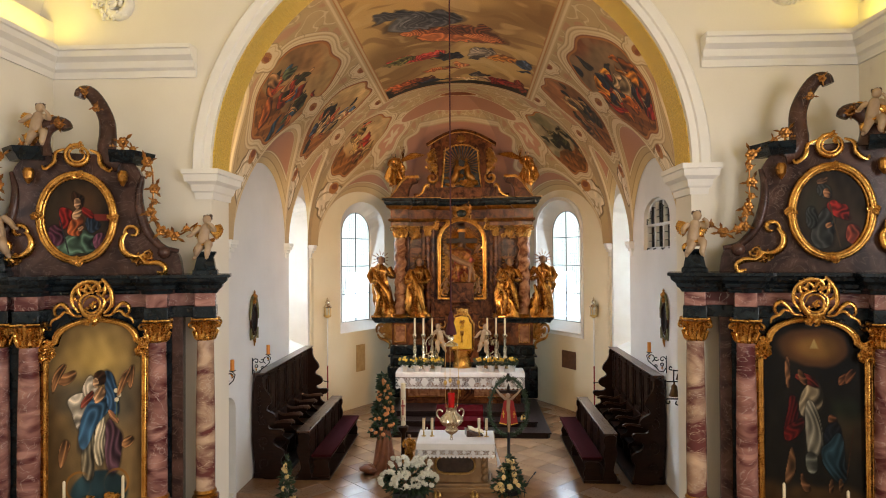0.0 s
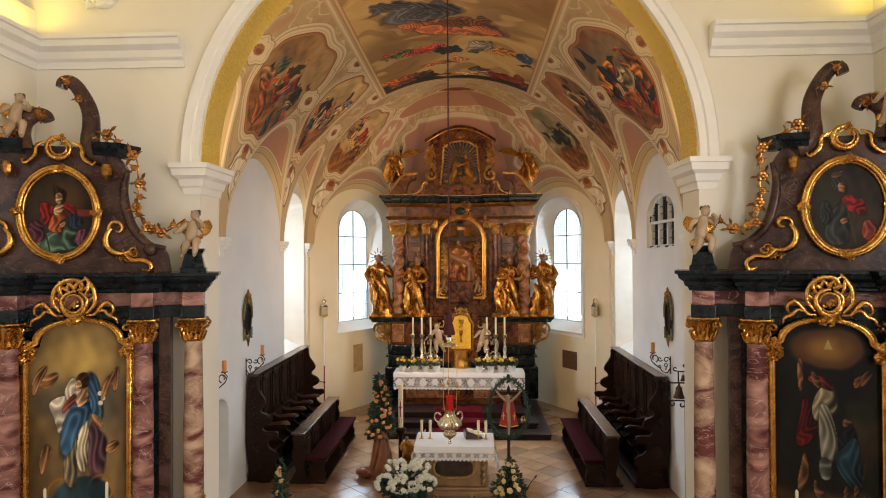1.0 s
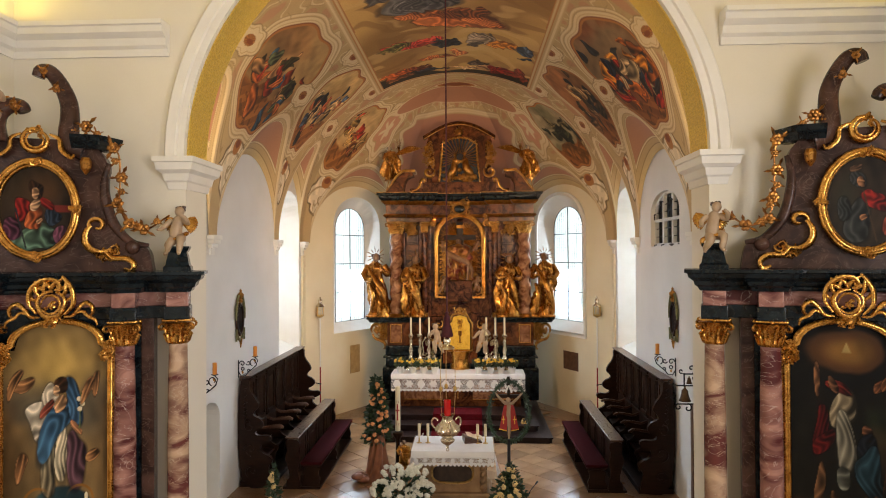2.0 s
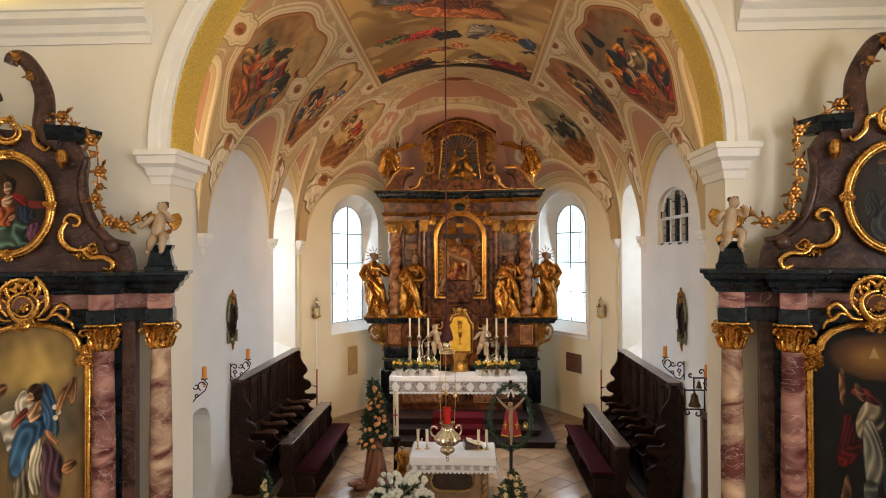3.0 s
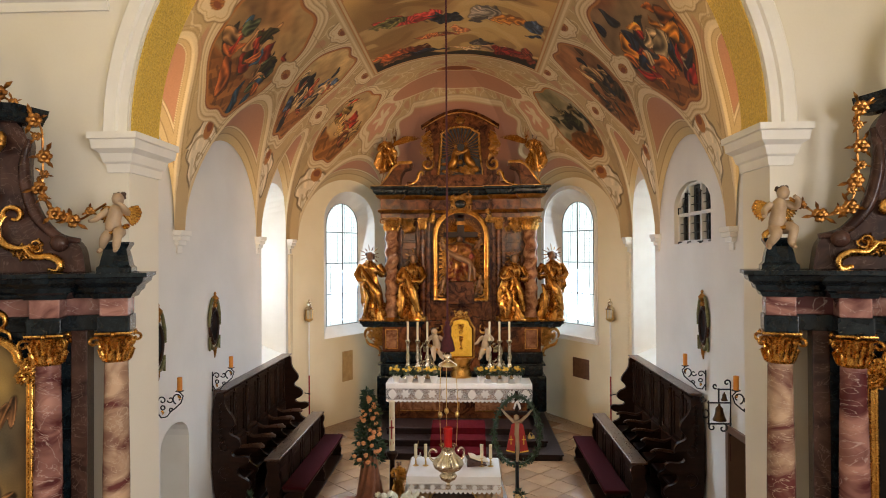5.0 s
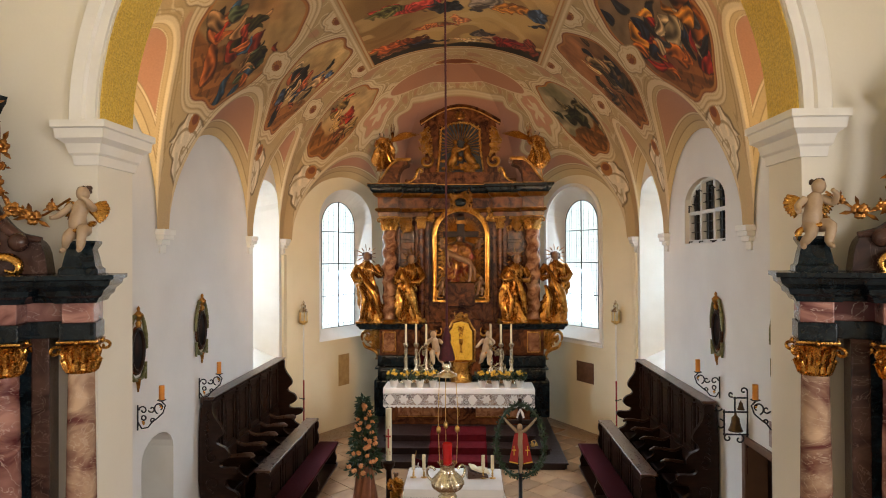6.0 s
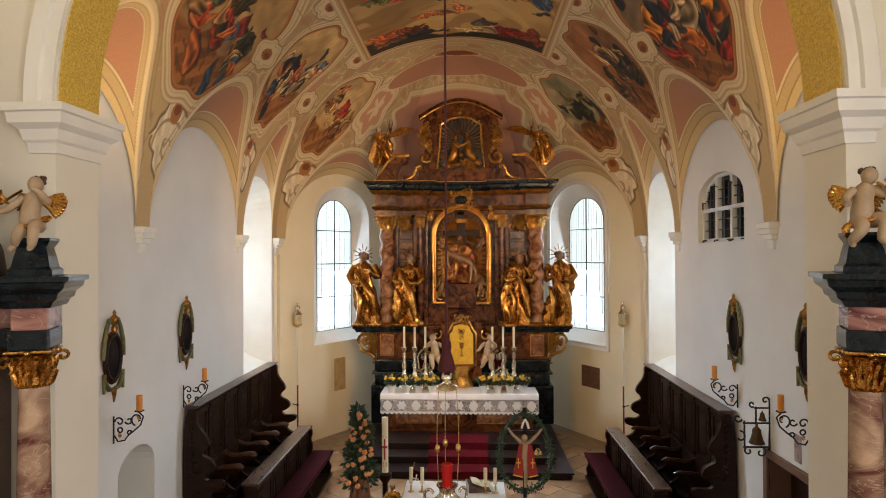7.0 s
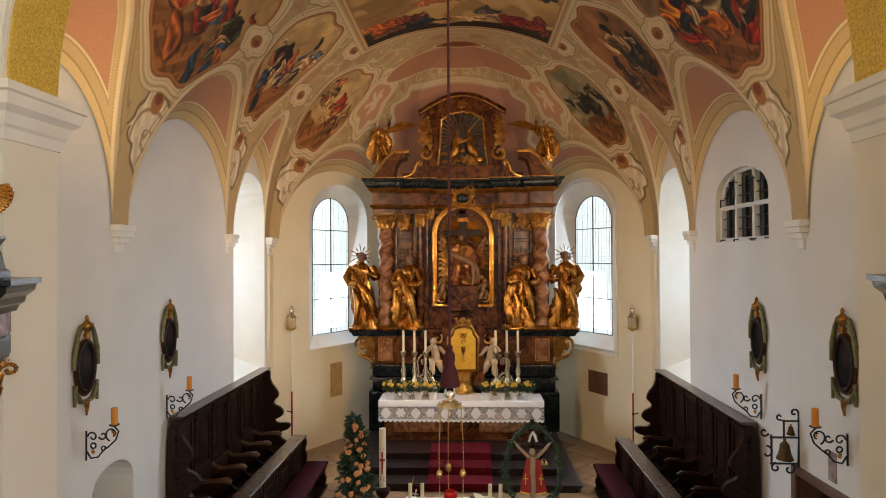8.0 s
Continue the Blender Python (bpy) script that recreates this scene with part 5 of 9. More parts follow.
def column(ob, x, y, z0, z1, r, mat, cap_h=0.3, twisted=False, label=""):
    """Shaft, base and gilded capital as parts of ob."""
    bm = bmesh.new()
    if twisted:
        loops, n, k = [], 24, 110
        for i in range(k + 1):
            t = i / k
            a = 2 * math.pi * 6.0 * t
            am = 0.17 * r * min(1, 12 * t, 12 * (1 - t))
            rr_ = r * 0.97
            loops.append([(x + am * math.cos(a) + rr_ * math.cos(b), y + am * math.sin(a) + rr_ * math.sin(b), z0 + 0.1 + (z1 - cap_h - z0 - 0.1) * t) for b in [2 * math.pi * j / n for j in range(n)]])
        rings(bm, loops)
    else:
        lathe(bm, [(r, z0 + 0.1), (r * 1.0, z0 + 0.1 + (z1 - z0) * 0.35), (r * 0.86, z1 - cap_h)], 28, Matrix.Translation((x, y, 0)))
    part("column_shaft", bm, mat, ob, label, 60)
    bm = bmesh.new()
    lathe(bm, [(r * 1.3, z0), (r * 1.35, z0 + 0.03), (r * 1.12, z0 + 0.05), (r * 1.2, z0 + 0.08), (r * 1.02, z0 + 0.11)], 24, Matrix.Translation((x, y, 0)))
    part("column_base", bm, OLD_GOLD, ob, "", 50)
    bm = bmesh.new()
    capital(bm, x, y, z1 - cap_h, z1, r * 0.95)
    part("capital", bm, GOLD, ob, "gilded leaf capital", 50)


# ---- high altar ----
AX, AY = 0.06, 17.25
altar = thing("high_altar", pose(AX, AY, 0), "tall baroque high altar of brown marbled wood with gilding", "altar")
bm = bmesh.new()
box(bm, -2.10, -0.55, 0.42, 2.10, 0.6, 1.30, 0.05)
box(bm, -2.02, -0.50, 1.30, 2.02, 0.56, 1.55, 0.04)
box(bm, -2.08, -0.54, 1.55, 2.08, 0.58, 1.60, 0.02)
box(bm, -2.02, -0.5, 1.62, 2.02, 0.55, 1.88, 0.03)
part("base", bm, GREEN_MARBLE, altar, "dark marbled base block")
bm = bmesh.new()
box(bm, -1.0, -0.25, 1.88, 1.0, 0.4, 2.62, 0.02)
for sx in (-1, 1):
    box(bm, sx * 1.0, -0.42, 1.88, sx * 1.98, 0.4, 2.52, 0.02)
part("plinth", bm, BROWN_MARBLE, altar)
for sx in (-1, 1):
    for x0, x1 in ((1.58, 1.90),):
        bm = bmesh.new()
        for a, b, c, d in ((x0, x1, 1.95, 1.975), (x0, x1, 2.425, 2.45), (x0, x0 + 0.025, 1.975, 2.425), (x1 - 0.025, x1, 1.975, 2.425)):
            box(bm, sx * a, -0.44, c, sx * b, -0.42, d, 0.004)
        part("gilt_panel_frame", bm, GOLD, altar)
        bm = bmesh.new()
        box(bm, sx * (x0 + 0.03), -0.428, 1.98, sx * (x1 - 0.03), -0.42, 2.42)
        part("pink_panel", bm, PINK_COLUMN, altar)
    # gilded scroll console under the outer figure
    bm = bmesh.new()
    c_scroll(bm, [(sx * p[0], p[1], p[2]) for p in spiral(2.30, 2.30, 0.17, 0.03, -40, 400, 22, -0.15)], 0.05)
    c_scroll(bm, [(sx * x, -0.15, z) for x, z in ((2.43, 2.16), (2.36, 2.04), (2.20, 1.98), (2.08, 1.90), (2.06, 1.78), (2.12, 1.74))], 0.045)
    leafwork(bm, sx * 2.0, 1.98, sx * 2.36, 2.46, 5, -0.16, 12, 0.024)
    box(bm, sx * 1.96, -0.14, 1.98, sx * 2.22, 0.1, 2.48, 0.02)
    part("console", bm, GOLD, altar, "gilded leafy scroll console", 50)
    bm = bmesh.new()
    cornice(bm, [(sx * a, b) for a, b in ([(2.46, 0.2), (2.46, -0.32), (1.0, -0.44), (1.0, -0.25)][::-1 if sx > 0 else 1])], [(0.0, 2.50), (0.02, 2.50), (0.05, 2.56), (0.09, 2.58), (0.09, 2.63), (0.0, 2.63)])
    box(bm, sx * 1.0, -0.44, 2.50, sx * 2.46, 0.3, 2.625)
    part("plinth_moulding", bm, GREEN_MARBLE, altar)
# back board and its wings
bm = bmesh.new()
box(bm, -1.95, 0.12, 2.6, 1.95, 0.34, 5.3, 0.02)
for sx in (-1, 1):
    box(bm, sx * 0.80, -0.02, 2.6, sx * 1.14, 0.14, 5.3, 0.02)
    box(bm, sx * 1.52, 0.0, 2.6, sx * 1.95, 0.14, 5.3, 0.02)
part("back_board", bm, BROWN_MARBLE, altar)
for sx in (-1, 1):
    column(altar, sx * 1.75, -0.22, 2.63, 5.24, 0.165, PINK_COLUMN, 0.34, True, "twisted pink marbled column")
    column(altar, sx * 0.97, -0.12, 2.63, 5.24, 0.085, BROWN_MARBLE, 0.30, False, "slim brown column")
    bm = bmesh.new()
    leafwork(bm, sx * 1.15, 4.88, sx * 1.55, 5.26, 31, -0.04, 12, 0.026)
    part("carved_leafwork", bm, OLD_GOLD, altar, "", 50)
    for k in range(9):
        bm = bmesh.new()
        box(bm, sx * 1.16, -0.005, 2.75 + k * 0.24, sx * 1.50, 0.11, 2.93 + k * 0.24, 0.02)
        part("infill_panel", bm, BROWN_MARBLE, altar)
# entablature, breaking forward over the columns
plan = [(2.0, 0.3), (2.0, -0.44), (1.50, -0.44), (1.50, -0.22), (1.12, -0.22), (1.12, -0.30), (0.80, -0.30), (0.80, -0.06), (0.0, -0.06)]
plan = [(-x, y) for x, y in plan] + [(x, y) for x, y in plan[::-1][1:]]
for name, prof, mat in (("architrave", [(-0.4, 5.24), (0.0, 5.24), (0.0, 5.34), (0.03, 5.36), (-0.4, 5.36)], BROWN_MARBLE),
                        ("gilt_moulding", [(-0.4, 5.36), (0.04, 5.36), (0.07, 5.40), (0.04, 5.44), (-0.4, 5.44)], OLD_GOLD),
                        ("frieze", [(-0.4, 5.44), (0.0, 5.44), (0.0, 5.70), (-0.4, 5.70)], BROWN_MARBLE),
                        ("gilt_moulding", [(-0.4, 5.70), (0.03, 5.70), (0.10, 5.76), (0.12, 5.80), (-0.4, 5.80)], OLD_GOLD),
                        ("cornice", [(-0.4, 5.80), (0.10, 5.80), (0.16, 5.86), (0.17, 5.92), (0.22, 5.95), (0.22, 6.01), (-0.4, 6.03)], GREEN_MARBLE)):
    bm = bmesh.new()
    cornice(bm, plan, prof)
    part(name, bm, mat, altar)
bm = bmesh.new()
cornice(bm, plan, [(0.16, 5.985), (0.225, 6.005), (0.225, 6.02), (0.16, 6.02)])
part("gilt_edge", bm, OLD_GOLD, altar)
# central shrine: arched gilt frame, rays, cross and sculpted group
bm = bmesh.new()
inner = [(0.60, 3.16)] + [(0.60 * math.cos(math.pi * i / 20), 4.78 + 0.60 * math.sin(math.pi * i / 20)) for i in range(21)] + [(-0.60, 3.16)]
tube(bm, [(x * 1.12, -0.10, z if z < 4.7 else 4.78 + (z - 4.78) * 1.12) for x, z in inner] + [(0.672, -0.10, 3.16)], 0.055, 8)
tube(bm, [(x * 1.02, -0.13, z) for x, z in inner] + [(0.612, -0.13, 3.16)], 0.022, 6)
n = len(inner)
for i in range(0, 60):
    t = i / 59 * (n - 1)
    a, f = int(min(t, n - 2)), t - int(min(t, n - 2))
    x, z = inner[a][0] * (1 - f) + inner[a + 1][0] * f, inner[a][1] * (1 - f) + inner[a + 1][1] * f
    ball(bm, (x * 1.12, -0.15, z if z < 4.7 else 4.78 + (z - 4.78) * 1.12), 0.022, (1, 0.7, 1), 1)
part("shrine_frame", bm, GOLD, altar, "gilded arched shrine frame", 50)
bm = bmesh.new()
prism(bm, inner, 0.05, 0.12)
part("shrine_ground", bm, material("shrine_ground_gold", (0.10, 0.045, 0.012), (0.035, 0.014, 0.004), 0.45, 0.6, 10, 0.4), altar)
bm = bmesh.new()
for i in range(44):
    a = radians(-20 + 220 * i / 43) if i < 44 else 0
    ln = 0.62 if i % 2 else 0.54
    c, s = math.cos(a), math.sin(a)
    e = min(ln, 0.58 / max(abs(c), 0.05)) if s < 0.6 else ln
    tube(bm, [(0.12 * c, 0.03, 4.70 + 0.12 * s), (e * 0.6 * c, 0.02, 4.70 + e * 0.6 * s), (e * c, 0.03, 4.70 + e * s)], [0.006, 0.018, 0.008], 5, None, 0.5)
for i in range(64):
    a = radians(150 + 240 * (i + 0.5) / 64)
    c, s = math.cos(a), math.sin(a)
    e = min(0.57 / max(abs(c), 0.02), 0.95) * (1.0 if i % 3 else 0.86)
    tube(bm, [(0.22 * c, 0.02, 4.22 + 0.22 * s), (e * c, 0.035, 4.22 + e * s)], [0.006, 0.017], 5, None, 0.6)
part("ray", bm, GOLD, altar, "gilded rays", 50)
bm = bmesh.new()
box(bm, -0.09, -0.06, 4.2, 0.09, 0.02, 5.33, 0.008)
box(bm, -0.44, -0.055, 4.74, 0.44, 0.015, 4.88, 0.008)
cross = part("cross", bm, DARK_WOOD, altar, "dark wooden cross")
bm = bmesh.new()
box(bm, -0.11, -0.075, 5.06, 0.11, -0.062, 5.15, 0.004)
part("cross_plate", bm, OLD_GOLD, cross)
bm = bmesh.new()
for x0, x1, z0, z1, d in ((-0.34, 0.34, 3.05, 3.62, 0.30),):
    box(bm, x0, -0.30, z0, x1, 0.1, z1, 0.02)
part("shrine_pedestal", bm, BROWN_MARBLE, altar)
for sx in (-1, 1):
    bm = bmesh.new()
    c_scroll(bm, [(sx * p[0], p[1], p[2]) for p in spiral(0.50, 3.36, 0.12, 0.03, -120, 260, 16, -0.20)], 0.03)
    leafwork(bm, sx * 0.64, 5.12, sx * 0.98, 5.44, 8, -0.12, 10, 0.024)
    part("gilt_scroll", bm, GOLD, altar, "", 50)
bm = bmesh.new()
leafwork(bm, -0.32, 5.40, 0.32, 5.86, 61, -0.20, 20, 0.024)
card = part("crest_cartouche", bm, OLD_GOLD, altar, "gilded cartouche with dark shield", 50)
bm = bmesh.new()
ball(bm, (0, -0.24, 5.58), 0.12, (1.3, 0.3, 0.9), 2)
part("shield", bm, GREEN_MARBLE, card, "", 60)
# upper storey
bm = bmesh.new()
box(bm, -1.0, -0.15, 6.02, 1.0, 0.3, 6.34, 0.02)
up = [(-0.92, 6.34), (-0.86, 6.9), (-0.92, 7.40), (-0.86, 7.62)] + [(-0.86 + 1.72 * i / 12, 7.60 + 0.36 * math.sin(math.pi * i / 12)) for i in range(1, 12)] + [(0.86, 7.62), (0.92, 7.40), (0.86, 6.9), (0.92, 6.34)]
prism(bm, up, 0.0, 0.25)
part("upper_storey", bm, BROWN_MARBLE, altar)
bm = bmesh.new()
loops = []
for i in range(25):
    t = i / 24
    x, z = -1.00 + 2.00 * t, 7.56 + 0.40 * math.sin(math.pi * t)
    loops.append([(x, y, z + dz) for y, dz in ((0.26, 0.0), (-0.04, 0.0), (-0.08, 0.03), (-0.12, 0.035), (-0.12, 0.06), (0.26, 0.06))])
rings(bm, loops)
part("upper_cornice", bm, BROWN_MARBLE, altar, "", 30)
bm = bmesh.new()
tube(bm, [(-0.97 + 1.94 * i / 24, -0.10, 7.535 + 0.40 * math.sin(math.pi * i / 24)) for i in range(25)], 0.016, 6)
part("gilt_edge", bm, OLD_GOLD, altar, "", 50)
bm = bmesh.new()
tube(bm, [(-0.57, -0.05, 6.30), (0.57, -0.05, 6.30), (0.50, -0.05, 6.9), (0.48, -0.05, 7.40), (0.25, -0.05, 7.54), (0.0, -0.05, 7.58), (-0.25, -0.05, 7.54), (-0.48, -0.05, 7.40), (-0.50, -0.05, 6.9), (-0.57, -0.05, 6.30)], 0.036, 8)
part("relief_frame", bm, GOLD, altar, "gilded frame of the upper relief", 50)
bm = bmesh.new()
prism(bm, [(-0.55, 6.32), (0.55, 6.32), (0.48, 6.9), (0.46, 7.38), (0.24, 7.52), (0, 7.56), (-0.24, 7.52), (-0.46, 7.38), (-0.48, 6.9)], -0.02, -0.005)
part("relief_ground", bm, material("black_ground", (0.012, 0.010, 0.009), None, 0.6), altar)
bm = bmesh.new()
for i in range(23):
    a = radians(-25 + 230 * i / 22)
    e = min(0.46 / max(abs(math.cos(a)), 0.01), 0.56 / max(math.sin(a), 0.01) if math.sin(a) > 0 else 9)
    tube(bm, [(0.16 * math.cos(a), -0.03, 6.98 + 0.16 * math.sin(a)), (e * math.cos(a), -0.03, 6.98 + e * math.sin(a))], [0.010, 0.026], 5, None, 0.5)
part("ray", bm, OLD_GOLD, altar, "gilded rays", 50)
bm = bmesh.new()
rnd = random.Random(4)
for i in range(22):
    ball(bm, (rnd.uniform(-0.44, 0.44), -0.05 - rnd.uniform(0, 0.05), 6.40 + abs(rnd.gauss(0, 0.13))), rnd.uniform(0.04, 0.075), (1.4, 0.7, 0.8), 2)
# two leaning draped forms with a globe between them
for px_, pz_, lean_, hh in ((-0.15, 6.62, 0.10, 0.52), (0.19, 6.66, -0.10, 0.56)):
    tube(bm, eased([(px_ * 1.7, -0.07, pz_ - 0.10), (px_, -0.13, pz_ + 0.06), (px_ * 0.9, -0.10, pz_ + 0.24), (px_ * 0.8 + lean_ * 0.2, -0.10, pz_ + 0.40)], 3), [0.10, 0.12, 0.11, 0.105, 0.10, 0.10, 0.09, 0.085, 0.06, 0.03], 10)
    ball(bm, (px_ * 0.8, -0.12, pz_ + 0.46), 0.06, (0.9, 0.9, 1.1), 2)
    tube(bm, [(px_ * 0.9, -0.14, pz_ + 0.32), (px_ * 0.3, -0.19, pz_ + 0.22), (-px_ * 0.5, -0.17, pz_ + 0.28)], [0.05, 0.04, 0.022], 8)
ball(bm, (0.0, -0.14, 6.66), 0.07, (1, 0.9, 1), 2)
leafwork(bm, -0.48, 6.33, 0.48, 6.56, 77, -0.10, 18, 0.020)
part("carved_cloud", bm, OLD_GOLD, altar, "gilded carved clouds", 60)
for sx in (-1, 1):
    bm = bmesh.new()
    c_scroll(bm, [(sx * p[0], p[1], p[2]) for p in spiral(0.84, 6.62, 0.17, 0.03, 150, 560, 22, -0.10)], 0.05)
    c_scroll(bm, [(sx * x, -0.10, z) for x, z in ((0.72, 6.72), (0.82, 6.95), (0.90, 7.15), (0.88, 7.35), (0.76, 7.46))], 0.06)
    leafwork(bm, sx * 0.70, 6.72, sx * 1.0, 7.44, 12, -0.12, 16, 0.026)
    part("side_volute", bm, OLD_GOLD, altar, "gilded leafy volute", 50)
    bm = bmesh.new()
    c_scroll(bm, [(sx * x, -0.2, z) for x, z in ((1.36, 6.08), (1.20, 6.12), (1.10, 6.22), (1.06, 6.36), (0.98, 6.42), (0.94, 6.36), (0.98, 6.31))], 0.04)
    part("gilt_scroll", bm, GOLD, altar, "", 50)
    bm = bmesh.new()
    box(bm, sx * 0.94, -0.22, 6.03, sx * 1.36, 0.1, 6.16, 0.02)
    part("scroll_block", bm, BROWN_MARBLE, altar)
    # broken pediment
    bm = bmesh.new()
    out = [(2.02, 6.03), (1.86, 6.22), (1.72, 6.44), (1.52, 6.58), (1.28, 6.60), (1.26, 6.50), (1.42, 6.44), (1.50, 6.30), (1.54, 6.03)]
    prism(bm, [(sx * x, z) for x, z in out], -0.40, 0.1)
    ped = part("broken_pediment", bm, BROWN_MARBLE, altar)
    bm = bmesh.new()
    c_scroll(bm, [(sx * x, -0.42, z) for x, z in ((2.0, 6.06), (1.85, 6.25), (1.71, 6.46), (1.52, 6.60), (1.28, 6.62))], 0.03)
    box(bm, sx * 1.20, -0.44, 6.58, sx * 1.56, 0.1, 6.66, 0.015)
    part("pediment_edge", bm, OLD_GOLD, ped, "", 50)
bm = bmesh.new()
rays(bm, (0, -0.10, 7.72), 0.0, 0.15, 15, None, -40, 220, 0.028)
ball(bm, (0, -0.10, 7.68), 0.07, (1.2, 0.5, 0.8), 2)
part("shell", bm, OLD_GOLD, altar, "gilded shell", 60)
# tabernacle
tab = part("tabernacle", prism(bmesh.new(), [(-0.46, 1.42), (0.46, 1.42), (0.46, 2.72), (0.30, 2.76), (0.22, 2.92), (0.0, 2.98), (-0.22, 2.92), (-0.30, 2.76), (-0.46, 2.72)], -0.55, -0.2), BROWN_MARBLE, altar, "marbled tabernacle with gilded door")
bm = bmesh.new()
prism(bm, [(-0.27, 1.80), (0.27, 1.80), (0.27, 2.48), (0.21, 2.54), (0.18, 2.66), (0.0, 2.71), (-0.18, 2.66), (-0.21, 2.54), (-0.27, 2.48)], -0.60, -0.55)
part("tabernacle_door", bm, material("bright_gilding", (0.95, 0.62, 0.10), (0.80, 0.45, 0.05), 0.3, 0.85, 8, 0.3), tab, "bright gilded door with relief", 30)
bm = bmesh.new()
tube(bm, [(-0.32, -0.60, 1.77), (0.32, -0.60, 1.77), (0.33, -0.60, 2.50), (0.26, -0.60, 2.58), (0.20, -0.60, 2.72), (0.0, -0.60, 2.79), (-0.20, -0.60, 2.72), (-0.26, -0.60, 2.58), (-0.33, -0.60, 2.50), (-0.32, -0.60, 1.77)], 0.03, 8)
leafwork(bm, -0.2, 2.72, 0.2, 2.92, 17, -0.60, 10, 0.02)
leafwork(bm, -0.08, 2.30, 0.08, 2.62, 18, -0.61, 6, 0.012)
lathe(bm, [(0.05, 1.98), (0.02, 2.02), (0.015, 2.14), (0.05, 2.20), (0.055, 2.30)], 10, Matrix.Translation((0, -0.61, 0)))
part("gilt_door_frame", bm, GOLD, tab, "", 50)
bm = bmesh.new()
lathe(bm, [(0.27, 1.28), (0.28, 1.36), (0.25, 1.42), (0.25, 1.64), (0.29, 1.70), (0.31, 1.76)], 20, Matrix.Translation((0, -0.48, 0)), 0, 10, 0.04)
part("throne", bm, GOLD, tab, "gilded fluted throne", 50)
for sx in (-1, 1):
    bm = bmesh.new()
    c_scroll(bm, [(sx * p[0], p[1], p[2]) for p in spiral(0.56, 2.45, 0.12, 0.02, 120, 480, 18, -0.52)], 0.03)
    c_scroll(bm, [(sx * p[0], p[1], p[2]) for p in spiral(0.52, 1.9, 0.12, 0.02, 200, -180, 18, -0.52)], 0.035)
    part("gilt_scroll", bm, GOLD, tab, "", 50)
# figures on the altar
for sx in (-1, 1):
    statue(pose(AX + sx * 2.28, AY - 0.12, 2.66, 0, 0, sx * -8), 1.72, 3 if sx < 0 else 6, "gilded standing saint statue with a halo of rays")
    statue(pose(AX + sx * 1.27, AY - 0.36, 2.68, 0, 0, sx * 10), 1.62, 9 if sx < 0 else 12, "gilded standing saint statue between the columns")
    bm = bmesh.new()
    robe(bm, 0.92, 21 + sx, None, 0.36)
    for k in range(13):
        # the wing towards the middle is stretched out, the other hangs down
        a, q = radians(8 + 1.7 * k), 0.84 - 0.030 * k
        tube(bm, [(-sx * 0.06, 0.07, 0.66), (-sx * (0.06 + 0.5 * q * math.cos(a)), 0.10, 0.62 + 0.5 * q * math.sin(a) + 0.03), (-sx * (0.06 + q * math.cos(a)), 0.10, 0.64 + q * math.sin(a))], [0.03, 0.032, 0.008], 6, None, 0.7)
        a, q = radians(-84 + 2.6 * k), 0.70 - 0.020 * k
        tube(bm, [(sx * 0.06, 0.07, 0.70), (sx * (0.12 + 0.5 * q * math.cos(a)), 0.10, 0.70 + 0.5 * q * math.sin(a)), (sx * (0.12 + q * math.cos(a)), 0.10, 0.66 + q * math.sin(a))], [0.03, 0.032, 0.008], 6, None, 0.7)
    for f in range(4):
        a = radians(70 + 8 * f)
        tube(bm, [(-sx * 0.22, 0.08, 0.72), (-sx * (0.22 + 0.36 * math.cos(a)), 0.10, 0.72 + 0.40 * math.sin(a))], [0.02, 0.004], 5, None, 0.4)
    ob = part("angel_statue", bm, STATUE_GOLD, None, smooth=60)
    ob.data.materials.append(FLESH)
    ob.data.materials.append(HAIR)
    ob.matrix_world = pose(AX + sx * 1.80, AY - 0.15, 6.42, 0, sx * 8, 0)
    tagged(ob, "gilded angel statue seated on the broken pediment", "statue", "pediment angels")
    bm = bmesh.new()
    tube(bm, [(0, 0, 0), (0.02, 0, 0.62), (0, 0, 1.25)], [0.012, 0.012, 0.008], 6)
    ob = part("standard_pole", bm, OLD_GOLD)
    ob.matrix_world = pose(AX + sx * 2.0, AY - 0.45, 6.02, 0, sx * 14 * -1, 0)
    tagged(ob, "thin gilded pole held by the angel", "pole", "angel poles")
    putto(pose(AX + sx * 0.63, AY - 0.62, 1.72, 0, 0, -sx * 20), 0.80, 30 + sx, "pale carved cherub beside the tabernacle", None, False)
    putto(pose(AX + sx * 0.46, AY - 0.22, 3.30), 0.46, 40 + sx, "small carved cherub inside the shrine", FACE, False)
    putto(pose(AX + sx * 0.40, AY - 0.16, 4.42, 0, sx * 20, 0), 0.32, 50 + sx, "small carved cherub among the shrine rays", FACE, True)
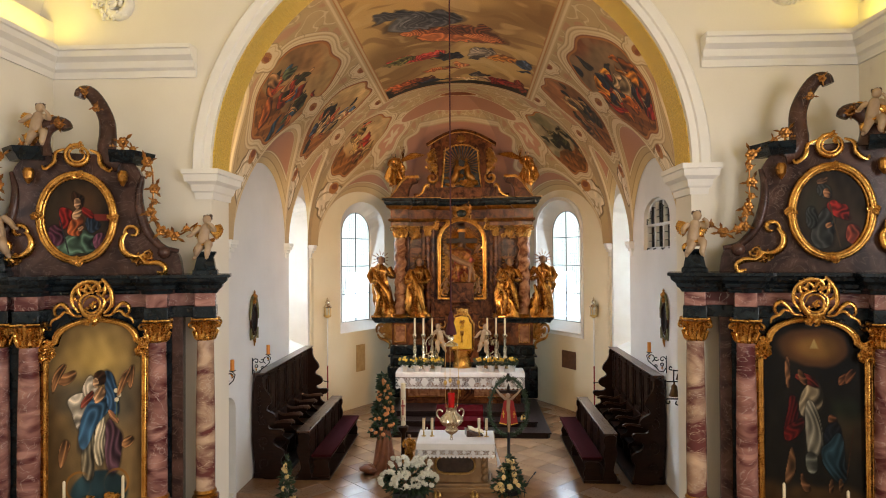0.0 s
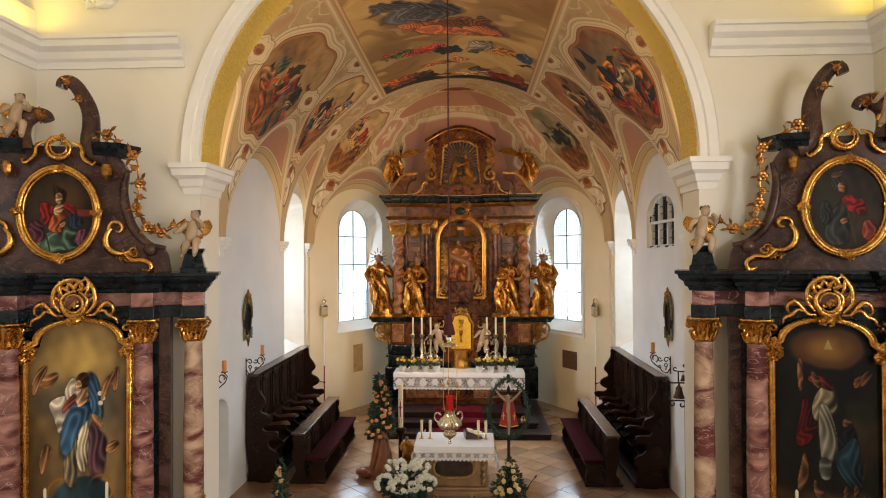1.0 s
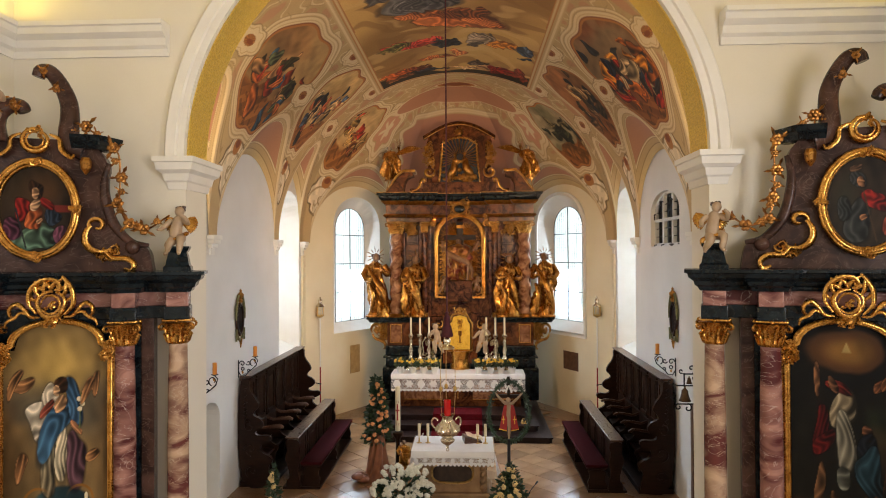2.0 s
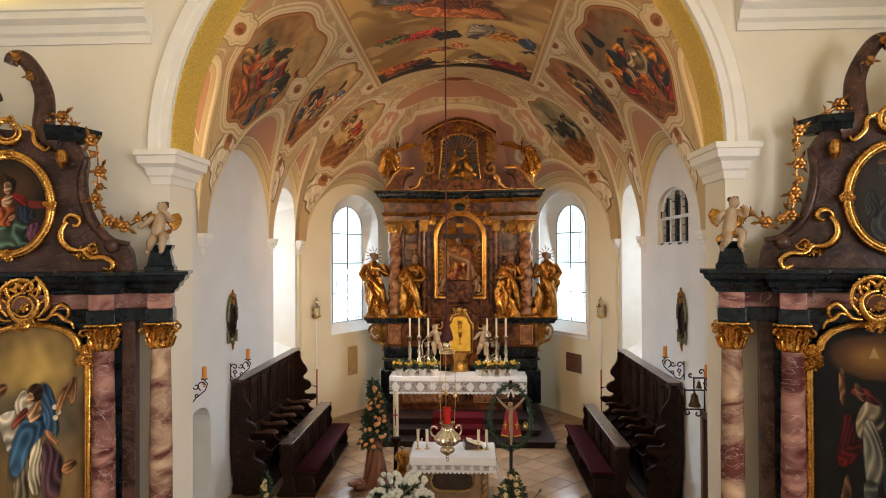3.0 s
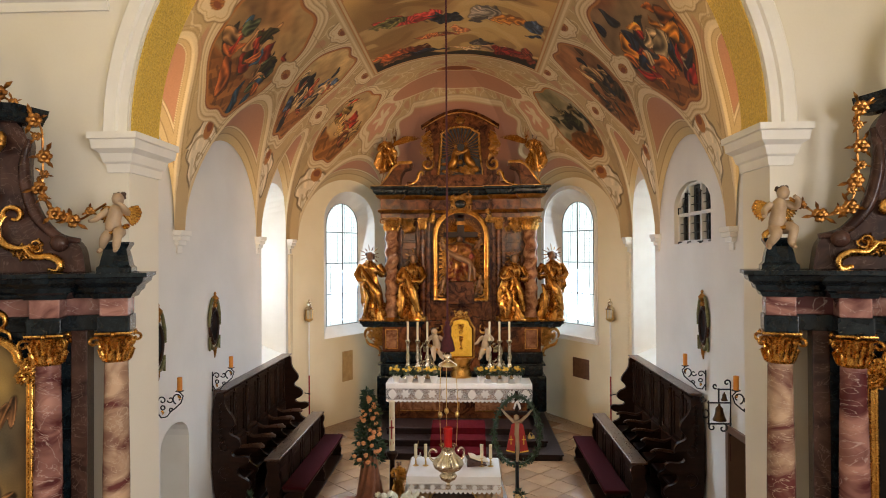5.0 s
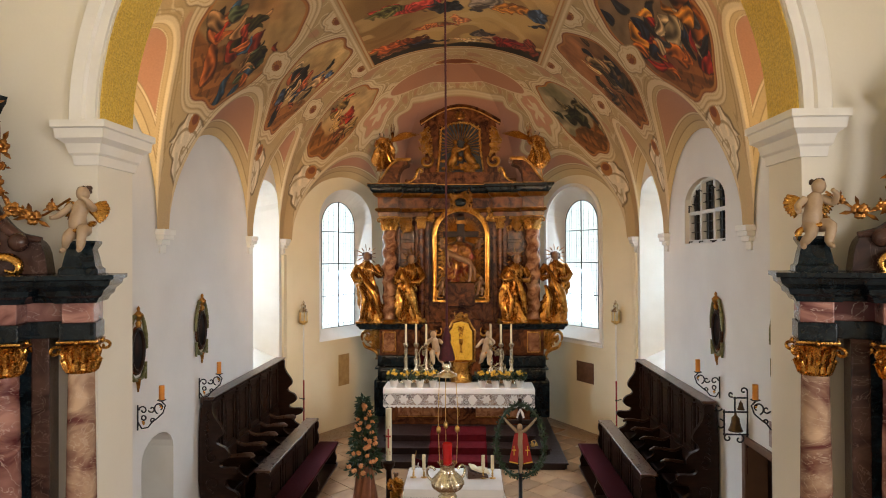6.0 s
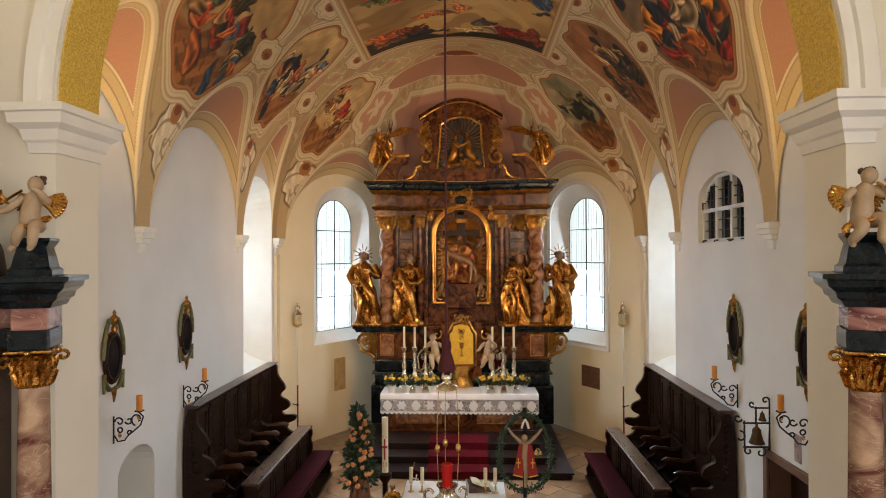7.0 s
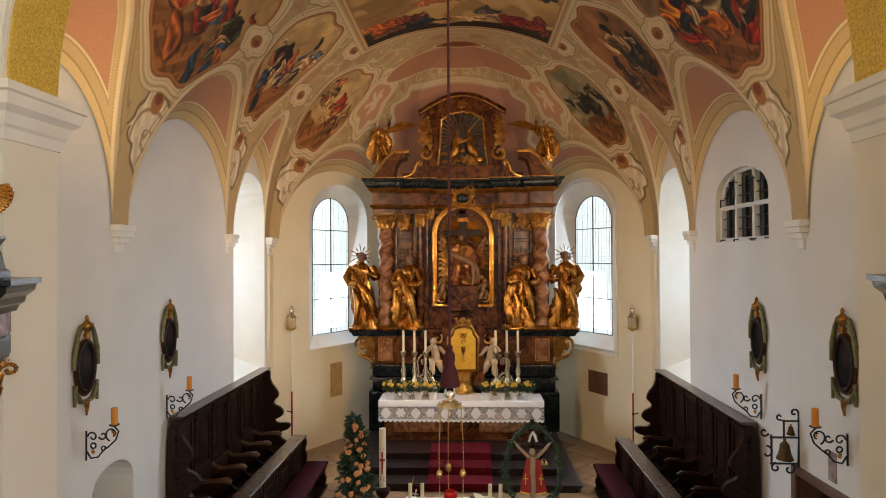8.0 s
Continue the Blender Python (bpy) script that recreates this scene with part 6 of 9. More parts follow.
# seated group in the shrine, one plain carved shape
bm = bmesh.new()
robe(bm, 1.12, 15, Matrix.Translation((0.0, 0, 0)), 0.52, 0.02)
ob = part("seated_statue", bm, material("red_gold_polychromy", (0.36, 0.17, 0.04), (0.13, 0.014, 0.012), 0.34, 0.6, 5, 0.3, 40, 0.2), None, smooth=60)
ob.data.materials.append(FACE)
ob.data.materials.append(bpy.data.materials["red_gold_polychromy"])
ob.matrix_world = pose(AX - 0.02, AY - 0.16, 3.64)
tagged(ob, "seated carved figure group in red and gold", "statue")
bm = bmesh.new()
tube(bm, [(-0.34, -0.20, 0.78), (-0.20, -0.26, 0.66), (0.05, -0.30, 0.55), (0.22, -0.30, 0.50), (0.34, -0.30, 0.30), (0.36, -0.26, 0.05)], [0.05, 0.085, 0.075, 0.06, 0.045, 0.03], 10)
tube(bm, [(0.10, -0.28, 0.52), (0.26, -0.34, 0.44), (0.25, -0.34, 0.20), (0.22, -0.36, 0.0)], [0.07, 0.055, 0.04, 0.03], 8)
tube(bm, [(-0.28, -0.24, 0.74), (-0.30, -0.30, 0.52), (-0.24, -0.32, 0.34)], [0.035, 0.03, 0.02], 8)
ball(bm, (-0.42, -0.2, 0.86), 0.07, (1, 1, 1.1), 2)
ob = part("reclining_statue", bm, FACE, None, smooth=60)
ob.matrix_world = pose(AX - 0.02, AY - 0.10, 3.64)
tagged(ob, "pale reclining carved figure across the group", "statue")

# mensa, cloth, steps and carpet
mensa = thing("altar_table", pose(AX - 0.05, 16.0, 0), "brown marbled altar table on three dark steps", "altar table")
bm = bmesh.new()
box(bm, -1.62, 0.08, 0.42, 1.62, 0.72, 1.20, 0.02)
part("body", bm, BROWN_MARBLE, mensa)
for x0, x1 in ((-1.40, -0.38), (0.38, 1.40)):
    bm = bmesh.new()
    box(bm, x0, 0.055, 0.62, x1, 0.085, 0.98, 0.012)
    p = part("front_panel", bm, PINK_COLUMN, mensa)
    bm = bmesh.new()
    box(bm, x0, 0.045, 0.60, x1, 0.06, 0.62, 0.004)
    part("gilt_strip", bm, OLD_GOLD, p)
bm = bmesh.new()
lathe(bm, [(0.27, 0.0), (0.29, 0.02), (0.26, 0.05), (0.05, 0.04)], 28, pose(0, 0.08, 0.80, 90))
roundel = part("roundel", bm, BROWN_MARBLE, mensa)
bm = bmesh.new()
box(bm, -0.02, 0.0, 0.62, 0.02, 0.04, 0.98, 0.006)
box(bm, -0.13, 0.0, 0.82, 0.13, 0.04, 0.86, 0.006)
part("gilt_cross", bm, GOLD, roundel)
bm = bmesh.new()
box(bm, -1.68, 0.02, 1.20, 1.68, 0.80, 1.255, 0.01)
part("table_slab", bm, GREEN_MARBLE, mensa)


def lace_cloth(name, m, w, d, top, drop, label, scal=0.10, side=0.0):
    """Linen lying on a table with a hem of lace: a pierced band with flowers, diamonds and a scalloped edge."""
    ob = thing(name, m, label, "altar cloth")
    bm = bmesh.new()
    nx, nz = 60, 3
    sheet = []
    prof = [(d, top + 0.004), (0.0, top + 0.006), (-0.022, top), (-0.030, top - 0.03), (-0.034, top - 0.10)]
    for i in range(nx + 1):
        x = -w + 2 * w * i / nx
        sheet.append([bm.verts.new((x, y + (0.006 * math.sin(x * 19) if z < top - 0.05 else 0), z + (0.004 * math.sin(x * 7) if y > 0 else 0))) for y, z in prof])
    for a, b in zip(sheet, sheet[1:]):
        for i in range(len(prof) - 1):
            bm.faces.new((a[i], b[i], b[i + 1], a[i + 1]))
    if side:
        for sx in (-1, 1):
            vs = [bm.verts.new(p) for p in ((sx * w, d, top + 0.004), (sx * w, 0.0, top + 0.004), (sx * (w + 0.05), -0.03, top - side), (sx * (w + 0.12), d * 0.3, top - side * 1.1), (sx * (w + 0.03), d, top - side))]
            bm.faces.new(vs)
    part("linen", bm, LINEN, ob, "", 50)
    bm = bmesh.new()
    k = int(2 * w / 0.012)
    # net: crossing threads, a solid scalloped hem, flowers and diamonds
    z1, z0 = top - 0.10, top - drop
    for i in range(0, int((2 * w + drop) / 0.024)):
        for s in (-1, 1):
            xa = (-w - drop + i * 0.024) if s > 0 else (w + drop - i * 0.024)
            xb = xa + s * (z1 - z0)
            za, zb = z1, z0
            lo, hi = -w, w
            ta, tb = 0.0, 1.0
            f = [(lo - xa) / (xb - xa), (hi - xa) / (xb - xa)]
            ta, tb = max(0.0, min(f)), min(1.0, max(f))
            if tb > ta:
                p, q = xa + (xb - xa) * ta, xa + (xb - xa) * tb
                zp, zq = za + (zb - za) * ta, za + (zb - za) * tb
                vs = [bm.verts.new((x, -0.036, z)) for x, z in ((p - 0.0032, zp), (p + 0.0032, zp), (q + 0.0032, zq), (q - 0.0032, zq))]
                bm.faces.new(vs)
    part("lace_net", bm, LINEN, ob, "fine white lace net")
    mid = (z0 + z1) / 2
    units = max(4, int(round(2 * w / (drop * 0.75))))
    for i in range(units):
        x = -w + 2 * w * (i + 0.5) / units
        bm = bmesh.new()
        r = (z1 - z0) * 0.30
        if i % 2:
            pts = [(x + r * (1 + 0.22 * math.cos(6 * a)) * math.cos(a), mid + 0.01 + r * (1 + 0.22 * math.cos(6 * a)) * math.sin(a)) for a in [2 * math.pi * j / 36 for j in range(36)]]
        else:
            pts = [(x + r * 1.15 * math.copysign(abs(math.cos(a)) ** 1.5, math.cos(a)), mid + r * 1.35 * math.copysign(abs(math.sin(a)) ** 1.5, math.sin(a))) for a in [2 * math.pi * j / 28 for j in range(28)]]
        prism(bm, pts, -0.043, -0.039)
        part("lace_flower", bm, LINEN, ob)
    bm = bmesh.new()
    teeth = int(2 * w / scal)
    lowr = []
    for i in range(teeth * 8 + 1):
        x = -w + 2 * w * i / (teeth * 8)
        lowr.append((x, z0 - 0.035 * abs(math.sin(math.pi * i / 8))))
    prism(bm, [(w, z0 + 0.025), (-w, z0 + 0.025)] + lowr, -0.042, -0.037)
    prism(bm, [(-w, z1 + 0.015), (w, z1 + 0.015), (w, z1 - 0.012), (-w, z1 - 0.012)], -0.042, -0.037)
    part("scalloped_hem", bm, LINEN, ob)
    return ob


lace_cloth("altar_cloth", pose(AX - 0.05, 16.0, 0), 1.72, 0.80, 1.262, 0.40, "white linen altar cloth with a deep lace hem")
steps = thing("altar_steps", pose(0.03, 16, 0), "three dark brown wooden steps before the high altar", "steps")
for i, (x, y) in enumerate(((2.17, -1.60), (1.90, -1.15), (1.62, -0.72))):
    bm = bmesh.new()
    prism(bm, [(-x, y), (x - 0.06, y), (x, y + 0.08), (x, 1.9), (-x, 1.9)], 0.14 * i, 0.14 * i + 0.105)
    bmesh.ops.transform(bm, matrix=Matrix(((1, 0, 0, 0), (0, 0, 1, 0), (0, 1, 0, 0), (0, 0, 0, 1))), verts=bm.verts)
    s = part("step", bm, STEP_WOOD, steps)
    bm = bmesh.new()
    box(bm, -x - 0.02, y - 0.025, 0.14 * i + 0.105, x + 0.02, 1.9, 0.14 * i + 0.14, 0.008)
    part("tread", bm, STEP_WOOD, steps)
bm = bmesh.new()
rings(bm, [[(x, y, z + dz) for y, z in ((-0.1, 0.424), (-0.752, 0.424), (-0.757, 0.29), (-1.182, 0.284), (-1.187, 0.15), (-1.632, 0.144), (-1.637, 0.02))] + [(x, y - 0.006 if z < 0.42 else y, z + 0.006) for y, z in ((-1.643, 0.02), (-1.637, 0.15), (-1.19, 0.152), (-1.185, 0.29), (-0.757, 0.292), (-0.75, 0.43), (-0.1, 0.43))] for x, dz in ((-0.62, 0.0), (0.58, 0.0))])
ob = part("carpet", bm, CARPET)
ob.matrix_world = pose(0.03, 16, 0)
tagged(ob, "dark red carpet runner over the altar steps", "carpet")


# ---- side altars ----
def paint_panel(name, outline, nx, nz, y, colours, parent, label):
    """A flat canvas: a grid clipped to an outline test, coloured by a function of u, v in -1..1."""
    x0, x1, z0, z1, inside = outline
    us, vs = np.linspace(-1, 1, nx), np.linspace(-1, 1, nz)
    U, Vv = np.meshgrid(us, vs, indexing="ij")
    u, v = U.ravel(), Vv.ravel()
    co = np.stack([(x0 + x1) / 2 + u * (x1 - x0) / 2, np.full(len(u), y), (z0 + z1) / 2 + v * (z1 - z0) / 2], 1)
    idx = np.arange(nx * nz).reshape(nx, nz)
    F = np.stack([idx[:-1, :-1], idx[1:, :-1], idx[1:, 1:], idx[:-1, 1:]], -1).reshape(-1, 4)
    keep = inside(u, v)
    F = F[keep[F].all(1)]
    me = bpy.data.meshes.new(name)
    me.from_pydata(co.tolist(), [], F.tolist())
    a = me.attributes.new("paint", "FLOAT_COLOR", "POINT")
    c = np.clip(colours(u, v), 0.003, 0.9) ** 1.35 * np.array((1.15, 1.05, 0.92))
    a.data.foreach_set("color", np.concatenate([c, np.ones((len(c), 1))], 1).astype(np.float32).ravel())
    me.materials.append(CANVAS)
    ob = new(name, me)
    ob.parent = parent
    ob["label"] = label
    return ob


def cloth_mass(col, u, v, cu, cv, lu, lv, ang, c, seed, taper=0.4, n=14):
    w = Waves(seed, 5.0)
    du, dv = u - cu, v - cv
    p, q = du * math.cos(ang) + dv * math.sin(ang), -du * math.sin(ang) + dv * math.cos(ang)
    p, q = p + 0.05 * w(u, v), q + 0.04 * w(v, u)
    e = (p / (lu * (1 - taper * q / lv))) ** 2 + np.abs(q / lv) ** 2.6
    w4 = Waves(seed + 40, 15.0)
    n = n if lu * lv > 0.018 else 3
    p = p + 0.012 * w4(u, v)
    ridge = 1 - np.abs(np.sin(n * 0.30 * p / lu + 1.7 * np.sin(2.6 * q / lv + seed) + 0.5 * w(v * 2, u * 2)))
    fold = np.clip(0.42 + 0.80 * ridge - 0.38 * p / lu + 0.10 * w4(v, u), 0.12, 1.6)
    col = lay(col, smooth01(1.45, 1.0, e) * 0.6, np.array(c) * 0.15)
    return lay(col, smooth01(1.05, 0.94, e), np.array(c)[None, :] * fold[:, None])


def big_canvas(kind):
    def colours(u, v):
        w1, w2, w3 = Waves(71 + kind, 2.0), Waves(72 + kind, 5.0), Waves(73, 14.0)
        n1, n2, n3 = w1(u, v), w2(u, v), w3(u, v)
        if kind == 0:
            # golden glow above, grey clouds, a dark globe below; folds of white, blue and plum cloth
            col = np.tile(np.array((0.20, 0.150, 0.080)), (len(u), 1)) * (1 + 0.22 * n1 + 0.08 * n2)[:, None]
            glow = np.exp(-(((u - 0.0) / 0.65) ** 2 + ((v - 0.55) / 0.34) ** 2))
            col = lay(col, glow * 0.95, (0.52, 0.40, 0.16))
            col = lay(col, 0.8 * smooth01(0.0, 0.9, n2 + n1) * smooth01(0.45, 0.1, np.abs(v - 0.12)), (0.12, 0.115, 0.095))
            col = lay(col, smooth01(0.55, 0.95, np.abs(u)) * smooth01(0.5, 0.1, v) * 0.6, (0.16, 0.105, 0.05))
            ball_e = ((u - 0.05) / 0.60) ** 2 + ((v + 0.90) / 0.26) ** 2
            col = lay(col, smooth01(1.15, 0.85, ball_e), np.array((0.050, 0.095, 0.115))[None, :] * (0.7 + 0.6 * smooth01(0.4, -0.5, u + v + 0.9))[:, None])
            col = cloth_mass(col, u, v, 0.30, -0.38, 0.24, 0.26, 0.45, (0.17, 0.10, 0.13), 3, 0.1)
            col = cloth_mass(col, u, v, -0.13, -0.38, 0.15, 0.36, -0.08, (0.30, 0.27, 0.20), 12, 0.1)
            col = cloth_mass(col, u, v, 0.10, -0.34, 0.13, 0.34, 0.10, (0.58, 0.54, 0.42), 2, 0.1)
            col = cloth_mass(col, u, v, -0.36, 0.08, 0.20, 0.20, -0.7, (0.58, 0.55, 0.48), 4, 0.2)
            col = cloth_mass(col, u, v, -0.14, 0.24, 0.17, 0.13, -0.4, (0.60, 0.56, 0.48), 14, 0.1)
            col = cloth_mass(col, u, v, 0.0, -0.04, 0.46, 0.15, 0.75, (0.085, 0.18, 0.29), 5, 0.0)
            col = cloth_mass(col, u, v, 0.24, 0.16, 0.13, 0.24, 0.1, (0.075, 0.15, 0.25), 6, 0.2)
            col = cloth_mass(col, u, v, -0.20, 0.14, 0.16, 0.05, 0.5, (0.38, 0.13, 0.09), 7, 0.0)
            col = cloth_mass(col, u, v, 0.05, 0.18, 0.13, 0.07, 0.5, (0.62, 0.42, 0.26), 21, 0.1)
            col = cloth_mass(col, u, v, 0.05, 0.40, 0.13, 0.09, 0.0, (0.10, 0.050, 0.022), 9, 0.1)
            col = cloth_mass(col, u, v, -0.02, 0.36, 0.065, 0.055, 0.0, (0.62, 0.44, 0.29), 10, 0.1)
            col = cloth_mass(col, u, v, 0.34, -0.02, 0.11, 0.04, -0.6, (0.52, 0.30, 0.17), 13, 0.0)
            stalk = np.abs(u - 0.42 - 0.10 * (v - 0.1)) < 0.010
            col = lay(col, stalk * smooth01(-0.10, -0.06, v) * smooth01(0.30, 0.26, v) * 0.9, (0.16, 0.20, 0.08))
            for cu, cv in ((0.40, 0.22), (0.46, 0.17), (0.41, 0.12)):
                col = lay(col, smooth01(1.1, 0.8, ((u - cu) / 0.05) ** 2 + ((v - cv) / 0.025) ** 2), (0.62, 0.58, 0.46))
            for cu, cv, k in ((-0.66, 0.42, 0.1), (-0.80, 0.38, 0.9), (0.66, 0.36, 1.2), (0.58, 0.28, 0.6), (-0.66, -0.34, 0.5), (-0.72, -0.45, 1.0), (0.66, -0.30, 0.3)):
                col = cloth_mass(col, u, v, cu, cv, 0.15, 0.065, k, (0.42, 0.25, 0.13), 8 + int(10 * cv), 0.2)
            for cu, k in ((-0.38, 1), (0.40, -1)):
                arc = np.hypot((u - cu) / 0.26, (v + 0.80) / 0.15)
                col = lay(col, smooth01(0.12, 0.06, np.abs(arc - 1)) * smooth01(-0.2, 0.2, -k * (u - cu) + 0.1), (0.30, 0.17, 0.05))
        else:
            # a dim landscape under a glowing cloud with a bright triangle; folds of white, red and blue cloth
            col = np.tile(np.array((0.028, 0.026, 0.019)), (len(u), 1)) * (1 + 0.3 * n1 + 0.1 * n2)[:, None]
            rad = np.hypot((u - 0.02) / 0.72, (v - 0.72) / 0.22) + 0.06 * n2 + 0.03 * n3
            col = lay(col, smooth01(1.05, 0.80, rad) * 0.9, (0.22, 0.115, 0.05))
            col = lay(col, smooth01(0.85, 0.2, rad), (0.42, 0.26, 0.085))
            tri = smooth01(0.02, 0.0, np.maximum(np.abs(u - 0.05) * 1.0 + (v - 0.80) * 0.8, 0.72 - v))
            col = lay(col, tri, (0.58, 0.47, 0.22))
            col = lay(col, 0.8 * smooth01(0.0, 0.8, n2) * smooth01(0.15, 0.0, np.abs(v - 0.02) - 0.1) * smooth01(0.2, 0.5, u), (0.045, 0.06, 0.035))
            col = lay(col, smooth01(0.35, 0.7, u + 0.1 * n2) * smooth01(0.10, -0.05, v) * smooth01(-0.5, -0.2, v) * 0.6, (0.12, 0.085, 0.05))
            col = lay(col, smooth01(-0.66, -0.80, v + 0.05 * n2) * smooth01(-1.0, -0.86, v), (0.15, 0.095, 0.045))
            col = cloth_mass(col, u, v, -0.50, 0.04, 0.13, 0.24, -0.1, (0.20, 0.022, 0.020), 2, 0.1)
            col = cloth_mass(col, u, v, -0.36, -0.12, 0.20, 0.10, 0.4, (0.26, 0.030, 0.024), 12, 0.1)
            col = cloth_mass(col, u, v, -0.10, 0.18, 0.20, 0.16, -0.2, (0.50, 0.44, 0.32), 4, 0.1)
            col = cloth_mass(col, u, v, -0.04, -0.16, 0.17, 0.30, 0.12, (0.44, 0.43, 0.36), 5, 0.15)
            col = cloth_mass(col, u, v, 0.02, -0.42, 0.12, 0.14, 0.2, (0.32, 0.34, 0.30), 15, 0.1)
            col = cloth_mass(col, u, v, -0.12, 0.32, 0.20, 0.055, -0.3, (0.32, 0.06, 0.04), 6, 0.0)
            col = cloth_mass(col, u, v, -0.17, 0.44, 0.075, 0.06, 0.0, (0.36, 0.20, 0.11), 9, 0.0)
            col = cloth_mass(col, u, v, -0.52, 0.42, 0.055, 0.17, -0.2, (0.42, 0.24, 0.13), 10, 0.0)
            col = cloth_mass(col, u, v, -0.42, -0.54, 0.065, 0.20, -0.25, (0.40, 0.24, 0.13), 11, 0.2)
            col = cloth_mass(col, u, v, -0.16, -0.70, 0.05, 0.12, 0.1, (0.38, 0.22, 0.12), 13, 0.2)
            col = cloth_mass(col, u, v, 0.36, 0.0, 0.075, 0.055, 0.0, (0.34, 0.18, 0.10), 14, 0.0)
            col = cloth_mass(col, u, v, 0.40, -0.16, 0.18, 0.13, 0.0, (0.030, 0.036, 0.05), 7, 0.2)
            col = cloth_mass(col, u, v, 0.42, -0.42, 0.24, 0.18, 0.1, (0.055, 0.115, 0.15), 8, 0.3)
            for cu in (0.32, 0.52):
                col = cloth_mass(col, u, v, cu, -0.70, 0.045, 0.10, 0.0, (0.34, 0.20, 0.11), 16, 0.1)
            for cu, cv in ((0.62, 0.42), (0.76, 0.46)):
                col = cloth_mass(col, u, v, cu, cv, 0.10, 0.055, 0.5, (0.36, 0.18, 0.09), 17, 0.1)
            staff = np.abs((u - 0.72) - 0.28 * (v + 0.3)) < 0.012
            col = lay(col, staff * smooth01(-0.60, -0.56, v) * smooth01(-0.06, -0.10, v), (0.10, 0.055, 0.03))
        return col * (1 - 0.42 * kind) * (1 + 0.09 * n3 + 0.06 * n2)[:, None]
    return colours


def oval_canvas(kind):
    def colours(u, v):
        w1, w3 = Waves(81 + kind, 2.5), Waves(83, 12.0)
        col = np.tile(np.array((0.05, 0.038, 0.026)), (len(u), 1)) * (1 + 0.3 * w1(u, v) + 0.1 * w3(u, v))[:, None]
        if kind == 0:
            col = lay(col, np.exp(-(((u - 0.2) / 0.5) ** 2 + ((v - 0.4) / 0.4) ** 2)) * 0.8, (0.13, 0.075, 0.035))
            col = lay(col, smooth01(0.30, 0.36, u) * smooth01(0.10, 0.06, np.abs(v - 0.02)), (0.20, 0.045, 0.035))
            col = cloth_mass(col, u, v, -0.05, -0.66, 0.66, 0.26, 0.15, (0.16, 0.26, 0.21), 2, 0.0)
            col = cloth_mass(col, u, v, 0.66, -0.62, 0.22, 0.24, 0.1, (0.20, 0.09, 0.14), 15, 0.0)
            col = cloth_mass(col, u, v, -0.62, -0.42, 0.24, 0.26, 0.4, (0.17, 0.07, 0.12), 5, 0.0)
            col = cloth_mass(col, u, v, 0.44, -0.18, 0.22, 0.22, 0.5, (0.045, 0.07, 0.11), 3, 0.1)
            col = cloth_mass(col, u, v, -0.42, -0.06, 0.18, 0.26, -0.3, (0.30, 0.035, 0.03), 6, 0.0)
            col = cloth_mass(col, u, v, 0.30, 0.14, 0.18, 0.10, -0.5, (0.30, 0.035, 0.03), 7, 0.0)
            col = cloth_mass(col, u, v, -0.05, -0.22, 0.20, 0.26, 0.0, (0.42, 0.15, 0.06), 4, 0.1)
            col = cloth_mass(col, u, v, 0.0, 0.14, 0.15, 0.12, 0.0, (0.56, 0.40, 0.27), 8, 0.0)
            col = cloth_mass(col, u, v, 0.02, 0.46, 0.16, 0.20, 0.0, (0.07, 0.035, 0.018), 9, 0.0)
            col = cloth_mass(col, u, v, -0.02, 0.40, 0.095, 0.13, 0.0, (0.56, 0.38, 0.25), 10, 0.0)
            col = cloth_mass(col, u, v, 0.10, -0.20, 0.10, 0.06, 0.4, (0.50, 0.33, 0.21), 11, 0.0)
            col = lay(col, (np.abs(u + 0.42 - 0.30 * (v + 0.4) * -1) < 0.022) * smooth01(0.05, 0.0, v) * smooth01(-0.92, -0.88, v), (0.045, 0.05, 0.06))
        else:
            col = lay(col, np.exp(-(((u + 0.5) / 0.3) ** 2 + ((v - 0.2) / 0.4) ** 2)) * 0.6, (0.05, 0.06, 0.045))
            col = cloth_mass(col, u, v, -0.16, -0.40, 0.32, 0.48, 0.1, (0.070, 0.080, 0.082), 2, 0.1)
            col = cloth_mass(col, u, v, -0.48, -0.10, 0.16, 0.28, -0.2, (0.060, 0.070, 0.072), 12, 0.1)
            col = cloth_mass(col, u, v, 0.22, 0.02, 0.36, 0.16, -0.5, (0.32, 0.035, 0.026), 3, 0.0)
            col = cloth_mass(col, u, v, 0.64, -0.60, 0.20, 0.26, 0.2, (0.30, 0.09, 0.06), 4, 0.0)
            col = cloth_mass(col, u, v, -0.14, 0.52, 0.19, 0.20, 0.0, (0.065, 0.075, 0.078), 5, 0.1)
            col = cloth_mass(col, u, v, -0.10, 0.38, 0.10, 0.13, 0.0, (0.42, 0.25, 0.15), 6, 0.0)
            col = cloth_mass(col, u, v, -0.20, 0.80, 0.14, 0.07, 0.3, (0.20, 0.13, 0.08), 7, 0.0)
            col = cloth_mass(col, u, v, -0.05, -0.34, 0.13, 0.07, 0.3, (0.36, 0.21, 0.12), 8, 0.0)
            col = lay(col, (np.abs(u - 0.02 + 0.28 * v) < 0.02) * smooth01(0.30, 0.2, v) * smooth01(-0.9, -0.8, v) * 0.8, (0.10, 0.07, 0.04))
        return col
    return colours


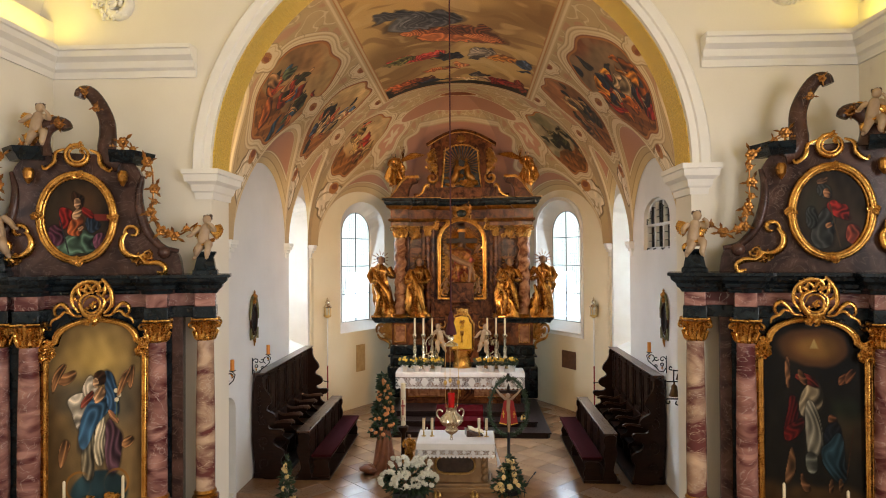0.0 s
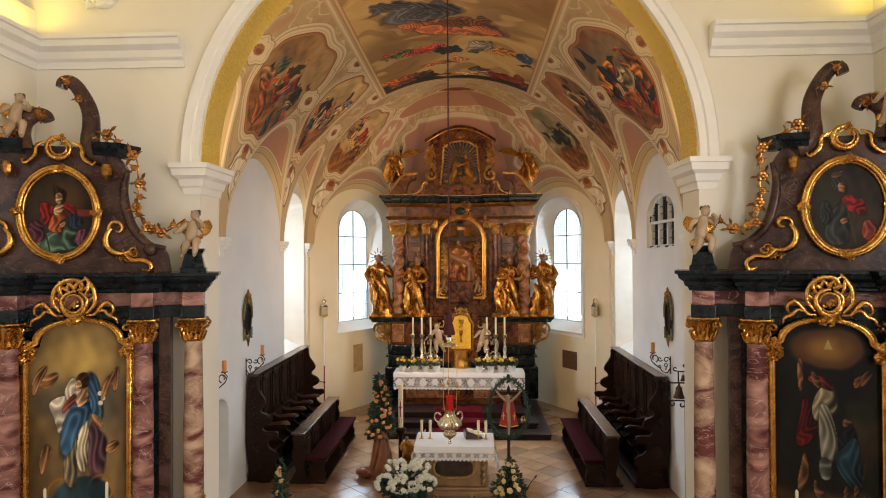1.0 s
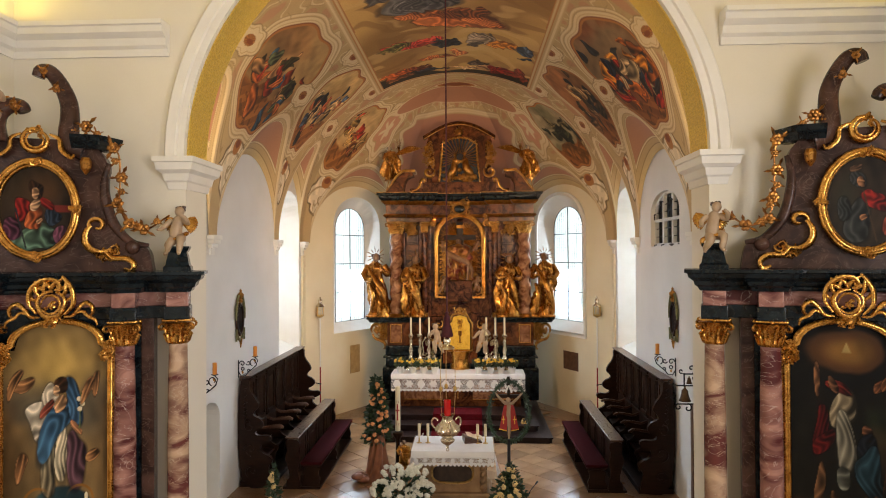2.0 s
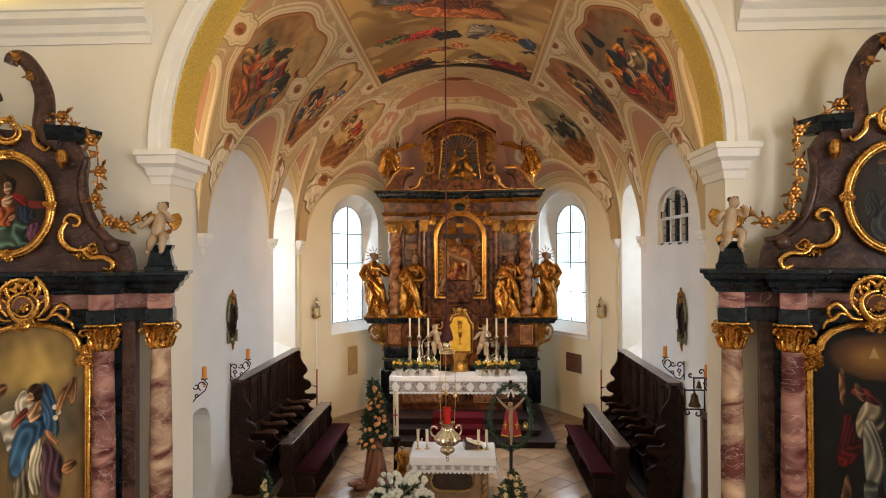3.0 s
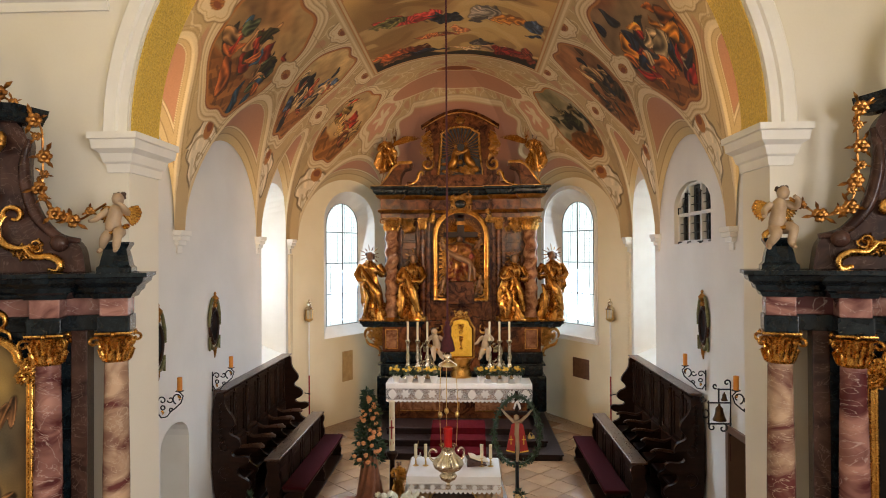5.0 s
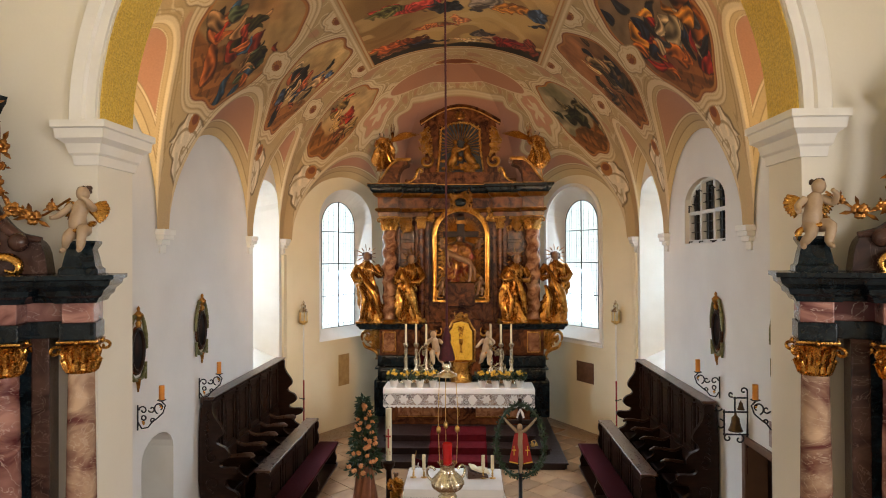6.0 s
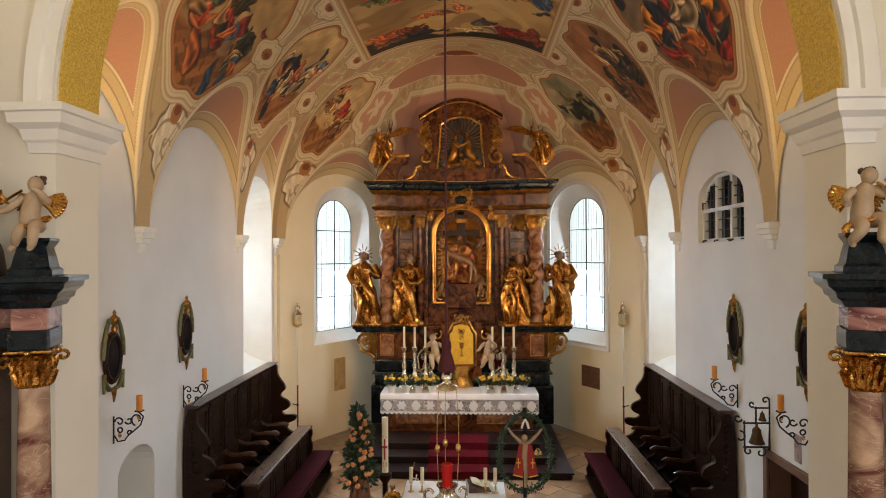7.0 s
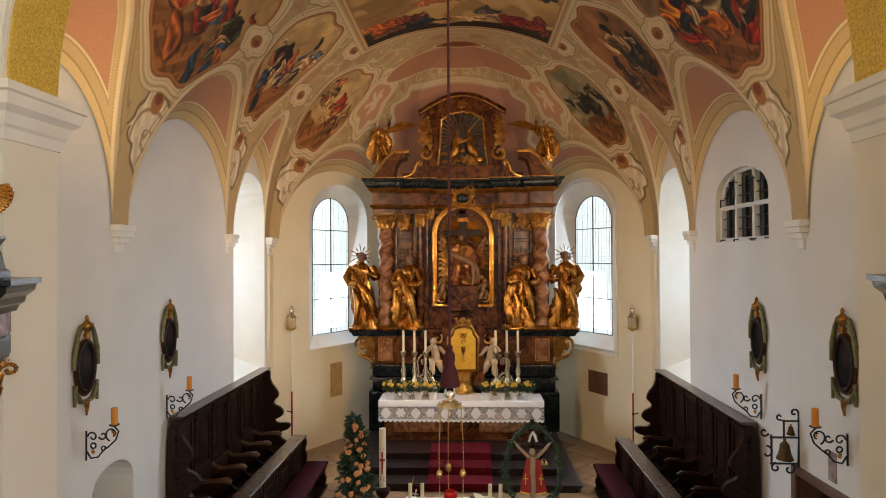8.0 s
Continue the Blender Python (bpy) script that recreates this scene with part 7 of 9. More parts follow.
def rose(c, r, seed):
    """A gilded blossom: a whorl of petals round a bud."""
    bm = bmesh.new()
    rr = random.Random(seed)
    ball(bm, Vector(c) + Vector((0, -0.25 * r, 0)), r * 0.42, (1, 1, 1), 1)
    for i in range(6):
        a = 2 * math.pi * i / 6 + rr.uniform(-0.2, 0.2)
        d = Vector((math.cos(a), 0, math.sin(a)))
        ball(bm, Vector(c) + d * r * 0.55, r * 0.46, (1, 0.55, 1), 1)
    turn = rr.uniform(0, 6.28)
    for i in range(3):
        a = turn + i * 2.1 + rr.uniform(-0.5, 0.5)
        d, e = Vector((math.cos(a), 0, math.sin(a))), rr.uniform(1.6, 2.2)
        tube(bm, [Vector(c) + d * r * 0.6, Vector(c) + d * r * 0.7 * e + Vector((0, -0.25 * r, 0)), Vector(c) + d * r * e], [r * 0.12, r * 0.34, r * 0.03], 5, None, 0.4)
    return bm


def side_altar(m, sx, kind, label):
    """Altar against the arch wall; sx = +1 has its long wing on local +x, -1 mirrored. Front at local -y."""
    ob = thing("side_altar", m, label, "altar", "side altars")
    X = lambda a: a * sx
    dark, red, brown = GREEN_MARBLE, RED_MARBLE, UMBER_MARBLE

    def b(name, mat, *boxes, parent=ob, label="", bevel=0.012):
        bm = bmesh.new()
        for x0, y0, z0, x1, y1, z1 in boxes:
            box(bm, min(X(x0), X(x1)), y0, z0, max(X(x0), X(x1)), y1, z1, bevel)
        return part(name, bm, mat, parent, label)

    b("mensa", red, (-0.95, -0.75, -0.3, 0.95, 0.1, 0.72))
    b("mensa_slab", dark, (-1.05, -0.85, 0.72, 1.05, 0.15, 0.80))
    b("predella", dark, (-1.05, -0.18, 0.80, 1.30, 0.42, 1.30))
    b("back_board", dark, (-1.10, 0.16, 1.3, 0.86, 0.40, 3.66))
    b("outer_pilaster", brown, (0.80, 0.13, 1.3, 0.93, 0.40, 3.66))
    for x, y, mat in ((-0.66, 0.0, RED_MARBLE), (0.66, 0.0, RED_MARBLE), (1.19, 0.02, BUFF_MARBLE), (-0.99, 0.12, RED_MARBLE)):
        b("column_pedestal", red, (x - 0.15, y - 0.15, 1.0, x + 0.15, y + 0.15, 1.45))
        column(ob, X(x), y, 1.45, 3.63, 0.112, mat, 0.27, False, "polished veined marble column")
        b("impost_block", dark, (x - 0.13, y - 0.13, 3.63, x + 0.13, y + 0.2, 3.77))
        b("frieze_block", red, (x - 0.115, y - 0.115, 3.77, x + 0.115, y + 0.2, 3.93))
    b("architrave", dark, (-1.1, 0.10, 3.63, 1.27, 0.40, 3.77))
    b("frieze", red, (-1.1, 0.12, 3.77, 1.27, 0.40, 3.93))
    plan = [(-1.22, 0.3), (-1.22, -0.03), (-0.83, -0.03), (-0.83, -0.13), (-0.51, -0.13), (-0.46, 0.02), (0.46, 0.02), (0.51, -0.13), (0.83, -0.13), (0.86, 0.0), (1.03, 0.0), (1.03, -0.12), (1.33, -0.12), (1.33, 0.3)]
    plan = [(X(x), y) for x, y in plan]
    if sx < 0:
        plan = plan[::-1]
    bm = bmesh.new()
    cornice(bm, plan, [(-0.3, 3.93), (0.0, 3.93), (0.02, 3.97), (0.05, 3.99), (0.06, 4.03), (0.11, 4.07), (0.12, 4.11), (0.15, 4.12), (0.15, 4.155), (-0.3, 4.16)])
    part("cornice", bm, dark, ob, "black marbled cornice")
    b("cornice_infill", dark, (-1.1, 0.0, 3.94, 1.22, 0.40, 4.15))
    # altar picture and its gilded frame
    arch = lambda u: 0.80 + 0.20 * np.sqrt(np.clip(1 - (u / 0.8) ** 2, 0, 1)) * (np.abs(u) < 0.8) - 0.06 * smooth01(0.7, 0.8, np.abs(u))
    paint_panel("altar_painting", (-0.50, 0.50, 1.50, 3.62, lambda u, v: v < arch(u)), 120, 280, 0.10, (lambda f: (lambda u, v: f(u, v)))(big_canvas(kind)), ob, "dark oil painting with blue and white drapery" if kind == 0 else "dark oil painting with red and white drapery")
    bm = bmesh.new()
    fr = [(-0.42, 1.48), (-0.42, 3.28)] + [(-0.40 + 0.03 * i, 3.36 + 0.02 * math.sin(i)) for i in range(2)] + [(-0.34 * math.cos(math.pi * i / 16), 3.40 + 0.24 * math.sin(math.pi * i / 16)) for i in range(17)] + [(0.38, 3.36), (0.42, 3.28), (0.42, 1.48), (-0.42, 1.48)]
    tube(bm, [(x * 1.24, 0.06, z) for x, z in fr], 0.036, 8)
    tube(bm, [(x * 1.30, 0.05, z + 0.012) for x, z in fr], 0.016, 6)
    tube(bm, [(x * 1.17, 0.04, z - 0.01) for x, z in fr], 0.014, 6)
    part("picture_frame", bm, GOLD, ob, "carved gilded picture frame", 50)
    for k, (x0, z0, x1, z1) in enumerate(((-0.58, 3.18, -0.42, 3.46), (0.42, 3.18, 0.58, 3.46), (-0.34, 1.40, 0.34, 1.62))):
        bm = bmesh.new()
        leafwork(bm, x0, z0, x1, z1, 90 + k, 0.02, 12, 0.022)
        part("frame_ornament", bm, GOLD, ob, "", 50)
    # rocaille cartouche over the frame: an open ring with flame-like leaves and two side scrolls
    bm = bmesh.new()
    c_scroll(bm, [(0.125 * math.cos(a) * (1 + 0.08 * math.sin(3 * a)), -0.14, 3.83 + 0.135 * math.sin(a)) for a in [radians(80 + 350 * k / 30) for k in range(31)]], 0.028)
    c_scroll(bm, [(0.085 * math.cos(a), -0.16, 3.83 + 0.095 * math.sin(a)) for a in [radians(-150 + 330 * k / 24) for k in range(25)]], 0.016)
    for s in (-1, 1):
        c_scroll(bm, [(s * x, -0.12, z) for x, z in ((0.11, 3.70), (0.19, 3.71), (0.25, 3.79), (0.31, 3.84), (0.37, 3.80), (0.375, 3.73), (0.34, 3.70))], 0.024)
        c_scroll(bm, [(s * x, -0.12, z) for x, z in ((0.20, 3.72), (0.28, 3.75), (0.33, 3.70), (0.40, 3.66), (0.42, 3.60))], 0.018)
        for k in range(5):
            a = radians(10 + 26 * k) if s > 0 else radians(170 - 26 * k)
            q = 0.24 + 0.035 * (k % 2)
            p0, p1, p2 = [(w * math.cos(a + d), -0.13 - 0.02 * (k % 2), 3.84 + w * math.sin(a + d)) for w, d in ((0.13, 0.0), (0.19, 0.15 * s), (q, 0.42 * s))]
            c_scroll(bm, [p0, p1, p2], 0.020)
    c_scroll(bm, [(x, -0.15, z) for x, z in ((-0.13, 3.74), (-0.20, 3.86), (-0.17, 4.00), (-0.06, 4.08), (0.05, 4.07), (0.08, 4.00), (0.03, 3.98))], 0.026)
    c_scroll(bm, [(x, -0.15, z) for x, z in ((0.12, 3.72), (0.20, 3.82), (0.20, 3.96), (0.15, 4.06), (0.10, 4.12))], 0.024)
    leafwork(bm, -0.10, 3.60, 0.10, 3.72, 44, -0.13, 7, 0.018)
    leafwork(bm, -0.06, 3.78, 0.06, 3.86, 45, -0.15, 4, 0.012)
    part("cartouche", bm, GOLD, ob, "gilded rocaille cartouche", 50)
    UX = X(-0.2)

    def upart(name, bm, mat, parent=None, label="", smooth=False):
        if parent is ob:
            bmesh.ops.translate(bm, vec=(UX, 0, 0), verts=bm.verts)
        return part(name, bm, mat, parent, label, smooth)

    def upanel(name, lim, nx, nz, y, colours, parent, label):
        return paint_panel(name, (lim[0] + UX, lim[1] + UX, *lim[2:]), nx, nz, y, colours, parent, label)

    # upper storey with sweeping sides
    half = [(1.12, 4.16), (1.08, 4.44), (0.90, 4.48), (0.74, 4.66), (0.66, 4.90), (0.64, 5.14), (0.68, 5.34), (0.58, 5.50), (0.40, 5.58), (0.0, 5.58)]
    half2 = half[::-1]
    for _ in range(2):
        out = [half2[0]]
        for p, q in zip(half2, half2[1:]):
            out += [(p[0] * 0.75 + q[0] * 0.25, p[1] * 0.75 + q[1] * 0.25), (p[0] * 0.25 + q[0] * 0.75, p[1] * 0.25 + q[1] * 0.75)]
        half2 = out + [half2[-1]]
    bm = bmesh.new()
    prism(bm, half2 + [(-x, z) for x, z in half2[::-1][:-1]], 0.12, 0.34)
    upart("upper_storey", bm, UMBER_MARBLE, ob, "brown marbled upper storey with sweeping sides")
    for s in (-1, 1):
        bm = bmesh.new()
        c_scroll(bm, [(s * x, 0.12, z) for x, z in half[1:7]], 0.05)
        ball(bm, (s * 0.92, 0.10, 4.42), 0.08, (1, 0.8, 1), 2)
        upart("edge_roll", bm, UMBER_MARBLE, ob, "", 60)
        # broken dark cornice piece and crowning scroll
        bm = bmesh.new()
        cornice(bm, [(s * 0.34, 0.02), (s * 0.58, 0.02), (s * 0.74, 0.26)][::(1 if s > 0 else -1)], [(-0.12, 5.48), (0.0, 5.48), (0.03, 5.53), (0.06, 5.56), (0.08, 5.62), (-0.12, 5.63)])
        upart("cornice_piece", bm, dark, ob)
        bm = bmesh.new()
        pts = [(s * x, 0.14, z) for x, z in ((0.44, 5.48), (0.34, 5.52), (0.29, 5.64), (0.30, 5.80), (0.29, 5.98), (0.22, 6.16), (0.12, 6.30), (0.03, 6.31), (0.0, 6.24))] if s * sx > 0 else [(s * x, 0.14, z) for x, z in ((0.38, 5.52), (0.40, 5.70), (0.36, 5.84), (0.26, 5.92), (0.16, 5.92), (0.12, 5.86))]
        pts = eased(pts)
        tube(bm, pts, [0.115 - 0.06 * i / len(pts) for i in range(len(pts))], 12, None, 1.1)
        tube(bm, [(p[0] + 0.012 * s, p[1] - 0.085 + 0.05 * i / len(pts), p[2]) for i, p in enumerate(pts)], [0.022 - 0.01 * i / len(pts) for i in range(len(pts))], 6)
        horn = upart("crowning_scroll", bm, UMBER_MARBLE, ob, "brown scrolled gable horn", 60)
        # gilded sprays climbing the horn
        for k, f in enumerate((0.30, 0.62, 0.92)):
            q = pts[int(f * (len(pts) - 1))]
            upart("gilt_spray", rose((q[0] + UX + 0.05 * s * (-1) ** k, q[1] - 0.07, q[2]), 0.045 + 0.008 * (k % 2), 70 + k), COPPER_GILT, horn)
        bm = bmesh.new()
        c_scroll(bm, [(s * p[0], 0.06, p[2]) for p in spiral(0.62, 4.52, 0.17, 0.15, 125, 300, 14)], 0.036)
        c_scroll(bm, [(s * p[0], 0.06, p[2]) for p in spiral(0.58, 4.66, 0.09, 0.03, 200, -120, 14)], 0.028)
        c_scroll(bm, [(s * x, 0.05, z) for x, z in ((0.66, 4.38), (0.74, 4.30), (0.86, 4.30), (0.94, 4.24), (0.92, 4.17), (0.84, 4.19))], 0.032)
        leafwork(bm, s * 0.52, 4.26, s * 0.82, 4.44, 61, 0.09, 6, 0.016)
        upart("gilt_scroll", bm, GOLD, ob, "", 50)
        # garland of gilded roses down the side
        bm = bmesh.new()
        gp = [(s * x, 0.06, z) for x, z in ((0.46, 5.72), (0.76, 5.50), (0.80, 5.18), (0.80, 4.90), (0.88, 4.68), (1.06, 4.62), (1.30, 4.78))]
        tube(bm, eased(gp), 0.010, 5)
        g = upart("garland", bm, COPPER_GILT, ob, "gilded garland of roses")
        for k, p in enumerate(gp[:-1]):
            for d in (0.0, 0.35 + 0.1 * (k % 3)):
                q = [p[i] * (1 - d) + gp[k + 1][i] * d for i in range(3)]
                upart("blossom", rose((q[0] + UX + 0.02 * (-1) ** k, q[1] - 0.03, q[2]), 0.042 if d else 0.068, 3 * k + int(9 * d)), COPPER_GILT, g)
        upart("finial_drop", lathe(bmesh.new(), [(0.01, 5.20), (0.05, 5.26), (0.06, 5.34), (0.04, 5.38)], 10, Matrix.Translation((s * 0.48, 0.02, 0))), OLD_GOLD, ob)
    bm = bmesh.new()
    c_scroll(bm, spiral(0.0, 5.55, 0.13, 0.11, 60, 420, 22, 0.06), 0.028)
    c_scroll(bm, spiral(0.0, 5.55, 0.085, 0.075, 100, 400, 18, 0.05), 0.014)
    leafwork(bm, -0.09, 5.59, 0.09, 5.71, 19, 0.07, 5, 0.016)
    for s in (-1, 1):
        c_scroll(bm, [(s * x, 0.06, z) for x, z in ((0.13, 5.62), (0.22, 5.57), (0.24, 5.46), (0.33, 5.38), (0.36, 5.42))], 0.026)
    upart("crest", bm, GOLD, ob, "gilded rocaille crest", 50)
    # oval picture
    upanel("oval_painting", (-0.345, 0.345, 4.36, 5.29, lambda u, v: u * u + v * v < 0.98), 110, 140, 0.085, oval_canvas(kind), ob, "dark oval oil painting")
    bm = bmesh.new()
    for r, y, t in ((0.99, 0.07, 0.022), (1.12, 0.05, 0.026), (1.055, 0.04, 0.026)):
        tube(bm, [(0.355 * r * math.cos(a), y, 4.825 + 0.475 * (1 + (r - 1) * 0.75) * math.sin(a)) for a in [2 * math.pi * i / 48 for i in range(49)]], t, 8)
    for a in (0, 90, 180, 270):
        c, s = math.cos(radians(a)), math.sin(radians(a))
        leafwork(bm, 0.385 * c - 0.07, 4.825 + 0.50 * s - 0.05, 0.385 * c + 0.07, 4.825 + 0.50 * s + 0.05, a, 0.03, 6, 0.014)
    upart("oval_frame", bm, GOLD, ob, "gilded oval frame", 50)
    # pedestals for the cherubs
    for x in (1.19, -0.99):
        bm = bmesh.new()
        lathe(bm, [(0.20, 4.155), (0.20, 4.20), (0.17, 4.22), (0.15, 4.30), (0.13, 4.36), (0.17, 4.41), (0.17, 4.43)], 4, Matrix.Translation((X(x), 0.05, 0)) @ pose(0, 0, 0, 0, 0, 45))
        part("pedestal", bm, dark, ob)
    mm = m
    putto(mm @ pose(X(1.19), 0.0, 4.33, 0, 0, -sx * 15), 0.56, 60 + kind, "pale carved cherub with gilded wings on a black pedestal")
    putto(mm @ pose(X(-0.99), -0.02, 4.36, 0, 0, sx * 20), 0.66, 62 + kind, "pale carved cherub seated beside the oval painting")
    putto(mm @ pose(X(-0.60), 0.05, 5.62, 0, 0, sx * 10), 0.52, 64 + kind, "pale carved cherub with gilded wings on the gable")
    # candles on the predella
    for x in (-0.30, 0.30, 0.72, -0.72):
        c = thing("altar_candle", mm @ pose(X(x), -0.05, 1.30), "tall ivory candle on a brass holder", "candle", "side altar candles")
        bm = bmesh.new()
        lathe(bm, [(0.06, 0.0), (0.055, 0.02), (0.015, 0.05), (0.02, 0.12), (0.04, 0.15), (0.018, 0.16)], 14)
        part("holder", bm, BRASS, c, "", 50)
        bm = bmesh.new()
        lathe(bm, [(0.016, 0.15), (0.016, 0.52), (0.004, 0.54)], 12)
        part("candle", bm, WAX, c, "", 50)
    return ob


side_altar(pose(-4.02, 6.56, 0, 0, 0, 20), 1, 0, "black and red marbled baroque side altar with gilded ornament")
side_altar(pose(4.06, 6.56, 0, 0, 0, -20), -1, 1, "black and red marbled baroque side altar with gilded ornament")


# ---- sanctuary furnishings ----
def candle(m, h, r, holder_h, mat, label, group="", metal=None):
    c = thing("candlestick", m, label, "candlestick", group)
    bm = bmesh.new()
    k = holder_h
    lathe(bm, [(0.16 * k + 0.03, 0), (0.15 * k + 0.028, 0.03 * k), (0.05 * k + 0.01, 0.10 * k), (0.03 * k + 0.008, 0.2 * k), (0.07 * k + 0.01, 0.30 * k), (0.03 * k + 0.008, 0.40 * k), (0.06 * k + 0.008, 0.55 * k), (0.025 * k + 0.008, 0.66 * k), (0.05 * k, 0.8 * k), (0.03 * k + 0.006, 0.88 * k), (0.055 * k + 0.022, 0.95 * k), (0.05 * k + 0.02, k), (r, k)], 18)
    part("holder", bm, metal or BRASS, c, "", 45)
    bm = bmesh.new()
    lathe(bm, [(r, k), (r, k + h), (r * 0.3, k + h + 0.006)], 16)
    s = part("candle", bm, mat, c, "", 45)
    bm = bmesh.new()
    tube(bm, [(0, 0, k + h), (0.002, 0, k + h + 0.02)], 0.003, 5)
    part("wick", bm, LEAD, s)
    return c


def foliage(bm, centre, spread, n, seed, size=0.05, m=None):
    """Many small pointed leaves round a centre."""
    r = random.Random(seed)
    for i in range(n):
        d = Vector((r.gauss(0, 1), r.gauss(0, 1), r.gauss(0, 1))).normalized()
        p = Vector(centre) + Vector((d.x * spread[0], d.y * spread[1], d.z * spread[2])) * r.uniform(0.55, 1.0)
        out = (d + Vector((r.uniform(-.5, .5), r.uniform(-.5, .5), r.uniform(-.6, .4)))).normalized()
        side = out.orthogonal().normalized()
        side.rotate(Matrix.Rotation(r.uniform(0, 6.28), 3, out))
        s = size * r.uniform(0.7, 1.4)
        up = out.cross(side)
        v = [bm.verts.new(q) for q in (p, p + out * s * 0.5 + side * s * 0.22 + up * s * 0.05, p + out * s, p + out * s * 0.5 - side * s * 0.22 + up * s * 0.05)]
        bm.faces.new((v[0], v[1], v[2]))
        bm.faces.new((v[0], v[2], v[3]))


def blossom(c, r, seed, petals=9):
    bm = bmesh.new()
    rr = random.Random(seed)
    for ring, (k, rad, lift) in enumerate(((petals, 1.0, 0.0), (petals - 2, 0.7, 0.25), (4, 0.38, 0.45))):
        for i in range(k):
            a = 2 * math.pi * (i + 0.4 * ring) / k + rr.uniform(-.15, .15)
            d = Vector((math.cos(a), math.sin(a), lift))
            p = Vector(c) + Vector((0, 0, lift * r * 0.5))
            tube(bm, [p + d * r * 0.15, p + d * r * rad * 0.65 + Vector((0, 0, 0.15 * r)), p + d * r * rad], [r * 0.12, r * 0.40, r * 0.12], 5, None, 0.5)
    ball(bm, Vector(c) + Vector((0, 0, 0.2 * r)), r * 0.55, (1, 1, 0.8), 1)
    bmesh.ops.transform(bm, matrix=Matrix.Translation(c) @ pose(0, 0, 0, 55 + rr.uniform(-20, 20), 0, rr.uniform(-30, 30)) @ Matrix.Translation(-Vector(c)), verts=bm.verts)
    return bm


# flowers, candles on the high altar
for i, x in enumerate((-1.49, -1.17, -0.89, -0.59, 0.54, 0.84, 1.11, 1.39)):
    f = thing("potted_flower", pose(AX - 0.05 + x, 16.09, 1.265) @ Matrix.Scale(1.3, 4), "yellow flowers in a small white pot on the cloth", "potted plant", "altar flower pots")
    bm = bmesh.new()
    lathe(bm, [(0.055, 0.0), (0.075, 0.12), (0.082, 0.13), (0.07, 0.125)], 18)
    part("pot", bm, POT, f, "", 45)
    bm = bmesh.new()
    foliage(bm, (0, 0, 0.21), (0.115, 0.09, 0.07), 160, i, 0.05)
    tagged(part("leaves", bm, LEAF, f), kind="stuff")
    r = random.Random(i)
    for k in range(11):
        a, q = r.uniform(0, 6.28), r.uniform(0.0, 0.12)
        part("blossom", blossom((q * math.cos(a), q * math.sin(a) * 0.9 - 0.01, 0.25 + r.uniform(-0.02, 0.03)), 0.030, k, 6), YELLOW, f)
for x in (-1.30, -1.06, -0.82, 0.70, 0.94, 1.18):
    candle(pose(AX + x, 16.52, 1.30), 0.44, 0.024, 0.92, WAX, "tall silver candlestick with an ivory candle", "high altar candlesticks", SILVER)
for sx in (-1, 1):
    b2 = thing("reliquary", pose(AX + sx * 0.86, 16.66, 1.30), "silvered rocaille reliquary between the candlesticks", "reliquary", "reliquaries")
    bm = bmesh.new()
    prism(bm, side_profile([(-0.22, 0.0), (0.22, 0.0), (0.24, 0.22), (0.14, 0.36), (0.12, 0.66), (0.04, 0.82), (-0.04, 0.82), (-0.12, 0.66), (-0.14, 0.36), (-0.24, 0.22)]), 0.0, 0.04)
    part("back_plate", bm, RED_CLOTH, b2)
    bm = bmesh.new()
    for a in (-1, 1):
        c_scroll(bm, [(a * x, -0.01, z) for x, z in ((0.05, 0.84), (0.14, 0.66), (0.12, 0.42), (0.20, 0.28), (0.26, 0.12), (0.20, 0.02), (0.14, 0.08))], 0.03)
    leafwork(bm, -0.22, 0.0, 0.22, 0.40, 7, -0.02, 24, 0.02)
    leafwork(bm, -0.08, 0.6, 0.08, 0.84, 8, -0.02, 8, 0.018)
    part("rocaille", bm, SILVER, b2, "", 50)

# people's altar
FX, FY = 0.0, 10.98
BROWN_STONE = material("brown_gold_stone", (0.34, 0.20, 0.085), (0.19, 0.10, 0.04), 0.45, 0.1, 5, 0.15)
table = thing("peoples_altar", pose(FX, FY, 0), "small brown altar block with an oval grille window", "altar")
bm = bmesh.new()
box(bm, -0.70, 0.0, 0.0, 0.72, 0.85, 0.10, 0.02)
box(bm, -0.66, 0.02, 0.10, 0.68, 0.82, 0.16, 0.02)
part("base", bm, BROWN_STONE, table)
bm = bmesh.new()
box(bm, -0.60, 0.08, 0.16, 0.62, 0.76, 0.86, 0.02)
part("body", bm, BROWN_STONE, table)
for x in (-0.53, 0.55):
    bm = bmesh.new()
    tube(bm, [(x + 0.02 * math.cos(i * 1.2), 0.06 + 0.02 * math.sin(i * 1.2), 0.18 + 0.66 * i / 30) for i in range(31)], 0.045, 8)
    part("twisted_column", bm, BROWN_STONE, table, "", 60)
ovl = [(0.36 * math.copysign(abs(math.cos(a)) ** 0.55, math.cos(a)) + 0.01, 0.50 + 0.17 * math.copysign(abs(math.sin(a)) ** 0.75, math.sin(a))) for a in [2 * math.pi * i / 40 for i in range(40)]]
bm = bmesh.new()
prism(bm, ovl, 0.06, 0.085)
part("grille_window", bm, material("dark_relic_glass", (0.020, 0.014, 0.012), (0.05, 0.03, 0.02), 0.2, 0, 9), table, "dark oval window")
bm = bmesh.new()
tube(bm, [(x, 0.06, z) for x, z in ovl + ovl[:1]], 0.022, 6)
part("window_moulding", bm, BRASS, table, "gilt oval moulding", 50)
bm = bmesh.new()
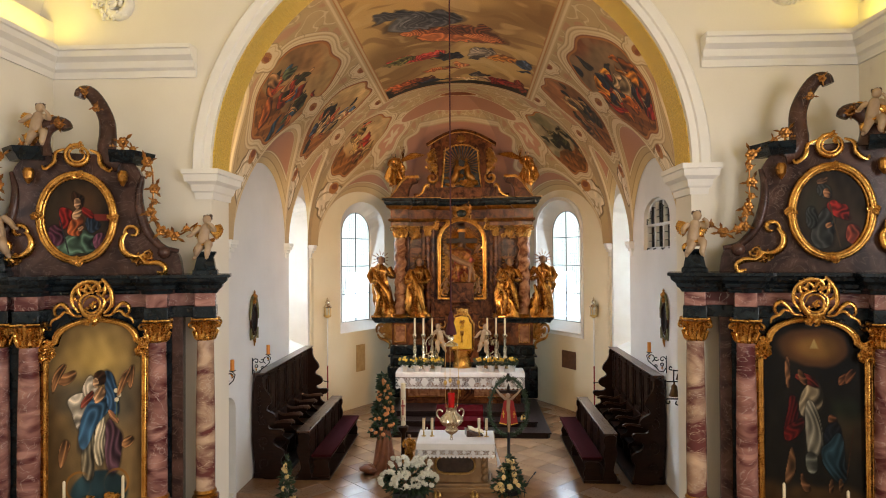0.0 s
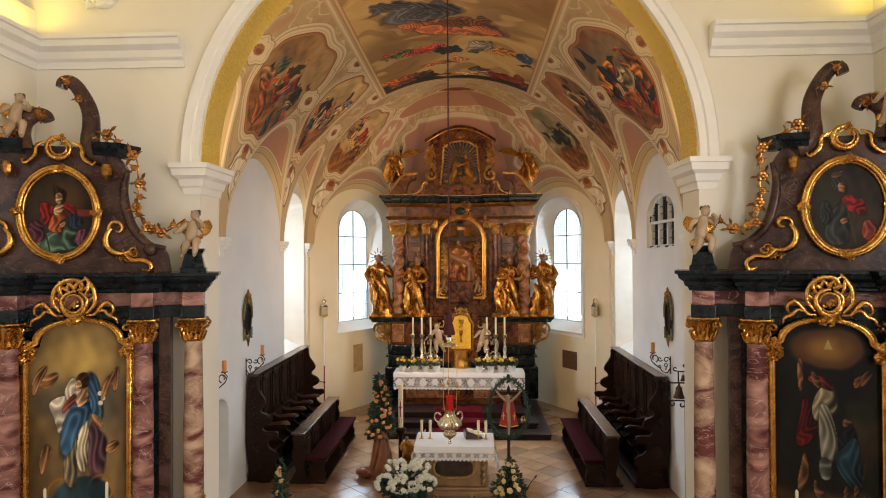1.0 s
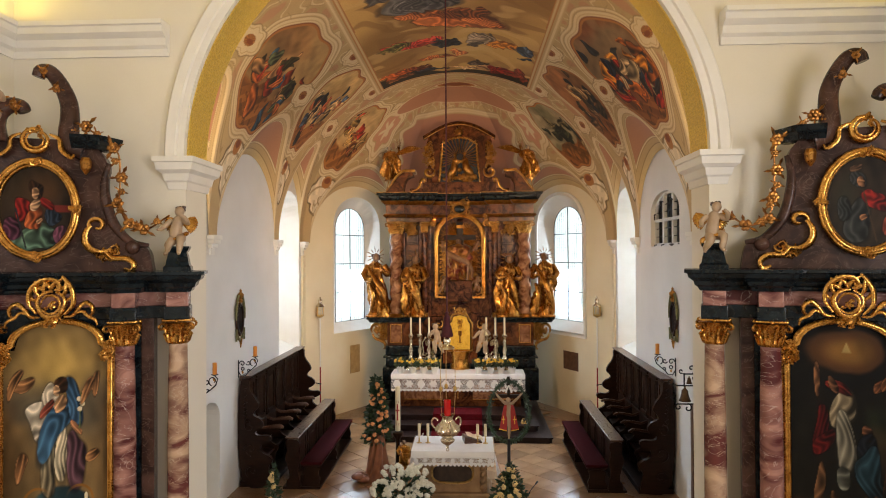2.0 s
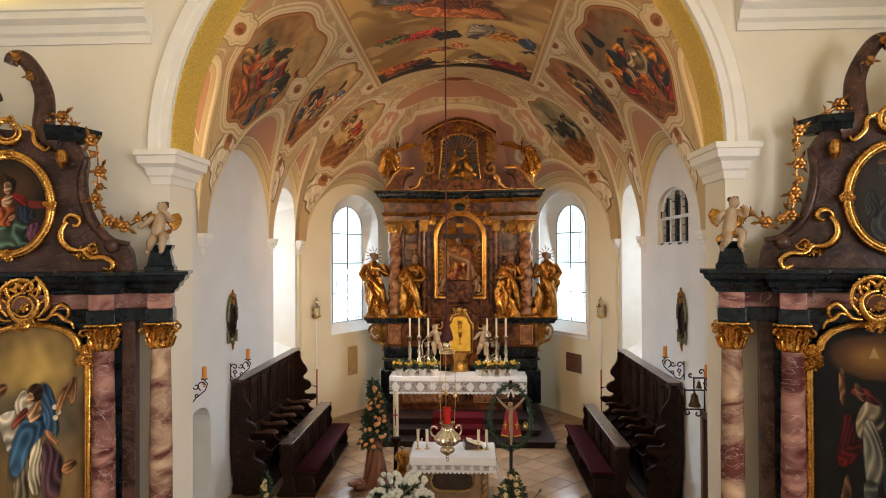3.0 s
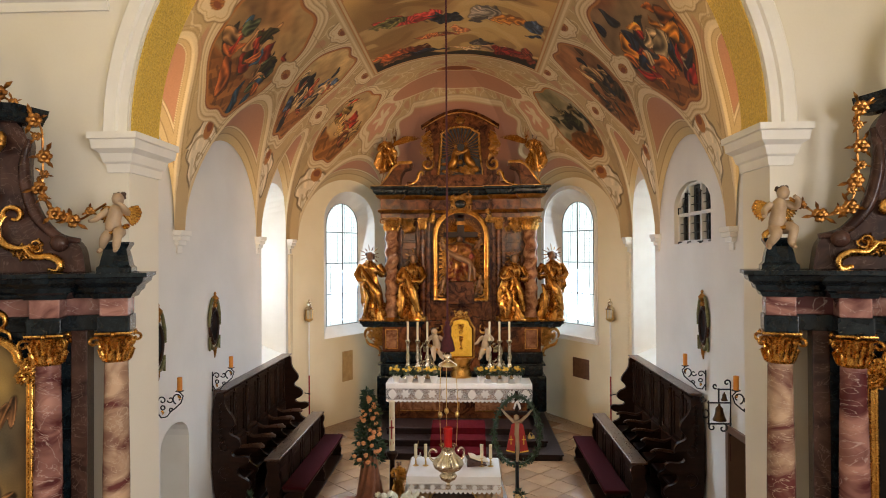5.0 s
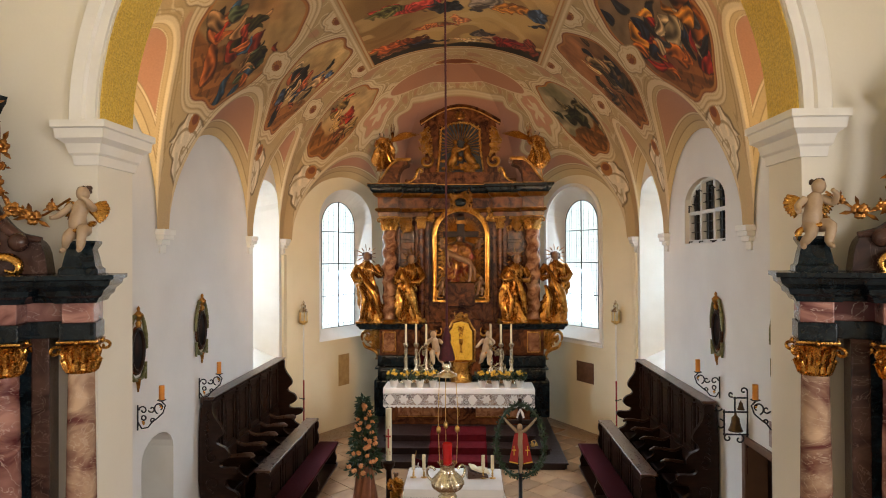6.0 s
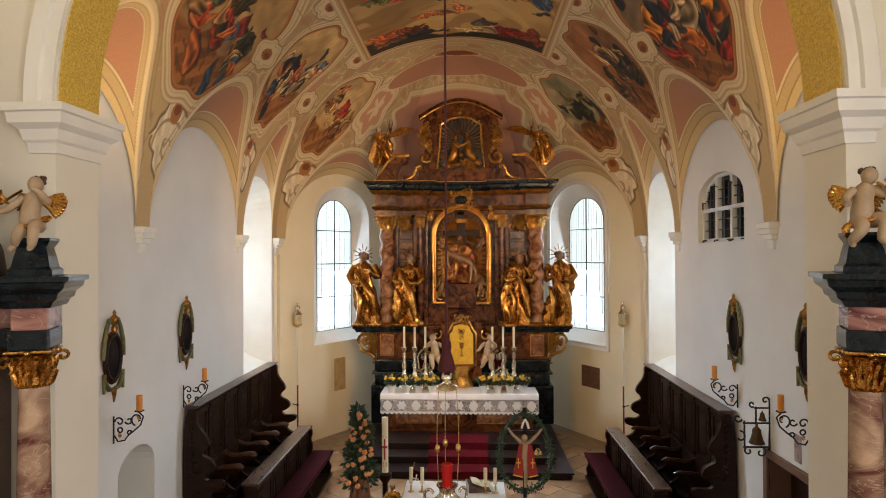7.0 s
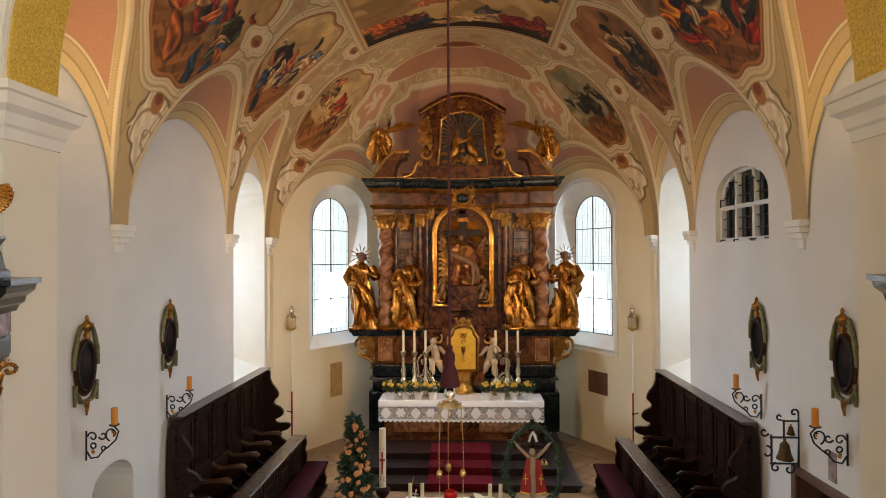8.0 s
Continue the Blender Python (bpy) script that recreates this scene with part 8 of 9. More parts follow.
box(bm, -0.72, 0.0, 0.86, 0.76, 0.84, 0.905, 0.008)
part("table_slab", bm, BROWN_STONE, table)
lace_cloth("altar_cloth", pose(FX + 0.02, FY - 0.02, 0), 0.72, 0.86, 0.912, 0.22, "white linen cloth with lace on the small altar", 0.07, 0.42)
for x in (-0.60, -0.44, 0.46, 0.60):
    candle(pose(FX + x, FY + 0.42, 0.92), 0.21, 0.026, 0.13, WAX, "short ivory candle on a brass foot", "people's altar candles")
bk = thing("missal_stand", pose(FX + 0.36, FY + 0.52, 0.92, 0, 0, 10), "wooden missal stand with an open book", "book stand")
bm = bmesh.new()
prism(bm, [(-0.16, 0.0), (0.16, 0.0), (0.16, 0.02), (-0.16, 0.12)], -0.13, 0.13, pose(0, 0, 0, 0, 0, 0))
part("stand", bm, PALE_SHELF, bk)
bm = bmesh.new()
for s in (-1, 1):
    prism(bm, [(s * 0.0, 0.125), (s * 0.15, 0.14), (s * 0.15, 0.155), (s * 0.06, 0.16), (s * 0.0, 0.14)], -0.11, 0.11, pose(0, 0, -0.04, 0, 16, 0))
part("book", bm, WAX, bk, "open book with pale pages")

def hand_bell(m, label):
    ob = thing("altar_bell", m, label, "bell", "altar bells")
    for a in range(3):
        x, y = 0.05 * math.cos(a * 2.1), 0.05 * math.sin(a * 2.1)
        bm = bmesh.new()
        lathe(bm, [(0.042, 0.0), (0.044, 0.008), (0.03, 0.035), (0.022, 0.06), (0.004, 0.072)], 14, pose(x, y, 0))
        part("bell", bm, BRASS, ob, "", 45)
    bm = bmesh.new()
    tube(bm, [(-0.05, 0, 0.07), (-0.03, 0, 0.10), (0, 0, 0.115), (0.03, 0, 0.10), (0.05, 0, 0.07)], 0.008, 6)
    part("handle", bm, BRASS, ob, "", 60)


hand_bell(pose(FX - 0.32, FY - 0.16, 0.0), "small brass altar bells on the floor")
hand_bell(pose(FX + 0.36, FY - 0.16, 0.0), "small brass altar bells on the floor")
hand_bell(pose(1.60, 15.05, 0.28), "small brass altar bells on the dark step")

# sanctuary lamp on its cord
LX, LY = 0.054, 7.80
lamp = thing("sanctuary_lamp", pose(LX, LY, 0.27) @ Matrix.Diagonal((0.87, 0.87, 1, 1)), "silver sanctuary lamp hanging on chains from a red cord", "hanging lamp")
CORD = material("dark_red_cord", (0.070, 0.004, 0.008), (0.035, 0.002, 0.005), 0.8, 0, 40, 0.3, 200)
bm = bmesh.new()
tube(bm, [(0, 0, 3.30), (0.002, 0, 6.0), (0, 0, 8.19)], 0.011, 8)
part("cord", bm, CORD, lamp)
bm = bmesh.new()
lathe(bm, [(0.014, 3.36), (0.028, 3.34), (0.020, 3.32), (0.042, 3.29), (0.046, 3.24), (0.036, 3.22), (0.058, 3.17), (0.084, 3.07), (0.080, 3.05), (0.02, 3.06)], 28, None, 0, 14, 0.05)
part("tassel", bm, CORD, lamp, "dark red silk tassel", 60)
bm = bmesh.new()
tube(bm, [(0.016 * math.cos(a), 0, 3.055 + 0.016 * math.sin(a)) for a in [2 * math.pi * i / 14 for i in range(15)]], 0.005, 6)
lathe(bm, [(0.012, 3.05), (0.045, 3.02), (0.05, 2.99), (0.03, 2.965), (0.045, 2.95), (0.10, 2.925), (0.112, 2.905), (0.10, 2.90), (0.02, 2.90)], 28)
part("crown_plate", bm, SILVER, lamp, "", 45)
for i in range(3):
    a = radians(100 + 120 * i)
    c, s = math.cos(a), math.sin(a)
    bm = bmesh.new()
    n = 46
    tube(bm, [(c * (0.10 + 0.02 * math.sin(3.1 * k / n)), s * 0.10, 2.90 - 0.80 * k / n) for k in range(n + 1)], [0.006 if k % 2 else 0.003 for k in range(n + 1)], 5)
    ch = part("chain", bm, BRASS, lamp)
    bm = bmesh.new()
    ball(bm, (c * 0.115, s * 0.11, 2.42), 0.028, (1, 1, 1.25), 2)
    part("chain_ball", bm, BRASS, ch, "", 60)
bm = bmesh.new()
tube(bm, [(0.018 * math.cos(a), 0, 1.672 + 0.018 * math.sin(a)) for a in [2 * math.pi * i / 14 for i in range(15)]], 0.006, 6)
lathe(bm, [(0.010, 1.685), (0.022, 1.70), (0.012, 1.716), (0.035, 1.733), (0.080, 1.76), (0.098, 1.79), (0.070, 1.82), (0.060, 1.83), (0.10, 1.842), (0.145, 1.87), (0.170, 1.903), (0.168, 1.93), (0.140, 1.965), (0.100, 2.0), (0.075, 2.03), (0.070, 2.06), (0.095, 2.095), (0.105, 2.10), (0.080, 2.095)], 64, None, 0, 16, 0.06)
part("bowl", bm, SILVER, lamp, "embossed silver bowl", 50)
for i in range(3):
    a = radians(40 + 120 * i)
    bm = bmesh.new()
    tube(bm, [(math.cos(a) * (0.14 + p[0]), math.sin(a) * (0.14 + p[0]), p[2]) for p in spiral(0.04, 1.99, 0.075, 0.04, -110, 150, 14)], 0.014, 7)
    part("scroll_handle", bm, SILVER, lamp, "", 60)
bm = bmesh.new()
lathe(bm, [(0.048, 2.095), (0.055, 2.27), (0.045, 2.28)], 18)
part("red_glass", bm, material("red_lamp_glass", (0.42, 0.008, 0.008), None, 0.1), lamp, "red glass light", 45)

# paschal candle on its stand
pc = thing("paschal_candle", pose(-1.09, 12.25, 0), "tall ivory paschal candle with red cross on a stand", "candle")
bm = bmesh.new()
lathe(bm, [(0.16, 0.0), (0.16, 0.05), (0.07, 0.10), (0.05, 0.2), (0.045, 0.72), (0.10, 0.80), (0.11, 0.86), (0.06, 0.89)], 20)
part("stand", bm, DARK_WOOD, pc, "", 45)
bm = bmesh.new()
lathe(bm, [(0.05, 0.89), (0.05, 1.745), (0.016, 1.755)], 24)
cd = part("candle", bm, WAX, pc, "", 45)
RED_WAX = material("red_wax", (0.35, 0.02, 0.02), None, 0.5)
bm = bmesh.new()
box(bm, -0.012, -0.056, 1.10, 0.012, -0.046, 1.42, 0.003)
box(bm, -0.040, -0.056, 1.28, 0.040, -0.034, 1.31, 0.003)
part("wax_cross", bm, RED_WAX, cd)
for z, ch in ((1.44, "A"), (0.99, "\u03a9")):
    cu = bpy.data.curves.new("wax_letter", "FONT")
    cu.body, cu.size, cu.extrude, cu.align_x = ch, 0.10, 0.003, "CENTER"
    t = new("wax_letter", cu)
    bpy.context.view_layer.update()
    me = bpy.data.meshes.new_from_object(t)
    bpy.data.objects.remove(t)
    me.materials.append(RED_WAX)
    t = new("wax_letter", me)
    t.parent = cd
    t.matrix_basis = pose(0, -0.043, z, 90, 0, 0)
bm = bmesh.new()
box(bm, -0.018, -0.044, 1.20, 0.018, -0.034, 1.25, 0.004)
part("wax_ornament", bm, material("green_wax", (0.06, 0.22, 0.05), None, 0.5), cd)
statue(pose(-0.95, 12.0, 0.20), 0.58, 77, "small gilded angel figure before the candle stand", False, GOLD, "angel_figurine", "")
fl = thing("procession_flag", pose(-0.72, 12.3, 0.62, 0, 12, 0), "small red banner with a white cross", "banner")
bm = bmesh.new()
tube(bm, [(0, 0, -0.632), (0, 0, 0.42)], 0.008, 6)
part("staff", bm, BRASS, fl)
bm = bmesh.new()
prism(bm, [(0.0, 0.02), (0.15, 0.0), (0.15, 0.28), (0.0, 0.30)], -0.004, 0.004)
fg = part("cloth", bm, RED_CLOTH, fl)
bm = bmesh.new()
box(bm, 0.065, -0.010, 0.06, 0.085, -0.005, 0.24)
box(bm, 0.03, -0.010, 0.16, 0.12, -0.005, 0.18)
part("cross_emblem", bm, LINEN, fg)

# flower column with draped cloth
fc = thing("flower_arrangement", pose(-1.47, 12.15, 0), "tall arrangement of peach roses over a brown draped stand", "flower arrangement")
bm = bmesh.new()
lathe(bm, [(0.34, 0.0), (0.30, 0.05), (0.22, 0.12), (0.17, 0.40), (0.13, 0.70), (0.11, 0.86), (0.05, 0.88)], 48, None, 0.9, 9, 0.13)
part("draped_cloth", bm, material("copper_brown_cloth", (0.30, 0.11, 0.045), (0.18, 0.06, 0.025), 0.6, 0, 8, 0.2), fc, "copper brown draped cloth", 60)
bm = bmesh.new()
r = random.Random(3)
for i in range(9):
    a = i * 0.7
    ball(bm, (-0.22 - 0.16 * r.random(), -0.1 - 0.22 * r.random(), 0.05 + 0.03 * i * 0.3), 0.09, (1.2, 1, 0.7), 2)
part("cloth_gather", bm, bpy.data.materials["copper_brown_cloth"], fc, "", 60)
bm = bmesh.new()
for k in range(12):
    z = 0.80 + k * 0.095
    w = 0.26 * (1 - k / 13) + 0.03
    foliage(bm, (0.03 * math.sin(k), 0, z), (w, w * 0.8, 0.10), 130, 100 + k, 0.085)
tagged(part("leaves", bm, LEAF, fc), kind="stuff")
for k in range(30):
    z = 0.78 + 1.1 * (k / 30)
    w = 0.24 * (1 - (z - 0.8) / 1.25) + 0.03
    a = r.uniform(3.3, 6.1)
    part("rose_bloom", blossom((w * math.cos(a), w * math.sin(a), z + r.uniform(-0.04, 0.04)), r.uniform(0.034, 0.05), k), PEACH, fc)

# white chrysanthemums in front of the small altar
wf = thing("flower_pot_group", pose(-0.78, 10.55, 0), "mass of white chrysanthemums in a dark planter", "flower arrangement")
bm = bmesh.new()
box(bm, -0.30, -0.16, 0.0, 0.26, 0.16, 0.20, 0.03)
part("planter", bm, material("black_planter", (0.012, 0.012, 0.012), None, 0.5), wf)
bm = bmesh.new()
foliage(bm, (-0.02, 0, 0.36), (0.46, 0.28, 0.26), 800, 8, 0.10)
tagged(part("leaves", bm, LEAF, wf), kind="stuff")
r = random.Random(12)
for hx, hz, hy, hr in ((-0.20, 0.66, 0.05, 0.17), (0.20, 0.66, 0.05, 0.17), (-0.36, 0.44, -0.12, 0.17), (-0.10, 0.44, -0.18, 0.18), (0.32, 0.44, -0.12, 0.18), (0.12, 0.40, -0.16, 0.10)):
    head = None
    for k in range(30):
        d = Vector((r.gauss(0, 1), r.gauss(-0.3, 0.8), r.gauss(0.3, 0.8))).normalized()
        part("chrysanthemum", blossom(Vector((hx, hy, hz)) + Vector((d.x * hr, d.y * hr * 0.8, d.z * hr * 0.75)), 0.045, k, 8), WHITE_PETAL, wf)

# crucifix figure with wreath and yellow roses
cx = thing("wreathed_crucifix", pose(1.02, 11.38, 0), "carved figure in a red vestment inside a leafy oval wreath", "crucifix")
bm = bmesh.new()
tube(bm, [(0, 0, 0), (0, 0, 1.0)], 0.03, 10)
lathe(bm, [(0.20, 0.0), (0.20, 0.03), (0.05, 0.06)], 18)
part("stand", bm, LEAD, cx)
bm = bmesh.new()
box(bm, -0.028, 0.0, 1.0, 0.028, 0.04, 2.12, 0.006)
box(bm, -0.26, 0.0, 1.74, 0.26, 0.04, 1.80, 0.006)
part("cross", bm, DARK_WOOD, cx)
bm = bmesh.new()
ww = [(0.36 * math.cos(a) * (1 - 0.12 * math.sin(a)), 0.0, 1.50 + 0.54 * math.sin(a)) for a in [2 * math.pi * i / 40 for i in range(41)]]
tube(bm, ww, 0.020, 7)
wr = part("wreath", bm, LEAF, cx)
bm = bmesh.new()
for k, p in enumerate(ww[:-1]):
    foliage(bm, p, (0.035, 0.035, 0.035), 26, 300 + k, 0.045)
tagged(part("wreath_leaves", bm, LEAF, wr), kind="stuff")
bm = bmesh.new()
tube(bm, [(0.0, -0.03, 1.02), (0.01, -0.05, 1.25), (-0.01, -0.05, 1.45), (0, -0.04, 1.66)], [0.018, 0.035, 0.05, 0.06], 10)
for s in (-1, 1):
    tube(bm, [(s * 0.05, -0.03, 1.64), (s * 0.16, -0.02, 1.74), (s * 0.25, -0.01, 1.84)], [0.03, 0.022, 0.014], 8)
ball(bm, (-0.01, -0.05, 1.71), 0.045, (1, 1, 1.2), 2)
co_ = part("carved_figure", bm, FLESH, cx, "", 60)
bm = bmesh.new()
for s in (-1, 1):
    prism(bm, [(s * 0.02, 1.64), (s * 0.09, 1.62), (s * 0.175, 1.20), (s * 0.04, 1.17)], -0.085, -0.07)
vest = part("vestment", bm, material("red_vestment", (0.36, 0.02, 0.015), (0.26, 0.012, 0.01), 0.7, 0, 20, 0.2), cx, "red vestment with gold edging")
for s in (-1, 1):
    bm = bmesh.new()
    box(bm, s * 0.10 - 0.006, -0.092, 1.30, s * 0.10 + 0.006, -0.086, 1.44)
    box(bm, s * 0.10 - 0.03, -0.092, 1.37, s * 0.10 + 0.03, -0.086, 1.385)
    part("gold_cross", bm, YELLOW, vest)
    bm = bmesh.new()
    tube(bm, [(s * 0.04, -0.088, 1.175), (s * 0.175, -0.088, 1.205)], 0.010, 5)
    part("gold_hem", bm, YELLOW, vest)
bm = bmesh.new()
for s in (-1, 1):
    tube(bm, [(0, -0.06, 1.98), (s * 0.03, -0.06, 1.92), (s * 0.05, -0.06, 1.85)], [0.015, 0.025, 0.02], 6, None, 0.5)
part("white_bow", bm, LINEN, cx, "white ribbon bow")


def floor_bouquet(m, h, w, seed, mat, label, n=12, leaves=420):
    f = thing("flower_arrangement", m, label, "flower arrangement", "floor bouquets")
    r = random.Random(seed)
    bm = bmesh.new()
    lathe(bm, [(w * 0.5, 0.0), (w * 0.55, 0.08), (w * 0.5, 0.09)], 18)
    part("bowl", bm, bpy.data.materials["black_planter"], f)
    bm = bmesh.new()
    for k in range(6):
        t = k / 5
        ww_ = w * (1 - 0.8 * t)
        foliage(bm, (0, 0, 0.10 + t * (h - 0.15)), (ww_, ww_, 0.12), leaves // 6, seed + k, 0.11 - 0.04 * t)
    tagged(part("leaves", bm, LEAF, f), kind="stuff")
    for k in range(n):
        t = r.random() ** 1.2
        a = r.uniform(3.2, 6.2)
        q = w * (0.95 - 0.8 * t)
        part("rose_bloom", blossom((q * math.cos(a), q * math.sin(a), 0.12 + t * (h - 0.12)), r.uniform(0.04, 0.058), seed + k), mat, f)
    return f


floor_bouquet(pose(1.02, 11.0, 0), 0.62, 0.32, 50, PALE_ROSE, "yellow roses with dark green leaves round the crucifix foot", 14, 520)
floor_bouquet(pose(-3.02, 10.62, -0.16), 0.85, 0.15, 70, PALE_ROSE, "slim arrangement of pale yellow roses on the step", 10, 300)

# microphone on its gooseneck
mic = thing("microphone", pose(1.25, 10.75, 0), "thin black gooseneck microphone", "microphone")
bm = bmesh.new()
tube(bm, [(0, 0, 0), (0.02, 0, 0.2), (0.10, 0, 0.34), (0.18, 0, 0.44)], 0.006, 6)
part("gooseneck", bm, LEAD, mic)
bm = bmesh.new()
tube(bm, [(0.18, 0, 0.44), (0.215, 0, 0.485)], 0.014, 8)
part("capsule", bm, LEAD, mic)


# ---- wall pieces ----
def wall_medallion(m, label):
    """Oval picture in a dark and gilded frame with an urn and hanging swags; flat on the local xz plane, facing -y."""
    ob = thing("oval_picture", m, label, "picture", "oval wall pictures")
    el = lambda rx, rz, y, n=32: [(rx * math.cos(a), y, rz * math.sin(a)) for a in [2 * math.pi * i / n for i in range(n + 1)]]
    paint_panel("canvas", (-0.20, 0.20, -0.30, 0.30, lambda u, v: u * u + v * v < 1.0), 30, 40, -0.015, lambda u, v: np.tile(np.array((0.02, 0.02, 0.022)), (len(u), 1)) * (1 + 0.4 * Waves(5, 3.0)(u, v))[:, None] + np.array((0.07, 0.03, 0.02)) * np.exp(-((u / 0.3) ** 2 + ((v - 0.2) / 0.4) ** 2))[:, None], ob, "dark small oil painting")
    bm = bmesh.new()
    tube(bm, el(0.215, 0.315, -0.02), 0.035, 8)
    part("frame", bm, DARK_WOOD, ob, "", 60)
    bm = bmesh.new()
    tube(bm, el(0.255, 0.355, -0.015), 0.018, 6)
    part("outer_moulding", bm, BROWN_MARBLE, ob, "", 60)
    for s in (-1, 1):
        bm = bmesh.new()
        tube(bm, [(s * 0.05, -0.03, 0.50), (s * 0.13, -0.03, 0.53), (s * 0.20, -0.03, 0.42), (s * 0.27, -0.03, 0.22), (s * 0.30, -0.03, 0.0)], [0.02, 0.03, 0.032, 0.036, 0.025], 8)
        part("garland", bm, GREEN_GILT, ob, "greenish gilded garland", 60)
        bm = bmesh.new()
        tube(bm, [(s * 0.26, -0.03, -0.20), (s * 0.27, -0.03, -0.46)], [0.03, 0.022], 8)
        tube(bm, [(s * 0.25, -0.03, -0.28), (s * 0.14, -0.03, -0.42), (0.0, -0.03, -0.44)], [0.025, 0.034, 0.03], 8)
        part("lower_garland", bm, GREEN_GILT, ob, "", 60)
    bm = bmesh.new()
    lathe(bm, [(0.04, 0.36), (0.05, 0.42), (0.03, 0.45), (0.07, 0.50), (0.08, 0.54), (0.05, 0.57), (0.02, 0.60), (0.03, 0.63), (0.005, 0.67)], 14, Matrix.Translation((0, -0.04, 0)))
    part("urn", bm, OLD_GOLD, ob, "", 60)
    bm = bmesh.new()
    tube(bm, [(0, -0.03, -0.42), (0, -0.04, -0.52), (0.005, -0.03, -0.62)], [0.05, 0.03, 0.012], 8)
    part("tassel", bm, OLD_GOLD, ob, "", 60)
    return ob


GREEN_GILT = material("greenish_gilding", (0.22, 0.20, 0.08), (0.09, 0.085, 0.03), 0.45, 0.5, 20, 0.5)
WALL_X = lambda y: 4.1 - 0.15 * (y - 7.5) / 8.3
for sx, y, z in ((-1, 11.65, 3.13), (-1, 9.84, 3.08), (1, 11.50, 3.15), (1, 9.70, 3.16)):
    wall_medallion(pose(sx * (WALL_X(y) - 0.012), y, z, 0, 0, 90 if sx < 0 else -90) @ Matrix.Diagonal((0.72, 0.8, 0.86, 1)), "oval dark painting in a garlanded frame on the wall")

YELLOW_WAX = material("orange_yellow_wax", (0.75, 0.30, 0.03), (0.62, 0.20, 0.02), 0.4)


def wall_candle(m, label):
    """Wrought iron bracket reaching out along local -y with scrolls and a candle."""
    ob = thing("candle_bracket", m, label, "wall candle holder", "wall candle brackets")
    bm = bmesh.new()
    tube(bm, [(0, -0.012, -0.22), (0, -0.012, 0.18)], [0.012, 0.012], 6)
    part("wall_bar", bm, LEAD, ob)
    turn = pose(0, 0, 0, 0, 0, -90)
    for k, pts in enumerate((spiral(0.10, 0.10, 0.07, 0.02, 180, -180, 18), spiral(0.24, 0.12, 0.06, 0.015, 200, 520, 18), spiral(0.37, 0.14, 0.10, 0.03, 250, -60, 18),
                             [(0.02, 0, -0.10), (0.08, 0, -0.19), (0.18, 0, -0.17), (0.24, 0, -0.09), (0.32, 0, -0.03), (0.42, 0, 0.06), (0.46, 0, 0.18), (0.40, 0, 0.24)], spiral(0.25, -0.06, 0.04, 0.012, 0, 400, 14), spiral(0.11, -0.02, 0.035, 0.035, 0, 360, 14))):
        bm = bmesh.new()
        tube(bm, pts, 0.012, 6, turn)
        part("iron_scroll", bm, LEAD, ob, "", 60)
    for x, z in ((0.10, -0.10), (0.39, 0.16)):
        part("gilt_rosette", blossom((0, 0, 0), 0.04, int(x * 100), 6), GOLD, ob).matrix_basis = pose(0, -x, z, 0, 0, 0)
    bm = bmesh.new()
    lathe(bm, [(0.02, 0.24), (0.07, 0.262), (0.065, 0.27), (0.02, 0.265)], 16, pose(0, -0.40, 0))
    part("drip_pan", bm, LEAD, ob)
    bm = bmesh.new()
    lathe(bm, [(0.042, 0.27), (0.042, 0.49), (0.03, 0.495)], 18, pose(0, -0.40, 0))
    part("candle", bm, YELLOW_WAX, ob, "thick orange yellow candle", 45)
    return ob


for sx, y, z in ((-1, 11.62, 2.22), (-1, 9.88, 2.22), (1, 11.48, 2.30), (1, 9.70, 2.30)):
    wall_candle(pose(sx * WALL_X(y), y, z, 0, 0, 90 if sx < 0 else -90) @ Matrix.Scale(0.82, 4), "black wrought iron bracket with an orange candle")
DARK_BRONZE = material("dark_bronze", (0.11, 0.06, 0.025), (0.05, 0.028, 0.012), 0.35, 0.9, 12, 0.2)
bell = thing("sanctuary_bell", pose(WALL_X(10.6), 10.6, 2.06, 0, 0, -90) @ Matrix.Scale(0.8, 4), "two dark bronze bells in a black wrought iron bracket", "bell")
turn = pose(0, 0, 0, 0, 0, -90)
bm = bmesh.new()
tube(bm, [(0.01, 0, -0.50), (0.01, 0, 0.46)], 0.012, 6, turn)
part("wall_bar", bm, LEAD, bell)
for pts in ([(0.0, 0, 0.10), (0.42, 0, 0.10)], [(0.0, 0, -0.28), (0.42, 0, -0.28)], [(0.40, 0, -0.30), (0.40, 0, 0.14)], [(0.0, 0, 0.34), (0.24, 0, 0.34)], [(0.22, 0, 0.10), (0.22, 0, 0.36)], spiral(0.07, 0.46, 0.06, 0.015, 180, -150, 14), spiral(0.28, 0.40, 0.05, 0.012, 240, 560, 14), spiral(0.50, 0.18, 0.07, 0.015, 200, 520, 14), spiral(0.47, -0.12, 0.10, 0.03, 90, 330, 14), spiral(0.15, -0.36, 0.09, 0.02, 90, 420, 16), spiral(0.34, -0.34, 0.07, 0.02, 90, -240, 16)):
    bm = bmesh.new()
    tube(bm, pts, 0.015, 6, turn)
    part("iron_scroll", bm, LEAD, bell, "", 60)
